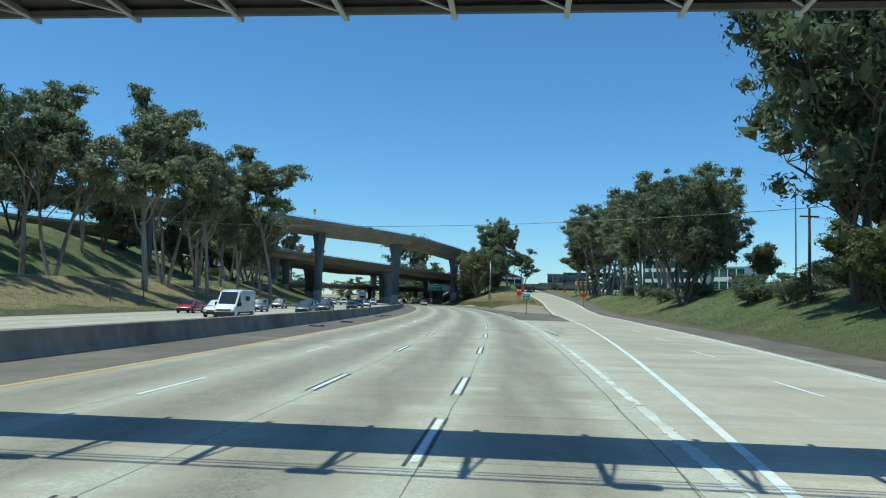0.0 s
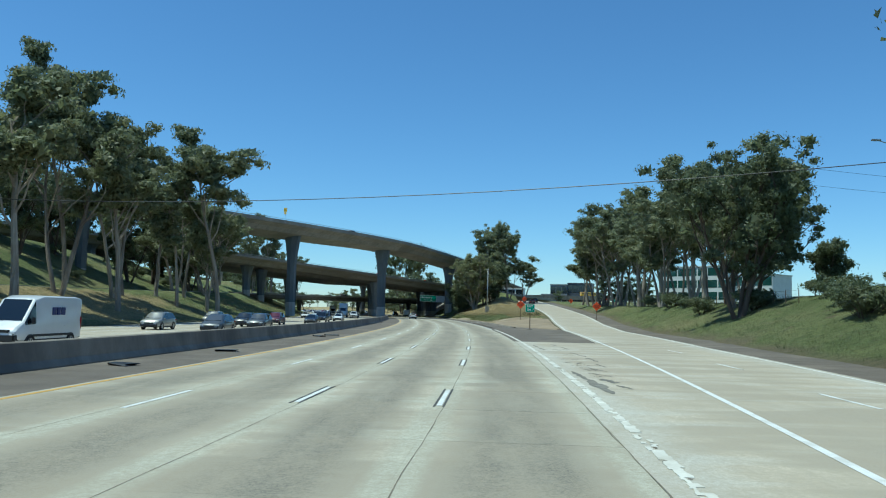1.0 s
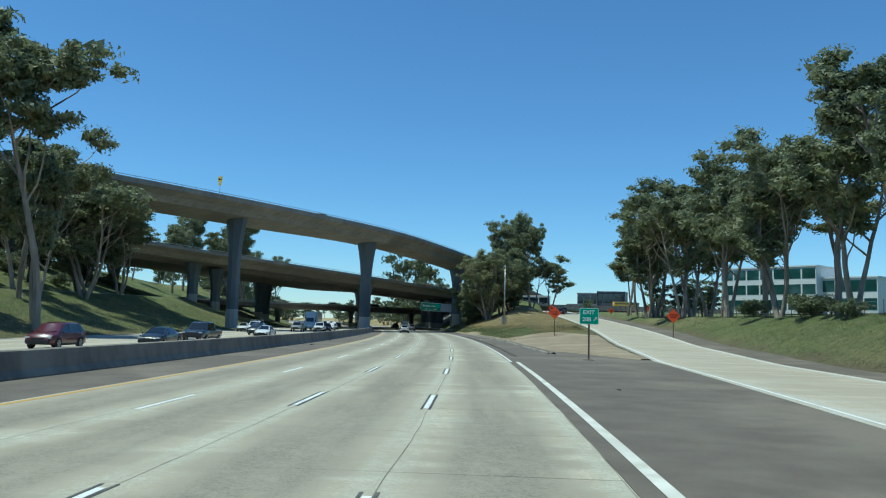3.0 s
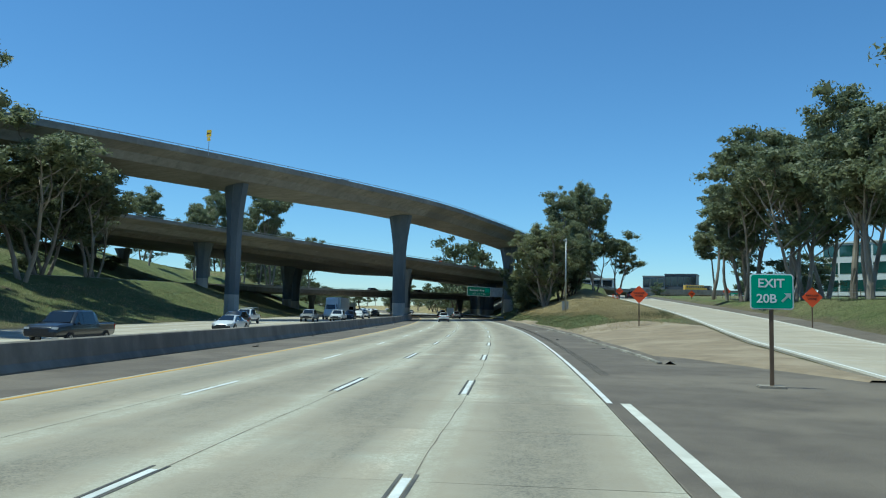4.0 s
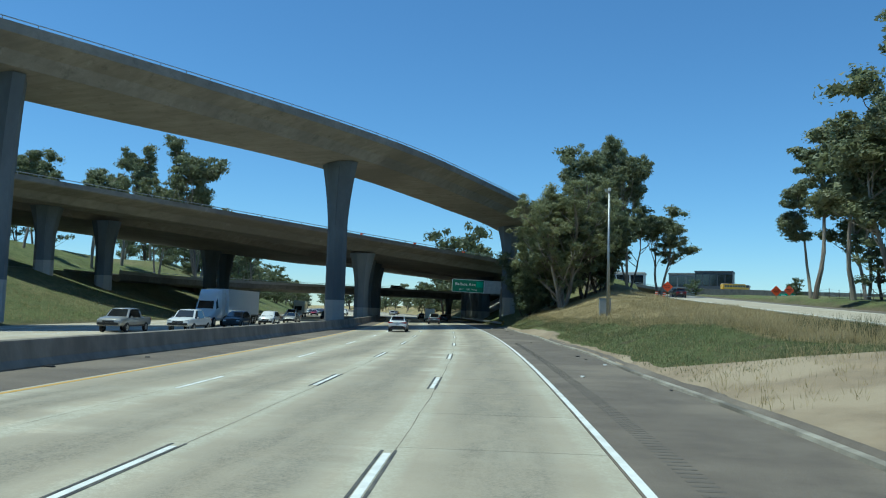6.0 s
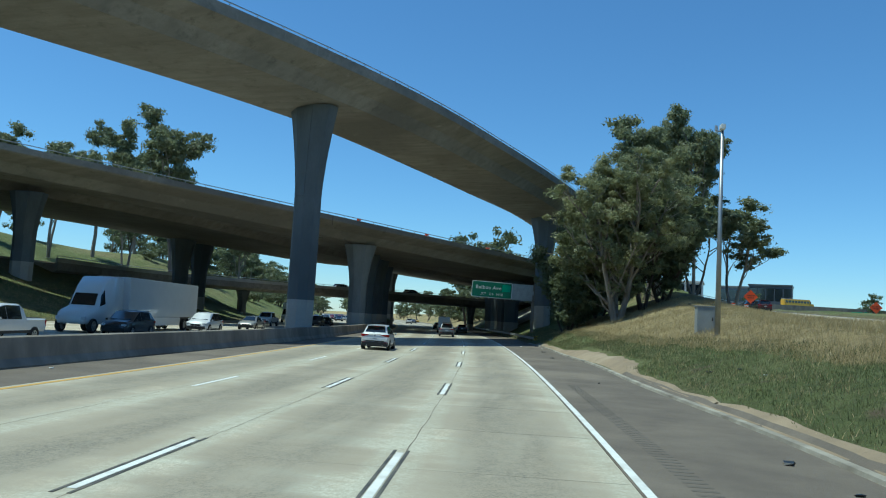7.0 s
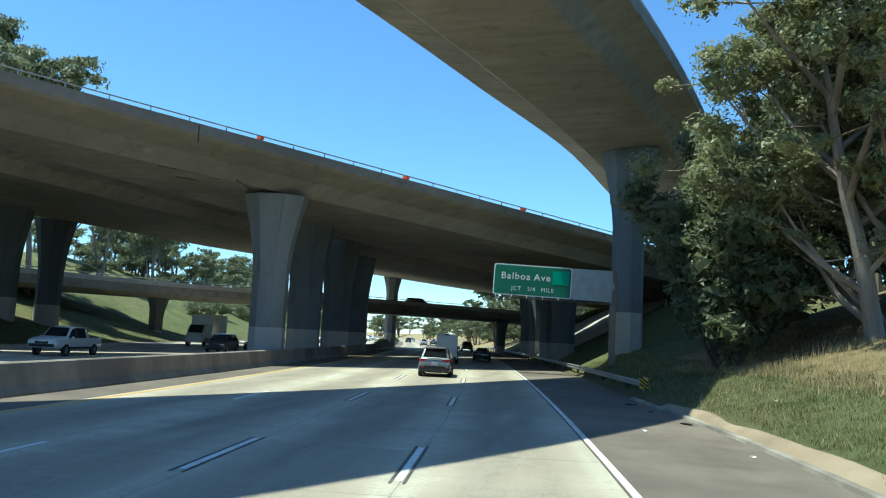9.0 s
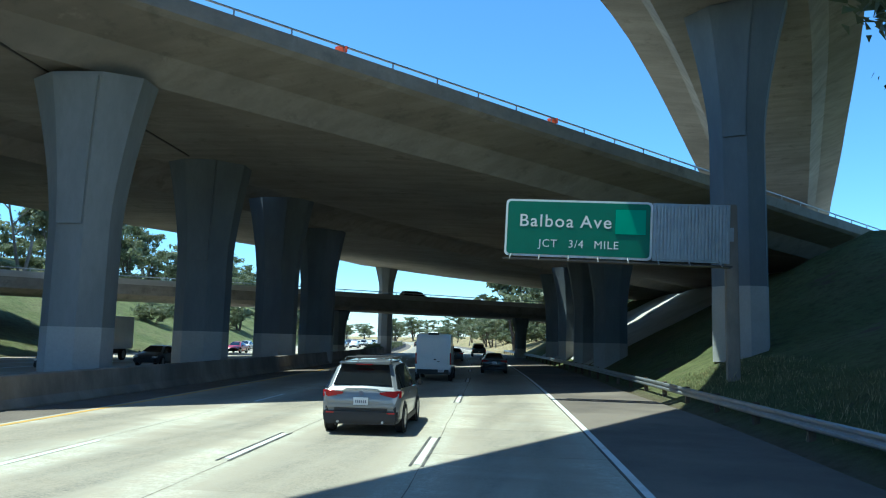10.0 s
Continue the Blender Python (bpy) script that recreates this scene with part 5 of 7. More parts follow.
for s in GRS[::1]:
    o = new("post", pm)
    o.parent, o.matrix_basis = gr, stand(s, grd(s) + 0.16)
om = tagged(empty("object_marker", stand(292.9, 9.05, 0.0)), "yellow and black striped marker at the guard rail's end", "marker")
part("post", boxed(-0.03, 0.03, 0.03, 0.08, -0.3, 0.95), M_STEEL, om)
moved(part("plate", slab_xz(0.42, 0.55, 0.02), M_SIGNYELLOW, om), 0, 0, 0.62)
for k in range(3):
    moved(part("stripe", slab_xz(0.5, 0.08, 0.006), M_BLACKPLAIN, om), 0, -0.014, 0.45 + 0.17 * k, 0, 38, 0)


# boundary fence along the right bank
fn = tagged(empty("fence"), "low wire fence with thin posts along the bank top", "fence")
fpm = bpy.data.meshes.new("post")
b2 = rods(((0, 0, -0.3), (0, 0, 1.5), 0.045), n=5)
b2.to_mesh(fpm)
b2.free()
fpm.materials.append(M_WOOD)
fl = []
for k in range(46):
    s = 112 + 4.0 * k
    p = at(s, ramp_right(s) + 14.5 + 1.2 * math.sin(s * 0.02))
    p.z = rough_z(s, ramp_right(s) + 14.5 + 1.2 * math.sin(s * 0.02), p.x, p.y)
    o = new("post", fpm)
    o.parent, o.location = fn, p
    fl.append(p)
for h in (0.5, 1.0, 1.4):
    bm = bmesh.new()
    tube(bm, [p + Vector((0, 0, h)) for p in fl], [0.012] * len(fl), 4)
    part("strand", bm, M_STEEL, fn)

# roadside posts on the left verge
for s, d in ((88, -44), (100, -45)):
    p = at(s, d)
    mp = tagged(empty("marker_post", pose(p.x, p.y, z_at(p.x, p.y))), "thin brown roadside post in the verge", "post")
    part("shaft", boxed(-0.06, 0.06, -0.06, 0.06, -0.2, 2.4), M_WOOD, mp)


# ---- buildings ----
def glass(name, col, rough=0.08):
    def build(nt, p):
        c = blend(nt, noise_of(nt, position(nt), 0.3), col, tuple(v * 0.6 for v in col))
        nt.links.new(c, p.inputs["Base Color"])
    return material(name, build, rough, 0.0, 0.9)


M_GLASS_G = glass("green_window_glass", (0.03, 0.09, 0.08))
M_GLASS_D = glass("dark_window_glass", (0.02, 0.028, 0.035))
M_WALLWHITE = mottled("white_render", (0.74, 0.74, 0.72), (0.66, 0.66, 0.64), 0.6, 12, 0.7, bumps=0.05)
M_WALLGREY = mottled("grey_cladding", (0.22, 0.235, 0.25), (0.17, 0.185, 0.2), 0.5, 10, 0.6, bumps=0.05)
M_WALLDARK = mottled("dark_cladding", (0.085, 0.095, 0.11), (0.065, 0.075, 0.09), 0.5, 10, 0.5, bumps=0.05)


def block(parent, name, x0, x1, y0, y1, z0, z1, mat, storeys=0, bays=0, gl=None, label=""):
    """A building mass whose front (-y) and left (-x) sides carry recessed window panes."""
    w = part(name, boxed(x0, x1, y0, y1, z0, z1), mat, parent, label)
    part("roof", boxed(x0 - 0.25, x1 + 0.25, y0 - 0.25, y1 + 0.25, z1, z1 + 0.35), mat, w)
    h = (z1 - z0) / max(1, storeys)
    for i in range(storeys):
        za, zb = z0 + h * i + h * 0.25, z0 + h * (i + 1) - h * 0.12
        for j in range(bays):
            a = x0 + (x1 - x0) * (j + 0.06) / bays
            b = x0 + (x1 - x0) * (j + 0.94) / bays
            part("window", boxed(a, b, y0 - 0.06, y0 + 0.05, za, zb), gl, w)
        m = max(1, int(bays * (y1 - y0) / (x1 - x0)))
        for j in range(m):
            a = y0 + (y1 - y0) * (j + 0.06) / m
            b = y0 + (y1 - y0) * (j + 0.94) / m
            part("window", boxed(x0 - 0.06, x0 + 0.05, a, b, za, zb), gl, w)
    return w


ofc = tagged(empty("office_building", pose(66, 490, 6.4, 0, 0, -18)), "modern dark grey office block on the far hill", "building")
block(ofc, "wing", 0, 12, 0, 14, 0, 8.2, M_WALLGREY, 2, 3, M_GLASS_D)
block(ofc, "hall", 12, 29, 1.5, 16, 0, 8.8, M_WALLDARK, 2, 5, M_GLASS_D)
block(ofc, "annex", 29, 36, 3, 16, 0, 5.4, M_WALLDARK, 1, 2, M_GLASS_D)
block(ofc, "porch", -7, 0, 2, 12, 0, 4.6, M_WALLGREY, 1, 3, M_GLASS_D)
ofc.scale = (0.84, 0.9, 1.62)
gb = tagged(empty("glass_building", pose(82, 311, 7.5, 0, 0, -50.7)), "white-framed green glass office building behind the trees", "building")
block(gb, "main_wing", 0, 28, 0, 14, 0, 12.6, M_WALLWHITE, 3, 7, M_GLASS_G)
block(gb, "side_wing", 28, 42, 3, 16, 0, 9.4, M_WALLWHITE, 2, 4, M_GLASS_G)
lb = tagged(empty("low_building", pose(24, 372, 9.6, 0, 0, -12)), "small pale low building on the hill", "building")
block(lb, "wing", 0, 14, 0, 8, 0, 3.6, M_WALLWHITE, 1, 4, M_GLASS_D)

# local overpass road behind the hill
OV = [Vector((36, 444, 11.4)), Vector((80, 455, 11.9)), Vector((118, 462, 11.9)), Vector((200, 474, 11.4)), Vector((320, 490, 11))]
ov = tagged(empty("local_overpass"), "low grey concrete road bridge on the hill's far side", "overpass", kind="structure")
part("deck", sweep(OV, [(-6, -1.4), (6, -1.4), (6, 0.8), (5.7, 0.8), (5.7, 0), (-5.7, 0), (-5.7, 0.8), (-6, 0.8)]), M_BARRIER, ov)
for x, y in ((58, 449.6), (98, 458.4), (138, 465)):
    part("pier", rods(((x, y, 6.0), (x, y, 10.5), 0.7), n=10), M_BARRIER, ov)
gs = tagged(empty("green_sign", pose(95, 440, 10.0, 0, 0, -12)), "pair of green direction signs by the overpass road", "road sign")
for k in (0, 1):
    moved(part("panel", slab_xz(3.0, 1.5, 0.08, 0.1), M_BRIGHTGREEN, gs), k * 3.3, 0, 0.55)
    part("post", rods(((k * 3.3, 0.1, -3.6), (k * 3.3, 0.1, 1.2), 0.06), n=6), M_STEEL, gs)
    bars(gs, [(k * 3.3 - 0.3, 0.8, 1.6, 0.22), (k * 3.3, 0.35, 2.0, 0.22)], M_SIGNWHITE, -0.05)


# ---- vehicles ----
def paint_mat(name, col, metal=0.0, rough=0.32):
    return plain(name, col, rough, metal, 0.5, 0.06, 0.8)


P_SILVER = paint_mat("silver_grey_paint", (0.20, 0.207, 0.212), 0.3, 0.42)
P_WHITE = paint_mat("white_paint", (0.66, 0.665, 0.66), 0.0, 0.4)
P_BLACK = paint_mat("black_paint", (0.014, 0.015, 0.018))
P_RED = paint_mat("red_paint", (0.36, 0.015, 0.015))
P_MAROON = paint_mat("maroon_paint", (0.09, 0.012, 0.016))
P_GREY = paint_mat("dark_grey_paint", (0.085, 0.09, 0.095), 0.4, 0.38)
P_TAN = paint_mat("light_tan_grey_paint", (0.34, 0.33, 0.30), 0.5, 0.4)
P_BLUE = paint_mat("dark_blue_paint", (0.025, 0.035, 0.065), 0.3)
P_YELLOW = paint_mat("taxi_yellow_paint", (0.75, 0.42, 0.01))
M_CARGLASS = glass("tinted_car_glass", (0.012, 0.016, 0.02), 0.04)
M_TRIM = plain("black_plastic_trim", (0.022, 0.022, 0.024), 0.6)
M_TYRE = plain("tyre_rubber", (0.018, 0.018, 0.019), 0.85)
M_RIM = plain("alloy_rim", (0.42, 0.43, 0.44), 0.35, 0.8)
M_TAIL = plain("red_tail_lens", (0.30, 0.008, 0.012), 0.15)
M_LENS = plain("clear_lamp_lens", (0.62, 0.64, 0.66), 0.1)
M_PLATE = plain("plate_sheet", (0.62, 0.64, 0.66), 0.5)
M_CHROME = plain("chrome_strip", (0.6, 0.6, 0.61), 0.15, 1.0)
M_DARKBAR = plain("plate_print", (0.16, 0.17, 0.22), 0.5)
M_LOGO = plain("navy_print", (0.01, 0.02, 0.13), 0.5)

# stations: along, half width, sill, belt, roof half width, roof
SHAPES = {
    "suv": [(0.0, 0.80, 0.42, 0.72, 0.78, 0.80), (0.05, 0.89, 0.33, 0.95, 0.86, 1.02), (0.16, 0.925, 0.27, 1.04, 0.80, 1.12), (0.50, 0.93, 0.25, 1.06, 0.67, 1.60), (0.85, 0.93, 0.25, 1.05, 0.655, 1.67), (2.3, 0.93, 0.25, 1.0, 0.655, 1.70), (2.95, 0.93, 0.25, 0.98, 0.67, 1.60), (3.62, 0.93, 0.25, 0.97, 0.82, 1.06), (4.3, 0.90, 0.27, 0.86, 0.80, 0.94), (4.52, 0.82, 0.32, 0.70, 0.72, 0.76), (4.6, 0.70, 0.42, 0.58, 0.62, 0.62)],
    "crossover": [(0.0, 0.80, 0.42, 0.74, 0.78, 0.82), (0.06, 0.89, 0.33, 0.98, 0.85, 1.05), (0.2, 0.93, 0.27, 1.08, 0.79, 1.18), (0.62, 0.94, 0.25, 1.08, 0.66, 1.58), (1.2, 0.94, 0.25, 1.06, 0.64, 1.66), (2.4, 0.94, 0.25, 1.0, 0.64, 1.68), (3.1, 0.94, 0.25, 0.97, 0.66, 1.55), (3.75, 0.94, 0.25, 0.96, 0.82, 1.06), (4.4, 0.90, 0.27, 0.84, 0.8, 0.9), (4.62, 0.82, 0.32, 0.68, 0.72, 0.74), (4.7, 0.7, 0.42, 0.58, 0.62, 0.62)],
    "sedan": [(0.0, 0.78, 0.42, 0.68, 0.76, 0.80), (0.06, 0.87, 0.30, 0.90, 0.82, 0.97), (0.5, 0.91, 0.24, 0.94, 0.80, 1.02), (0.75, 0.92, 0.22, 0.94, 0.76, 1.05), (1.5, 0.92, 0.22, 0.93, 0.58, 1.40), (2.3, 0.92, 0.22, 0.91, 0.57, 1.45), (2.8, 0.92, 0.22, 0.90, 0.58, 1.40), (3.65, 0.91, 0.22, 0.88, 0.78, 0.96), (4.4, 0.88, 0.24, 0.78, 0.78, 0.84), (4.72, 0.80, 0.30, 0.62, 0.70, 0.66), (4.8, 0.66, 0.40, 0.54, 0.6, 0.56)],
    "van": [(0.0, 0.98, 0.48, 1.2, 0.94, 2.52), (0.05, 1.0, 0.42, 1.35, 0.93, 2.62), (0.5, 1.01, 0.38, 1.35, 0.90, 2.68), (3.6, 1.01, 0.38, 1.30, 0.90, 2.68), (4.3, 1.01, 0.38, 1.25, 0.86, 2.50), (5.2, 0.99, 0.38, 1.18, 0.88, 1.38), (5.75, 0.95, 0.40, 1.0, 0.86, 1.10), (5.95, 0.86, 0.45, 0.80, 0.78, 0.86), (6.0, 0.76, 0.5, 0.7, 0.7, 0.74)],
    "pickup": [(0.0, 0.95, 0.55, 0.9, 0.93, 1.05), (0.06, 0.98, 0.48, 1.05, 0.95, 1.16), (1.75, 0.99, 0.46, 1.06, 0.95, 1.17), (1.82, 0.99, 0.46, 1.10, 0.74, 1.72), (2.1, 0.99, 0.46, 1.10, 0.72, 1.86), (3.3, 0.99, 0.46, 1.10, 0.72, 1.86), (3.7, 0.99, 0.46, 1.10, 0.74, 1.78), (4.3, 0.98, 0.46, 1.10, 0.88, 1.20), (5.4, 0.96, 0.48, 1.02, 0.88, 1.12), (5.68, 0.92, 0.5, 0.9, 0.84, 0.98), (5.75, 0.86, 0.55, 0.8, 0.8, 0.84)],
}
GLASS = {"suv": (2, 3, 5, 7), "crossover": (2, 3, 5, 7), "sedan": (3, 4, 6, 7), "van": (None, None, 4, 5), "pickup": (2, 3, 6, 7)}


def section(st):
    y, wb, zl, zb, wr, zr = st
    zm = zl + (zb - zl) * 0.55
    return [(0, y, zl), (wb - 0.1, y, zl), (wb - 0.015, y, zl + 0.12), (wb, y, zm), (wb - 0.035, y, zb), (wr + 0.02, y, zr - 0.07), (wr - 0.08, y, zr - 0.005), (0, y, zr + 0.02)]


def loft(stations):
    v, f = [], []
    n = 8
    for st in stations:
        h = section(st)
        v += h + [(-x, y, z) for x, y, z in h[1:-1]]
    k = 14
    order = list(range(n)) + list(range(k - 1, n - 1, -1))
    for i in range(len(stations) - 1):
        for j in range(k):
            a, b = order[j], order[(j + 1) % k]
            f.append((i * k + a, i * k + b, (i + 1) * k + b, (i + 1) * k + a))
    f.append(tuple(order)[::-1])
    f.append(tuple((len(stations) - 1) * k + o for o in order))
    return v, [], f


def pane(name, corners, mat, parent, shrink=0.08, lift=0.012, label="", depth=0.02):
    """A thin glass or lamp piece over four corners, shrunk and lifted outward."""
    c = [Vector(p) for p in corners]
    mid = sum(c, Vector()) / 4
    nrm = (c[1] - c[0]).cross(c[3] - c[0]).normalized()
    out = [mid + (p - mid) * (1 - shrink) + nrm * lift for p in c]
    vs = out + [p - nrm * depth for p in out]
    return part(name, (vs, [], [(0, 1, 2, 3), (7, 6, 5, 4), (0, 4, 5, 1), (1, 5, 6, 2), (2, 6, 7, 3), (3, 7, 4, 0)]), mat, parent, label)


def wheel_meshes(r, w):
    bm = bmesh.new()
    n = 14
    prof = [(r * 0.64, -w / 2 + 0.02), (r * 0.94, -w / 2), (r, -w / 2 + 0.04), (r, w / 2 - 0.04), (r * 0.94, w / 2), (r * 0.64, w / 2 - 0.02)]
    rings = [[bm.verts.new((x, q * math.cos(6.2832 * i / n), q * math.sin(6.2832 * i / n))) for i in range(n)] for q, x in prof]
    for a, b in zip(rings[:-1], rings[1:]):
        for i in range(n):
            bm.faces.new((a[i], a[(i + 1) % n], b[(i + 1) % n], b[i]))
    ty = bpy.data.meshes.new("tyre")
    bm.to_mesh(ty)
    bm.free()
    ty.materials.append(M_TYRE)
    bm = bmesh.new()
    rod(bm, (-w / 2 + 0.05, 0, 0), (w / 2 - 0.05, 0, 0), r * 0.3, n=12)
    for i in range(5):
        a = 6.2832 * i / 5
        m = Matrix.Rotation(a, 4, "X")
        box(bm, w / 2 - 0.06, w / 2 - 0.025, -0.05, 0.05, 0, r * 0.66, m)
        box(bm, -w / 2 + 0.025, -w / 2 + 0.06, -0.05, 0.05, 0, r * 0.66, m)
    rings = [[bm.verts.new((x, q * math.cos(6.2832 * i / n), q * math.sin(6.2832 * i / n))) for i in range(n)] for q, x in ((r * 0.57, -w / 2 + 0.03), (r * 0.66, -w / 2 + 0.015), (r * 0.66, w / 2 - 0.015), (r * 0.57, w / 2 - 0.03))]
    for a, b in zip(rings[:-1], rings[1:]):
        for i in range(n):
            bm.faces.new((a[i], a[(i + 1) % n], b[(i + 1) % n], b[i]))
    ri = bpy.data.meshes.new("rim")
    bm.to_mesh(ri)
    bm.free()
    ri.materials.append(M_RIM)
    return ty, ri


WHEEL = wheel_meshes(0.345, 0.23)
BIGWHEEL = wheel_meshes(0.5, 0.3)


def add_wheel(parent, x, y, r, meshes=None):
    w = tagged(new("wheel", (meshes or WHEEL)[0]))
    w.parent, w.matrix_basis = parent, pose(x, y, r)
    rim = new("rim", (meshes or WHEEL)[1])
    rim.parent = w
    return w


def wrap_lamp(sg, w, zb):
    """A tail light that starts thin on the tailgate, deepens outward and runs round the corner."""
    rows = ((w - 0.50, -0.012, zb - 0.005, zb + 0.035), (w - 0.28, 0.0, zb - 0.06, zb + 0.06), (w - 0.09, 0.035, zb - 0.10, zb + 0.075), (w - 0.005, 0.14, zb - 0.085, zb + 0.07), (w + 0.008, 0.42, zb - 0.01, zb + 0.045))
    v, f = [], []
    for k, (x, y, a, b) in enumerate(rows):
        dx, dy = (0.06, 0.05) if k > 2 else (0.0, 0.09)
        v += [(sg * x, y, a), (sg * x, y, b), (sg * (x - dx), y + dy, b), (sg * (x - dx), y + dy, a)]
    for k in range(len(rows) - 1):
        for j in range(4):
            q = (k * 4 + j, k * 4 + (j + 1) % 4, k * 4 + 4 + (j + 1) % 4, k * 4 + 4 + j)
            f.append(q if sg > 0 else q[::-1])
    f += [(0, 1, 2, 3), (16, 17, 18, 19)]
    return v, [], f


def vehicle(shape, paintm, m, label, category="car", dark_low=True, rails=False, scale=1.0, group="", rack=False):
    st = SHAPES[shape]
    length = st[-1][0]
    top = tagged(empty(shape if shape != "crossover" else "suv", m), label, category, group)
    if scale != 1.0:
        top.scale = (scale,) * 3
    body = part("body", loft(st), paintm, top)
    mod = body.modifiers.new("round", "BEVEL")
    mod.width, mod.segments, mod.limit_method, mod.angle_limit = 0.05, 2, "ANGLE", radians(28)
    body.data.polygons.foreach_set("use_smooth", [True] * len(body.data.polygons))
    ra, rb, fa, fb = GLASS[shape]
    sec = [section(s) for s in st]

    def mirror(p):
        return (-p[0], p[1], p[2])

    # front and rear glass
    a, b = sec[fb], sec[fa]
    pane("windshield", (mirror(a[6]), mirror(b[6]), b[6], a[6]), M_CARGLASS, top, 0.07, 0.036)
    if ra is not None:
        a, b = sec[ra], sec[rb]
        pane("rear_window", (mirror(a[6]), a[6], b[6], mirror(b[6])), M_CARGLASS, top, 0.04, 0.036)
    # side glass between the roof stations
    lo = rb if ra is not None else fa - 1
    spans = [(i, i + 1) for i in range(lo, fa)] + [(fa, fb)]
    if shape == "van":
        spans = [(fa, fb)]
    elif shape in ("suv", "crossover"):
        spans = [(ra, rb)] + spans
    for i, j in spans:
        if st[j][0] - st[i][0] < 0.3:
            continue
        for sg in (1, -1):
            c = [sec[i][4], sec[j][4], sec[j][5], sec[i][5]]
            if sg < 0:
                c = [mirror(p) for p in c][::-1]
            pane("side_window", c, M_CARGLASS, top, 0.05, 0.016)
    # lower trim, bumpers, lamps
    w = st[3][1]
    zl = st[3][2]
    part("rear_bumper", boxed(-w + 0.06, w - 0.06, -0.05, 0.25, zl + 0.03, zl + 0.36, 0.06), M_TRIM if dark_low else paintm, top)
    if shape == "van":
        part("front_bumper", boxed(-w + 0.08, w - 0.08, length - 0.42, length + 0.04, zl, zl + 0.42, 0.08), M_TRIM, top)
        part("upper_grille", boxed(-0.62, 0.62, length - 0.16, length + 0.02, zl + 0.46, zl + 0.6, 0.03), M_TRIM, top)
    else:
        part("front_bumper", boxed(-w + 0.14, w - 0.14, length - 0.28, length + 0.03, zl + 0.06, zl + 0.34, 0.05), M_TRIM if dark_low else paintm, top)
    for sg in (1, -1):
        part("sill", boxed(min(sg * w, sg * (w - 0.14)) - 0.0, max(sg * w, sg * (w - 0.14)), 0.7, length - 0.8, zl - 0.03, zl + 0.13, 0.02), M_TRIM, top)
        zb = st[1][3]
        x0, x1 = sorted((sg * (w - 0.42), sg * (w - 0.02)))
        if shape == "van":
            x0, x1 = sorted((sg * 0.9, sg * 1.0))
            part("tail_light", boxed(x0, x1, -0.02, 0.1, 0.95, 1.6, 0.02), M_TAIL, top, "red tail light")
        elif shape == "pickup":
            x0, x1 = sorted((sg * 0.8, sg * 0.97))
            part("tail_light", boxed(x0, x1, -0.02, 0.12, 0.75, 1.1, 0.02), M_TAIL, top, "red tail light")
        else:
            part("tail_light", wrap_lamp(sg, w, zb), M_TAIL, top, "red wrap-around tail light")
        zf = st[-2][3]
        x0, x1 = sorted((sg * (w - 0.42), sg * (w - 0.1)))
        part("headlight", boxed(x0, x1, length - 0.42, length - 0.03, zf - 0.04, zf + 0.1, 0.03), M_LENS, top, "clear headlight")
        x0, x1 = sorted((sg * (w - 0.02), sg * (w + 0.17)))
        ym = st[fb][0] - 0.25 if shape != "van" else 4.75
        part("door_mirror", boxed(x0, x1, ym - 0.08, ym + 0.08, st[fa][3] - 0.0, st[fa][3] + (0.14 if shape != "van" else 0.35), 0.05), M_TRIM if shape == "van" or rails else paintm, top)
        part("door_handle", boxed(*sorted((sg * (w - 0.03), sg * (w + 0.02))), 1.55, 1.75, st[4][3] - 0.14, st[4][3] - 0.1), paintm, top)
        for y in (0.17 * length + 0.05, 0.8 * length):
            add_wheel(top, sg * (w - 0.08), y, 0.345)
            arc = [(math.cos(radians(t)) * 0.41, math.sin(radians(t)) * 0.41) for t in range(0, 181, 20)]
            bm = bmesh.new()
            for (p, q), (p2, q2) in zip(arc[:-1], arc[1:]):
                x0, x1 = sg * (w - 0.1), sg * (w + 0.012)
                fcs = [(x0, p, q), (x1, p, q), (x1, p2, q2), (x0, p2, q2)]
                inner = [(x1, p * 0.86, q * 0.86), (x1, p2 * 0.86, q2 * 0.86)]
                bm.faces.new([bm.verts.new(c) for c in fcs])
                bm.faces.new([bm.verts.new(c) for c in (fcs[1], inner[0], inner[1], fcs[2])])
            moved(part("wheel_arch", bm, M_TRIM, top), 0, y, 0.345)
            moved(part("wheel_well", rods(((sg * (w - 0.02), 0, 0), (sg * (w + 0.004), 0, 0), 0.385), n=16), M_BLACKPLAIN, top), 0, y, 0.345)
        if rails:
            part("roof_rail", rods(((sg * 0.56, 0.75, 1.69), (sg * 0.56, 0.95, 1.76), 0.02), ((sg * 0.56, 0.95, 1.76), (sg * 0.56, 2.5, 1.77), 0.02), ((sg * 0.56, 2.5, 1.77), (sg * 0.56, 2.7, 1.68), 0.02), n=6), M_TRIM, top)
    if rails:
        part("crossbar", rods(((-0.56, 1.05, 1.76), (0.56, 1.05, 1.76), 0.02), n=6), M_TRIM, top)
        part("crossbar", rods(((-0.56, 2.2, 1.77), (0.56, 2.2, 1.77), 0.02), n=6), M_TRIM, top)
    zp = 0.78 if shape in ("suv", "crossover", "sedan") else (0.72 if shape == "pickup" else 0.62)
    pl = moved(part("number_plate", slab_xz(0.34, 0.17, 0.012, 0.01), M_PLATE, top), 0 if shape != "van" else 0.45, -0.035 if shape != "van" else -0.065, zp)
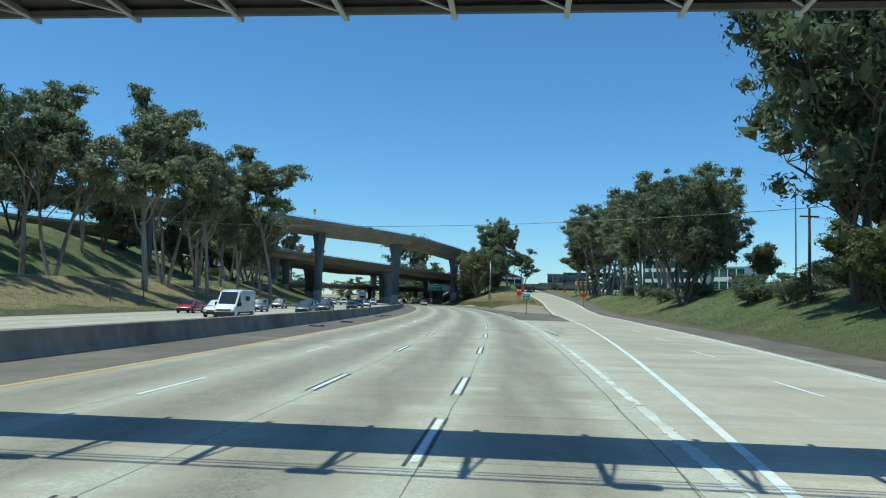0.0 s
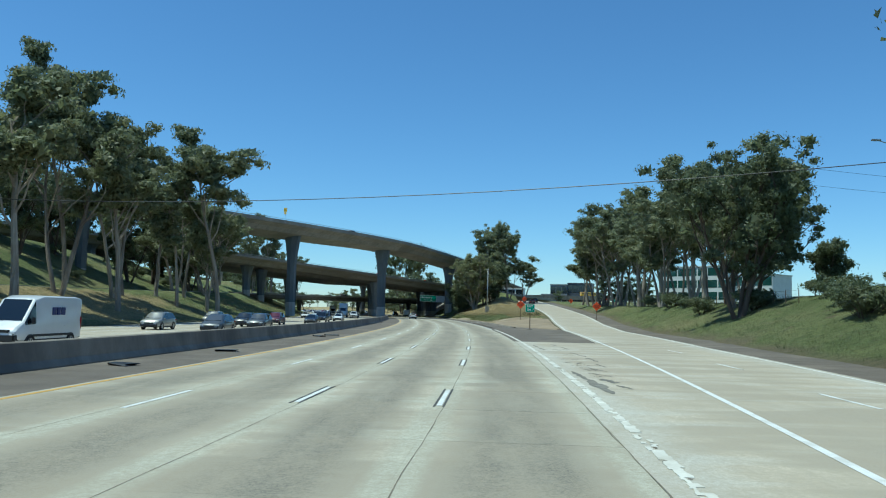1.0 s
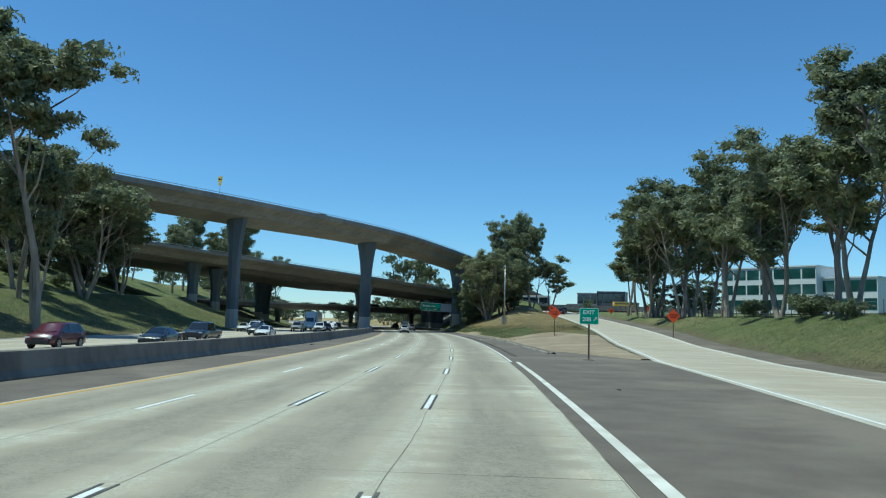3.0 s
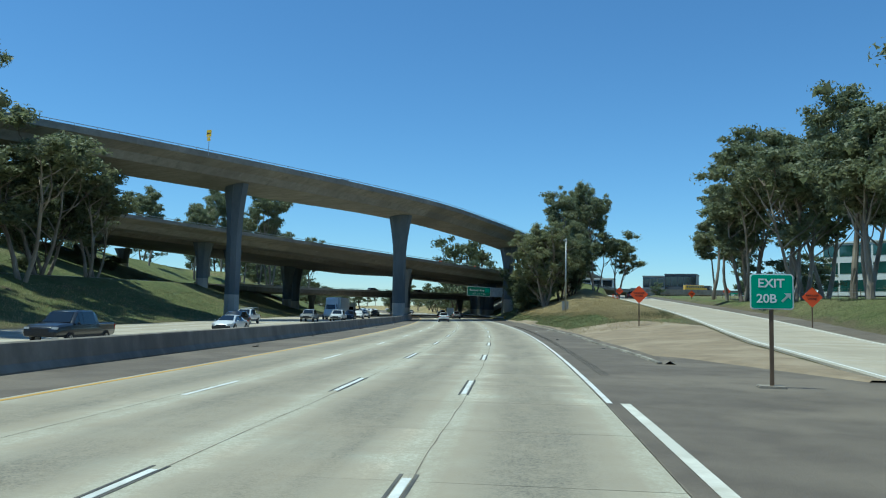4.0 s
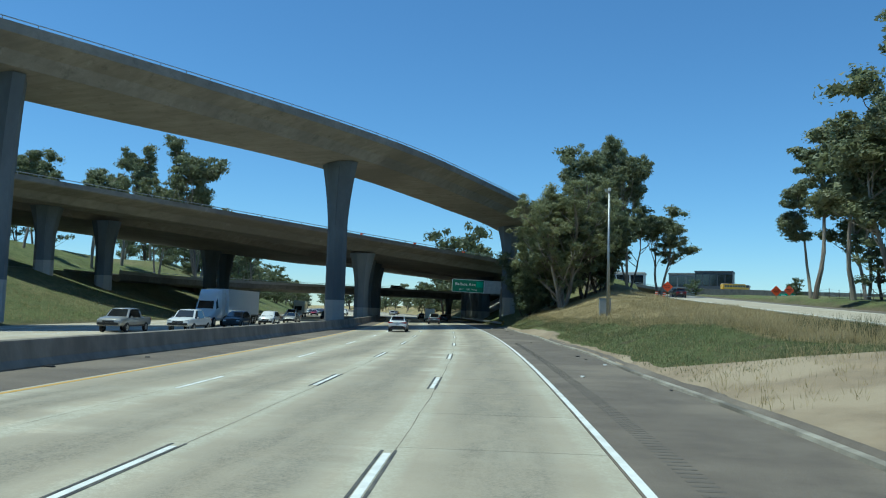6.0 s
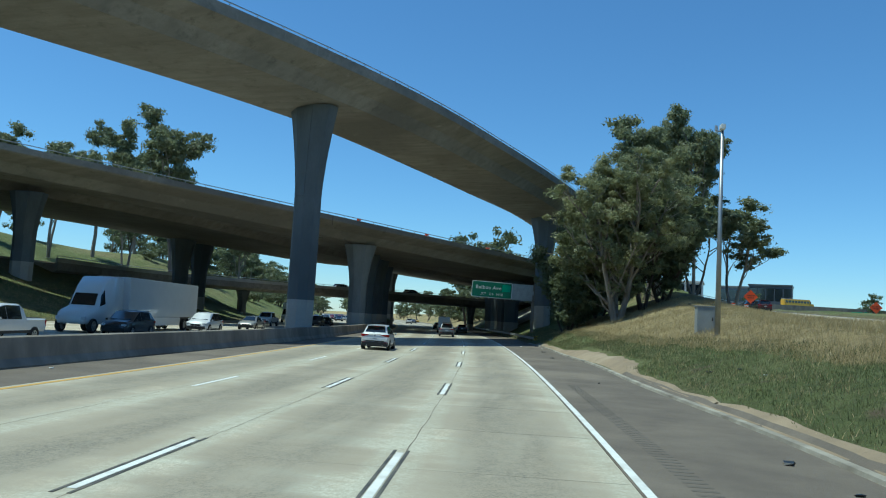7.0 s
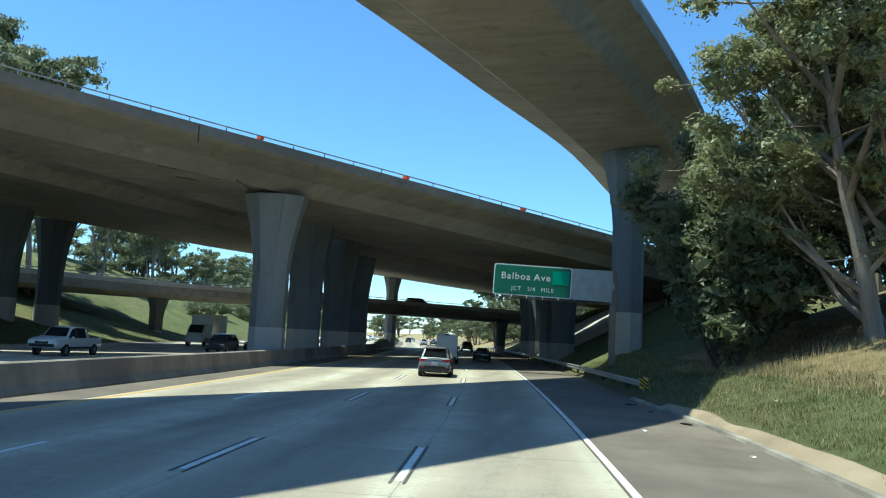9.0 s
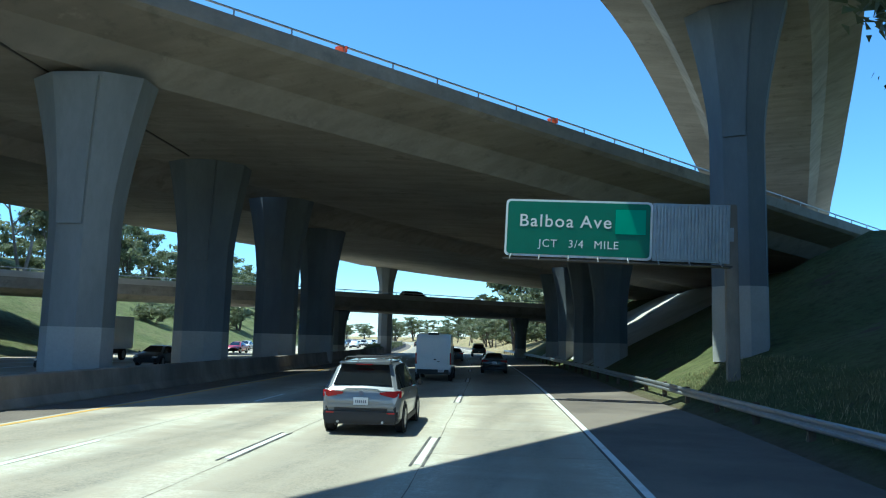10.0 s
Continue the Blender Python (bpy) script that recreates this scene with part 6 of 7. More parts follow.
    bars(pl, [(0.045 * k - 0.1125, -0.005, 0.026, 0.062) for k in range(6)], M_DARKBAR, -0.009)
    zf = st[-2][3]
    if shape != "van":
        part("grille", boxed(-0.46, 0.46, length - 0.16, length + 0.012, zf - 0.17, zf + 0.01, 0.03), M_TRIM, top)
        part("lower_intake", boxed(-0.62, 0.62, length - 0.12, length + 0.04, zl + 0.1, zl + 0.22, 0.02), M_BLACKPLAIN, top)
    if shape in ("suv", "crossover"):
        part("tailgate_strip", sweep([(-0.62, 0.03, 0.99), (-0.44, 0.02, 1.0), (-0.36, 0.012, 1.05), (0, 0.008, 1.06), (0.36, 0.012, 1.05), (0.44, 0.02, 1.0), (0.62, 0.03, 0.99)], [(-0.02, -0.02), (0.02, -0.02), (0.02, 0.02), (-0.02, 0.02)]), M_CHROME, top)
        part("lower_valance", boxed(-w + 0.1, w - 0.1, -0.03, 0.3, zl, zl + 0.2, 0.05), M_TRIM, top)
        part("emblem", rods(((0, -0.012, 0.955), (0, 0.06, 0.96), 0.05), n=12), M_DARKBAR, top)
        part("rear_spoiler", boxed(-0.62, 0.62, 0.32, 0.7, st[3][5] + 0.02, st[3][5] + 0.07, 0.02), paintm, top)
        part("wiper", rods(((-0.05, 0.16, 1.16), (-0.45, 0.2, 1.2), 0.012), n=5), M_TRIM, top)
        part("tailgate_recess", boxed(-0.62, 0.62, -0.02, 0.05, 0.56, 0.66, 0.01), M_TRIM, top)
        part("bumper_step", boxed(-0.8, 0.8, -0.06, 0.12, 0.63, 0.70, 0.025), paintm, top)
        part("third_brake_light", boxed(-0.2, 0.2, 0.31, 0.36, st[3][5] - 0.0, st[3][5] + 0.025), M_TAIL, top)
        for sg in (1, -1):
            part("bumper_corner", boxed(*sorted((sg * (w - 0.24), sg * (w - 0.035))), 0.0, 0.4, zl + 0.1, 0.74, 0.07), M_TRIM if rails else paintm, top)
            part("bumper_reflector", boxed(*sorted((sg * 0.62, sg * 0.8)), -0.056, 0.0, 0.50, 0.535), M_TAIL, top)
        for sg in (1, -1):
            part("exhaust", rods(((sg * 0.52, -0.06, 0.31), (sg * 0.52, 0.2, 0.31), 0.03), n=10), M_RIM, top)
    if shape == "pickup":
        part("bed", boxed(-0.78, 0.78, 0.12, 1.7, 1.13, 1.19), M_TRIM, top, "dark open load bed")
        part("tailgate", boxed(-0.8, 0.8, -0.02, 0.05, 0.66, 1.12, 0.02), paintm, top)
        if rack:
            part("headache_rack", rods(((-0.7, 1.7, 1.2), (-0.62, 1.72, 1.95), 0.04), ((0.7, 1.7, 1.2), (0.62, 1.72, 1.95), 0.04), ((-0.62, 1.72, 1.95), (0.62, 1.72, 1.95), 0.045), n=6), M_CHROME, top)
    if shape == "van":
        part("rear_door_panel", boxed(-0.84, -0.02, -0.035, 0.03, 1.35, 2.42, 0.02), paintm, top)
        part("rear_door_panel", boxed(0.02, 0.84, -0.035, 0.03, 1.35, 2.42, 0.02), paintm, top)
        part("rear_door_lower", boxed(-0.84, -0.02, -0.035, 0.03, 0.78, 1.28, 0.02), paintm, top)
        part("rear_door_lower", boxed(0.02, 0.84, -0.035, 0.03, 0.78, 1.28, 0.02), paintm, top)
        part("brake_lamp", boxed(-0.3, 0.3, -0.03, 0.1, 2.58, 2.7, 0.02), M_TRIM, top)
        part("emblem", boxed(0.2, 0.4, -0.06, 0.0, 1.06, 1.16, 0.03), M_TRIM, top)
        part("door_grip", boxed(0.04, 0.16, -0.06, 0.0, 1.2, 1.27, 0.01), M_TRIM, top)
        part("side_moulding", boxed(-1.03, 1.03, 0.9, 4.6, 0.62, 0.74, 0.01), M_TRIM, top)
    return top


def fwd(s, d, turn=0.0):
    return stand(s, d, 0.0, turn)


def back(s, d, length):
    return stand(s + length, d, 0.0, 180)


vehicle("suv", P_SILVER, fwd(300.0, -1.8), "silver-grey SUV with roof rails and black lower trim", rails=True, scale=1.04, group="cars ahead")
vehicle("van", P_WHITE, fwd(324.4, -1.9), "tall white panel van with black rear bumper", "van", group="cars ahead")
vehicle("sedan", P_BLACK, fwd(337.0, 1.75), "black saloon car with red tail lights", group="cars ahead")
vehicle("pickup", P_BLACK, fwd(393, 2.0), "black pickup truck with a chrome bed rack", "pickup truck", rack=True, group="cars ahead")
vehicle("sedan", P_BLUE, fwd(366.5, -1.6), "dark blue saloon car in the next lane", group="cars ahead")
vehicle("sedan", P_YELLOW, fwd(520, 1.6), "yellow taxi far down the freeway", group="cars ahead")
vehicle("crossover", P_WHITE, fwd(249.9, -5.9), "white crossover SUV with dark lower trim and red lamps", group="cars ahead")
# opposite traffic
OPPOSITE = (("van", P_WHITE, 64.0, -22.6, "white delivery van with a navy logo on its side", "van"), ("suv", P_WHITE, 71.5, -26.3, "white SUV with dark grille", "car"), ("sedan", P_RED, 83.5, -33.6, "small bright red car on the opposite carriageway", "car"),
            ("suv", P_TAN, 128.6, -33.6, "light grey-tan SUV on the opposite carriageway", "car"), ("crossover", P_GREY, 93.5, -22.4, "dark green-grey estate SUV on the opposite carriageway", "car"), ("sedan", P_BLACK, 141.4, -22.5, "black saloon car on the opposite carriageway", "car"),
            ("suv", P_TAN, 99.0, -29.9, "light tan-grey boxy SUV on the opposite carriageway", "car"), ("suv", P_BLACK, 116.5, -26.2, "black SUV on the opposite carriageway", "car"), ("suv", P_GREY, 108.5, -22.5, "dark grey SUV on the opposite carriageway", "car"), ("suv", P_MAROON, 132.9, -26.2, "dark red SUV on the opposite carriageway", "car"),
            ("pickup", P_BLACK, 151.0, -22.5, "black pickup truck on the opposite carriageway", "pickup truck"), ("sedan", P_WHITE, 177.0, -22.5, "white saloon car on the opposite carriageway", "car"), ("sedan", P_WHITE, 215.6, -33.6, "white saloon car by the verge", "car"), ("pickup", P_WHITE, 206.0, -29.9, "white pickup truck with ladder rack", "pickup truck"),
            ("suv", P_BLACK, 190.0, -26.2, "black SUV on the opposite carriageway", "car"), ("pickup", P_TAN, 227.6, -26.2, "tan-grey pickup truck on the opposite carriageway", "pickup truck"), ("pickup", P_WHITE, 232.0, -22.5, "white crew-cab pickup truck with chrome grille", "pickup truck"),
            ("sedan", P_TAN, 277.8, -22.5, "silver saloon car on the opposite carriageway", "car"), ("suv", P_WHITE, 262.5, -22.5, "white SUV under the overpass", "car"), ("sedan", P_GREY, 284.0, -29.9, "grey hatchback in the shade", "car"), ("pickup", P_WHITE, 300.5, -26.2, "white pickup truck on the opposite carriageway", "pickup truck"),
            ("sedan", P_RED, 379.0, -29.9, "red saloon car on the opposite carriageway", "car"), ("sedan", P_GREY, 334.0, -22.5, "dark grey saloon car in the shade", "car"), ("suv", P_GREY, 321.9, -22.5, "grey SUV in the overpass shade", "car"), ("suv", P_BLACK, 247.3, -22.5, "black SUV on the opposite carriageway", "car"))
for k, (shape, pm_, s, d, lab, cat) in enumerate(OPPOSITE):
    L = SHAPES[shape][-1][0]
    v = vehicle(shape, pm_, back(s, d, L), lab, cat, group="opposite traffic")
    if k == 0:
        for x, w in ((1.7, 0.34), (2.15, 0.3), (2.55, 0.34)):
            part("logo_bar", boxed(-1.0, -0.955, x, x + w, 1.7, 2.1), M_LOGO, v, "navy logo shape")
    if "ladder" in lab:
        part("ladder_rack", rods(((-0.7, 0.3, 1.1), (-0.7, 0.3, 2.0), 0.03), ((0.7, 0.3, 1.1), (0.7, 0.3, 2.0), 0.03), ((-0.7, 0.3, 2.0), (0.7, 0.3, 2.0), 0.03), ((-0.7, 0.3, 2.0), (-0.7, 3.4, 2.05), 0.03), ((0.7, 0.3, 2.0), (0.7, 3.4, 2.05), 0.03), n=6), M_STEEL, v)
FAR = (("suv", P_WHITE), ("sedan", P_GREY), ("suv", P_BLACK), ("sedan", P_TAN), ("pickup", P_WHITE), ("sedan", P_WHITE), ("suv", P_MAROON), ("sedan", P_BLUE))
for k in range(26):
    shape, pm_ = FAR[(k * 5) % 8]
    s = 395 + 13 * (k // 2) + rnd.uniform(0, 6)
    vehicle(shape, pm_, back(s, (-22.5, -26.2, -29.9, -33.6)[(k * 3) % 4], SHAPES[shape][-1][0]), "distant car on the crowded opposite carriageway", "car", group="distant traffic")
for k, (shape, pm_) in enumerate(FAR[:5]):
    vehicle(shape, pm_, fwd(450 + 34 * k, (-5.4, -1.9, -8.9, 1.7, -5.4)[k]), "distant car heading down the freeway", "car", group="distant traffic")
# cars on the connector and ramps
for (a, b), shape, pm_, lab in (((-44, 370), "suv", P_WHITE, "white SUV crossing the connector bridge"), ((-30, 383.5), "suv", P_BLACK, "black SUV crossing the connector bridge"), ((-5, 406), "sedan", P_WHITE, "white saloon car crossing the connector bridge")):
    vehicle(shape, pm_, pose(a, b, 7.28, 0, 0, -46), lab, "car", group="cars on the connector")
for s, d, pm_, lab in ((306, 3.0, P_MAROON, "dark red SUV climbing the exit ramp"), (326, 6.0, P_GREY, "dark grey SUV on the exit ramp")):
    m = stand(s, ramp_left(s) + d, ramp_z(s) + 0.02, -8)
    vehicle("suv", pm_, m, lab, "car", group="cars on the ramp")
kk = min(range(len(UP)), key=lambda i: (UP[i].x + 27) ** 2 + (UP[i].y - 246) ** 2)
dirn = UP[kk + 1] - UP[kk - 1]
place = UP[kk] + side_of(UP, kk) * 3.2
vehicle("suv", P_TAN, pose(place.x, place.y, place.z + 1.8 + 3.2 * BANK, 0, 0, math.degrees(math.atan2(-dirn.x, dirn.y)) + 180), "light grey SUV crossing the high connector", "car", group="cars on the connector")
bus = tagged(empty("school_bus", pose(78, 454.0, 11.9, 0, 0, -77)), "yellow school bus on the overpass road", "bus")
part("body", boxed(-1.15, 1.15, 0, 8.6, 0.5, 2.9, 0.14), P_YELLOW, bus)
part("hood", boxed(-0.95, 0.95, 8.6, 10.0, 0.5, 1.7, 0.14), P_YELLOW, bus)
part("roof", boxed(-1.0, 1.0, 0.1, 8.5, 2.88, 2.98, 0.04), P_WHITE, bus)
for sg in (1, -1):
    for k in range(8):
        part("side_window", boxed(*sorted((sg * 1.13, sg * 1.165)), 0.5 + k, 1.3 + k, 1.75, 2.45), M_CARGLASS, bus)
    for y in (1.8, 8.8):
        add_wheel(bus, sg * 1.0, y, 0.5, BIGWHEEL)

# articulated lorry
tr = tagged(empty("semi_truck", back(249.0, -26.2, 20.5)), "white articulated lorry with a long box trailer", "truck")
part("trailer_box", boxed(-1.28, 1.28, 0, 14.6, 1.15, 4.05, 0.05), P_WHITE, tr)
part("trailer_frame", boxed(-0.6, 0.6, 0.2, 14.0, 0.85, 1.13), M_TRIM, tr)
part("side_skirt", boxed(-1.25, -1.2, 4.0, 11.0, 0.45, 1.12), P_WHITE, tr)
part("side_skirt", boxed(1.2, 1.25, 4.0, 11.0, 0.45, 1.12), P_WHITE, tr)
CAB = [(15.4, 1.2, 0.6, 1.9, 1.1, 3.95), (17.2, 1.22, 0.6, 1.9, 1.05, 3.9), (18.0, 1.22, 0.6, 1.85, 0.95, 3.3), (18.5, 1.2, 0.6, 1.75, 0.9, 2.7), (18.95, 1.15, 0.6, 1.6, 0.95, 1.85), (20.2, 1.05, 0.6, 1.3, 0.85, 1.55), (20.5, 0.9, 0.65, 1.0, 0.75, 1.1)]
cabv = part("cab", loft(CAB), P_WHITE, tr)
cabv.data.polygons.foreach_set("use_smooth", [True] * len(cabv.data.polygons))
cs = [section(s) for s in CAB]
pane("windshield", ((-cs[4][6][0], *cs[4][6][1:]), (-cs[3][6][0], *cs[3][6][1:]), cs[3][6], cs[4][6]), M_CARGLASS, tr, 0.05, 0.04)
for sg in (1, -1):
    c = [cs[2][4], cs[4][4], cs[3][5], cs[2][5]]
    c = c if sg > 0 else [(-x, y, z) for x, y, z in c][::-1]
    pane("side_window", c, M_CARGLASS, tr, 0.3, 0.03)
    part("headlight", boxed(*sorted((sg * 0.7, sg * 1.0)), 20.2, 20.52, 0.85, 1.1, 0.03), M_LENS, tr)
    for y in (1.4, 2.7, 14.9, 16.1, 19.6):
        add_wheel(tr, sg * 1.08, y, 0.5, BIGWHEEL)
# box truck in the overpass shade
bt = tagged(empty("box_truck", back(338.0, -29.9, 8.0)), "white box truck under the overpass", "truck")
part("cargo_box", boxed(-1.2, 1.2, 0, 5.6, 0.95, 3.6, 0.04), P_WHITE, bt)
part("frame", boxed(-0.5, 0.5, 0.1, 7.6, 0.6, 0.94), M_TRIM, bt)
CB2 = [(5.75, 1.02, 0.5, 1.55, 0.95, 2.45), (7.0, 1.02, 0.5, 1.5, 0.9, 2.4), (7.75, 1.0, 0.5, 1.35, 0.9, 1.5), (8.0, 0.92, 0.5, 1.1, 0.85, 1.2)]
part("cab", loft(CB2), P_WHITE, bt)
cs = [section(s) for s in CB2]
pane("windshield", ((-cs[2][6][0], *cs[2][6][1:]), (-cs[1][6][0], *cs[1][6][1:]), cs[1][6], cs[2][6]), M_CARGLASS, bt, 0.06, 0.04)
for sg in (1, -1):
    part("headlight", boxed(*sorted((sg * 0.6, sg * 0.9)), 7.8, 8.03, 0.8, 1.0, 0.03), M_LENS, bt)
    for y in (1.4, 6.9):
        add_wheel(bt, sg * 0.95, y, 0.5, BIGWHEEL)


# ---- grass and litter ----
M_SCRUB = mottled("scrub_leaves", (0.075, 0.092, 0.038), (0.12, 0.125, 0.055), 0.6, 8, 0.8)

def tufts(name, region, count, h0, h1, mat, label, seed, blades=5, spread=0.22, wide=0.011):
    """Many grass blades over a stretch of ground, as one object."""
    g = random.Random(seed)
    vs, fs = [], []
    for _ in range(count):
        s, d = region(g)
        p = at(s, d)
        z = rough_z(s, d, p.x, p.y) - 0.03
        for _b in range(blades):
            a = g.random() * 6.2832
            ox, oy = p.x + g.gauss(0, spread), p.y + g.gauss(0, spread)
            h = g.uniform(h0, h1)
            lx, ly = g.gauss(0, 0.35) * h, g.gauss(0, 0.35) * h
            wx, wy = math.cos(a) * wide, math.sin(a) * wide
            i = len(vs)
            vs += [(ox - wx, oy - wy, z), (ox + wx, oy + wy, z), (ox + lx, oy + ly, z + h)]
            fs.append((i, i + 1, i + 2))
    tagged(part(name, (vs, [], fs), mat), label, "grass", kind="stuff")


def island(lo, hi, s0=188, s1=330):
    def pick(g):
        s = s0 + (s1 - s0) * g.random()
        top = ramp_left(s) - 1.5
        return s, 8.6 + (top - 8.6) * (lo + (hi - lo) * g.random() ** 1.2)
    return pick


def lower_slope(g):
    s = g.uniform(197, 318)
    edge = 10.4 if 240 < s < 264 else 9.3
    return s, edge + (gold_line(s) + 1.5 - edge) * g.random()


def upper_slope(g):
    s = g.uniform(201, 298)
    a = gold_line(s)
    return s, a + (ramp_left(s) - 1.5 - a) * g.random() ** 1.6


def sand_rim(g):
    s = g.uniform(190, 201)
    return s, 9 + (ramp_left(s) - 11) * g.random()


tufts("green_grass", lower_slope, 17000, 0.05, 0.15, M_GRASS, "green weeds and grass on the island slope", 3, 6, 0.3, 0.013)
tufts("dry_grass", upper_slope, 13000, 0.15, 0.42, M_DRYGRASS, "tall golden dry grass on the island slope", 4, 6, 0.3)
tufts("mixed_dry_grass", lower_slope, 2600, 0.08, 0.28, M_DRYGRASS, "scattered dry stalks among the green weeds", 23, 6, 0.35)
tufts("dry_weeds", sand_rim, 420, 0.15, 0.45, M_DRYGRASS, "dry weeds along the sandy island edge", 9, 6, 0.12)
tufts("island_scrub", lower_slope, 1100, 0.08, 0.22, M_SCRUB, "dark low weeds on the island slope", 19, 7, 0.35)


def sign_weeds(g):
    s = g.uniform(200, 214)
    return s, ramp_left(s) - 2.2 - 4.5 * g.random() ** 1.5


tufts("tall_weeds", sign_weeds, 130, 0.5, 1.15, M_SCRUB, "tall dark weed stalks beside the ramp", 29, 5, 0.15)


def bank(g):
    s = g.uniform(15, 235)
    return s, ramp_right(s) + 5.4 + 12 * g.random()


tufts("bank_grass", bank, 12000, 0.07, 0.2, M_GRASS, "green grass on the bank beside the ramp", 5, 5, 0.3, 0.016)


tufts("bank_scrub", bank, 1300, 0.2, 0.45, M_SCRUB, "dark scrubby weeds on the bank beside the ramp", 15, 6, 0.5)


def verge(g):
    s = g.uniform(40, 300)
    return s, -39.5 - 13 * g.random()


tufts("verge_grass", verge, 9000, 0.1, 0.35, M_GRASS, "mixed grass on the left verge", 6)
tufts("verge_dry_grass", verge, 7000, 0.15, 0.5, M_DRYGRASS, "dry grass on the left verge", 8)


def litter_piece(s, d, size, mat, label, turn=0.0, z=None):
    bm = boxed(-size, size, -size * 0.5, size * 0.5, 0, 0.02 + size * 0.12)
    for v in bm.verts:
        v.co += Vector((rnd.uniform(-0.3, 0.3), rnd.uniform(-0.3, 0.3), 0)) * size
    p = at(s, d)
    ob = tagged(part("litter", bm, mat), label, "litter", "roadside litter")
    ob.matrix_basis = pose(p.x, p.y, (rough_z(s, d, p.x, p.y) if z is None else z) + 0.005, 0, 0, turn)


for k in range(40):
    s = rnd.uniform(100, 290)
    d = rnd.choice((rnd.uniform(5.2, 8.0), rnd.uniform(8.4, 11.5), rnd.uniform(-14.0, -12.5))) if s > 150 else rnd.uniform(6.5, 10)
    if k % 3 == 0:
        litter_piece(s, d, rnd.uniform(0.05, 0.14), M_SIGNWHITE, "pale scrap of litter on the shoulder", rnd.uniform(0, 180), 0 if d < 8.2 else None)
    else:
        litter_piece(s, d, rnd.uniform(0.06, 0.22), M_BLACKPLAIN, "dark tyre scrap on the shoulder", rnd.uniform(0, 180), 0 if d < 8.2 else None)
# traffic drums standing beside the ramp
for k, s in enumerate((300, 306)):
    d = ramp_left(s) - 1.0 - 0.5 * (k % 2)
    p = at(s, d)
    drum = tagged(empty("traffic_drum", pose(p.x, p.y, rough_z(s, d, p.x, p.y))), "orange traffic drum with white reflective bands", "traffic drum", "traffic drums")
    part("base", rods(((0, 0, 0), (0, 0, 0.08), 0.36), n=14), M_BLACKPLAIN, drum)
    part("barrel", rods(((0, 0, 0.08), (0, 0, 0.98), 0.25), n=14), M_ORANGE, drum)
    for z in (0.38, 0.7):
        part("band", rods(((0, 0, z), (0, 0, z + 0.14), 0.258), n=14), M_SIGNWHITE, drum)
# crushed tyre remains on the inner shoulder
for s, d in ((68, -12.6), (93, -12.8), (96, -12.2), (57, -12.9)):
    litter_piece(s, d, 0.55, M_BLACKPLAIN, "flattened black tyre tread on the inner shoulder", rnd.uniform(0, 180), 0)

M_KERB = mottled("worn_kerb_concrete", (0.42, 0.385, 0.31), (0.17, 0.145, 0.115), 0.6, 20, third=(0.11, 0.095, 0.075), bumps=0.4)
# dirt lip and kerb along the shoulder's outer edge
def drape(name, s0, s1, left, right, lift, mat, label, step=1.5, cols=14, category="dirt"):
    """Loose material lying over the ground between two ragged lines, thin at its rim."""
    ss = np.arange(s0, s1, step)
    v, f = [], []
    for s in ss:
        l, r = left(s), right(s)
        for k in range(cols + 1):
            d = l + (r - l) * k / cols
            p = at(s, d)
            e = min(k, cols - k, 2) / 2
            v.append((p.x, p.y, max(rough_z(s, d, p.x, p.y), -0.02 if d < 12 or s < 165 else -9) + lift * e - 0.03 + 0.008 * noise.noise(Vector((p.x, p.y, 7)) * 0.9)))
    n = cols + 1
    f = [(i * n + k, i * n + k + 1, i * n + n + k + 1, i * n + n + k) for i in range(len(ss) - 1) for k in range(cols)]
    tagged(part(name, (v, [], f), mat, smooth=True), label, category, kind="structure")


def ragged(s):
    return 0.6 * noise.noise(Vector((s * 0.3, 5, 0))) + 0.35 * noise.noise(Vector((s * 1.1, 9, 0)))


drape("sand_strip", 143, 226, lambda s: max(8.3 + 0.15 * math.sin(s * 0.21), lerp(s, (143, 14.2), (158, 9.3), (166, 8.3)) + 0.3 * ragged(s)), lambda s: max(8.7, min(ramp_left(s) - 0.25, lerp(s, (98, 8.9), (110, 10.5), (140, 14.9), (187, 23.0), (194, 20), (199, 13), (203, 9.3), (226, 9.0))) + ragged(s) * smooth(180, 200, s)), 0.12, M_DIRT, "sandy dirt island between shoulder and ramp")
drape("dirt_edge", 224, 287, lambda s: 8.3 + 0.15 * math.sin(s * 0.21), lambda s: lerp(s, (224, 9.0), (238, 9.1), (244, 10.2), (260, 9.9), (266, 9.1), (300, 9.0)) + ragged(s) * 0.5, 0.17, M_DIRT, "pale dirt edge beside the shoulder", 1.0, 6)
drape("slope_paving", 350, 394, lambda s: 10.3, lambda s: 30.0, 0.1, M_PALE, "pale concrete slope paving under the overpass", 1.5, 16, "paving")
drape("broken_asphalt_lip", 150, 240, lambda s: 8.25 + 0.15 * math.sin(s * 0.21), lambda s: 8.95 + ragged(s) * 0.5, 0.2, M_ASPHALT, "broken asphalt lip beyond the kerb", 1.0, 4)
tagged(part("shoulder_kerb", sweep([at(s, 8.12 + 0.15 * math.sin(s * 0.21), -0.05) for s in np.arange(150, 292, 2.0)], [(-0.14, 0), (-0.1, 0.13), (0.1, 0.14), (0.16, 0)]), M_KERB), "low worn concrete kerb at the shoulder's edge", "kerb", kind="structure")

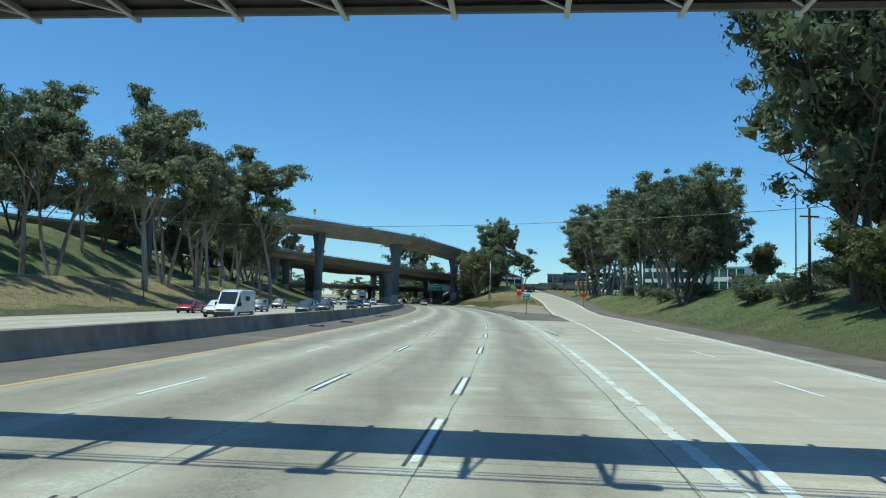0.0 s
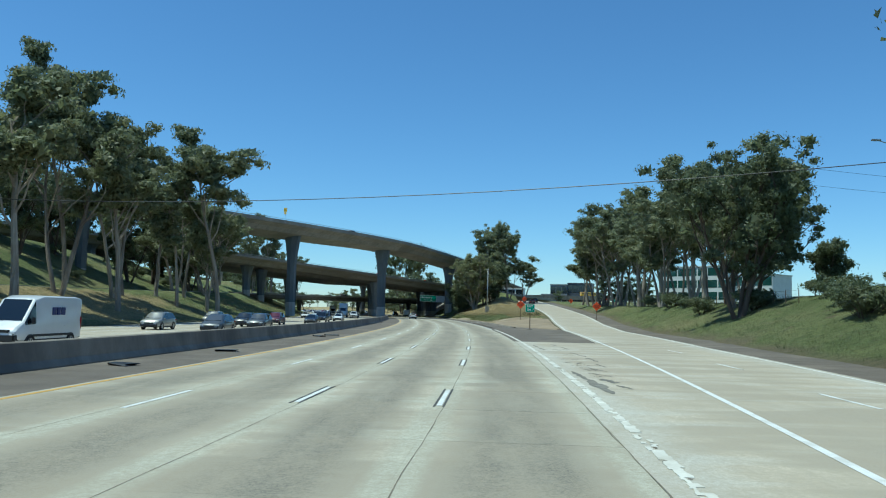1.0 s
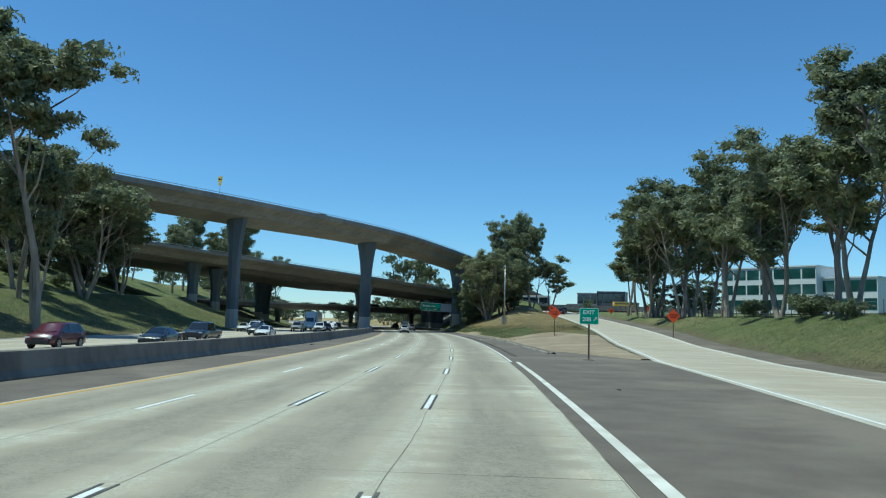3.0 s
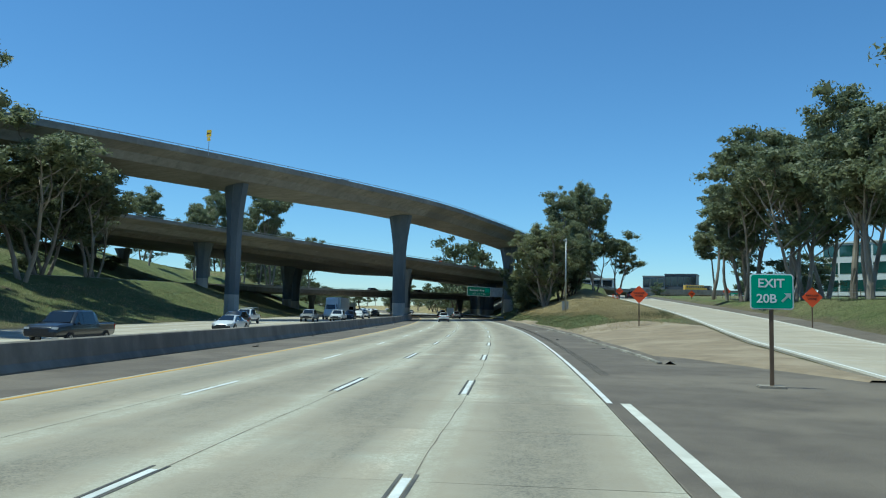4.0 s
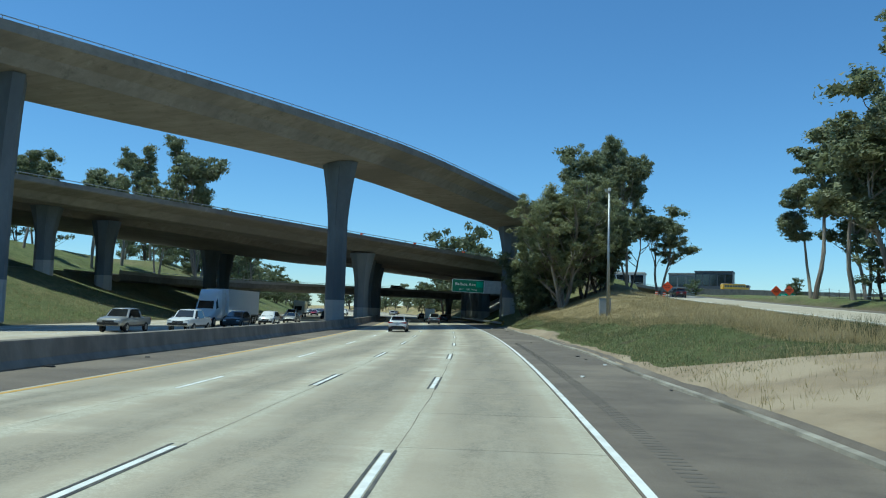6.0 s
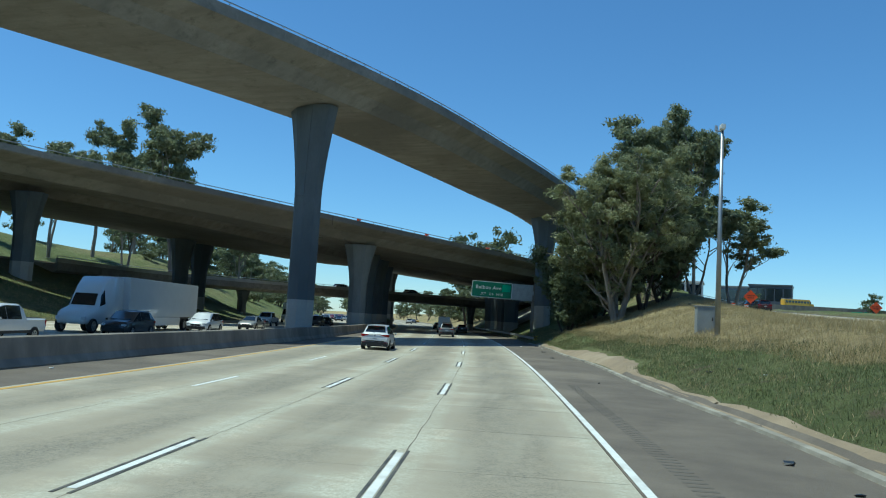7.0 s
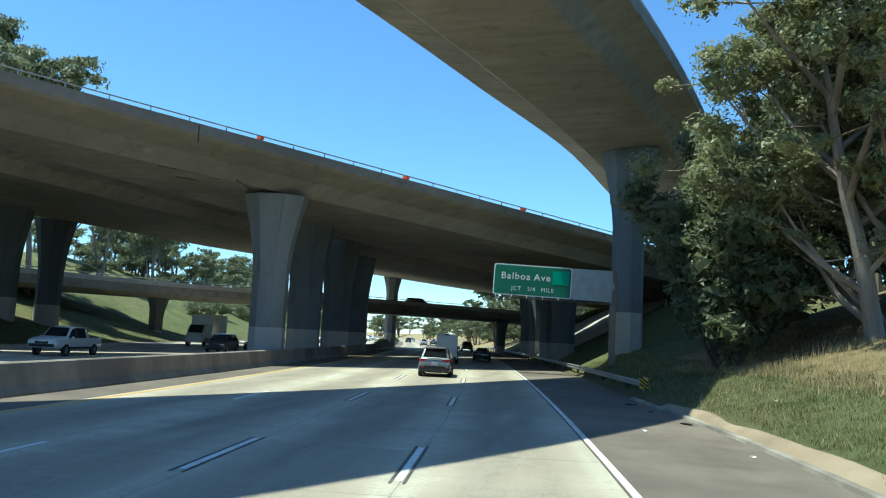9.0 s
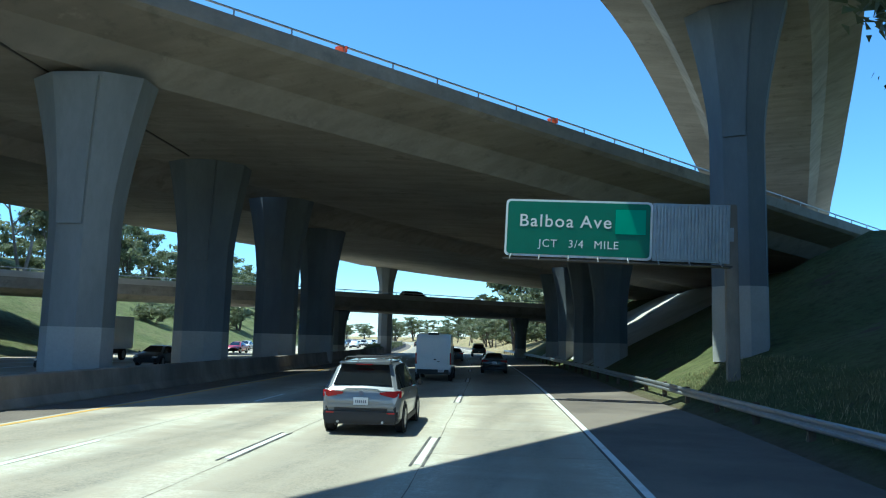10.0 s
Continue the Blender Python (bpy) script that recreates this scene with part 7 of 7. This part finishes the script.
# rumble grooves on the right shoulder
rm_me = bpy.data.meshes.new("rumble_groove")
b2 = boxed(-0.2, 0.2, -0.06, 0.06, 0.0, 0.004)
b2.to_mesh(rm_me)
b2.free()
rm_me.materials.append(mottled("rumble_groove_asphalt", (0.115, 0.098, 0.08), (0.14, 0.12, 0.098), 3, 40))
rum = tagged(empty("rumble_strip"), "rumble grooves milled in the shoulder", "road marking", kind="structure")
for k in range(290):
    o = new("groove", rm_me)
    o.parent, o.matrix_basis = rum, stand(143 + 0.3 * k, 4.78, -0.006)

# tar seams and cracks in the lanes
def crack(s0, s1, d, wob, wdt, seed):
    g = random.Random(seed)
    pts, x = [], 0.0
    for s in np.arange(s0, s1, 0.8):
        x = x * 0.85 + g.uniform(-wob, wob)
        pts.append((s, d + x))
    vs, fs = [], []
    for i, (s, dd) in enumerate(pts):
        w = wdt * g.uniform(0.4, 1.2)
        vs += [at(s, dd - w, 0.004), at(s, dd + w, 0.004)]
        if i:
            fs.append((2 * i - 2, 2 * i - 1, 2 * i + 1, 2 * i))
    tagged(part("tar_crack", (vs, [], fs), M_JOINT), "dark cracked joint along the lane line", "crack", kind="structure")


crack(5, 330, 0.10, 0.022, 0.010, 1)
crack(5, 330, -3.47, 0.015, 0.008, 2)
crack(5, 330, -7.2, 0.015, 0.007, 3)
crack(5, 140, 3.72, 0.02, 0.014, 4)
M_TAR = mottled("tar_patch", (0.17, 0.155, 0.13), (0.27, 0.245, 0.20), 2, 20)


def streak(k, s0, d0, s1, d1, wide):
    """A ragged dark scrape between two points of the exit lane."""
    g = random.Random(100 + k)
    n = 11
    a, b = [], []
    for i in range(n):
        u = i / (n - 1)
        w = wide * math.sin(math.pi * min(max(u, 0.04), 0.96)) ** 0.5
        s, d = s0 + (s1 - s0) * u, d0 + (d1 - d0) * u
        a.append(at(s + g.gauss(0, 0.08), d - w * g.uniform(0.25, 1.1), 0.003 + 0.0001 * k))
        b.append(at(s + g.gauss(0, 0.08), d + w * g.uniform(0.25, 1.1), 0.003 + 0.0001 * k))
    vs = a + b
    fs = [(i, n + i, n + i + 1, i + 1) for i in range(n - 1)]
    tagged(part("tar_patch", (vs, [], fs), M_TAR), "dark scraped streak in the exit lane concrete", "road patch", "road patches")


STREAKS = ((88, 6.3, 84.5, 6.45, 0.09), (84, 6.5, 79.8, 6.7, 0.12), (75.8, 6.3, 73.5, 6.5, 0.12), (73.2, 6.45, 71.6, 6.7, 0.1), (70.3, 6.5, 69.0, 6.7, 0.14), (68.6, 6.6, 67.2, 6.7, 0.1), (65.5, 6.3, 63.2, 6.5, 0.1),
           (85.8, 4.75, 82.5, 4.85, 0.12), (81.5, 4.8, 78.5, 4.95, 0.14), (60.2, 4.62, 56.5, 4.72, 0.16), (57.2, 4.75, 51.5, 4.95, 0.26), (56.9, 5.35, 55.2, 5.6, 0.34), (54.4, 5.5, 53.2, 5.8, 0.16), (62.5, 5.6, 60.5, 6.1, 0.08), (59.5, 5.2, 58.0, 5.9, 0.07))
# scrapes beside the exit line and a broken chain across the lane
for k, (s0, d0, s1, d1, w) in enumerate(STREAKS):
    streak(k, s0, d0, s1, d1, w)
for k in range(34):
    g = random.Random(400 + k)
    s = g.uniform(57, 84)
    d = 5.1 + 0.03 * (s - 57) + g.gauss(0, 0.35)
    streak(20 + k, s, d, s + g.uniform(0.1, 0.7), d + g.uniform(0.15, 0.6), g.uniform(0.02, 0.07))

# ---- concrete slabs of the four lanes ----
for l, r in LANES:
    w = r - l - 0.001
    n = 14
    bm = bmesh.new()
    box(bm, -w / 2, w / 2, 0, 4.548, -0.06, 0)
    me = bpy.data.meshes.new("slab")
    bm.to_mesh(me)
    bm.free()
    me.materials.append(M_SLAB)
    lay = me.uv_layers.new(name="UVMap")
    lay.data.foreach_set("uv", [c for lp in me.loops for c in (me.vertices[lp.vertex_index].co.x / w + 0.5, me.vertices[lp.vertex_index].co.y * 0.1)])
    for k in range(75):
        s = -8 + 4.56 * k
        o = new("slab", me)
        o.parent, o.matrix_basis = road, stand(s + 2.27, (l + r) / 2, 0.0005 * rnd.uniform(-1, 1)) @ Matrix.Translation((0, -2.27, 0))
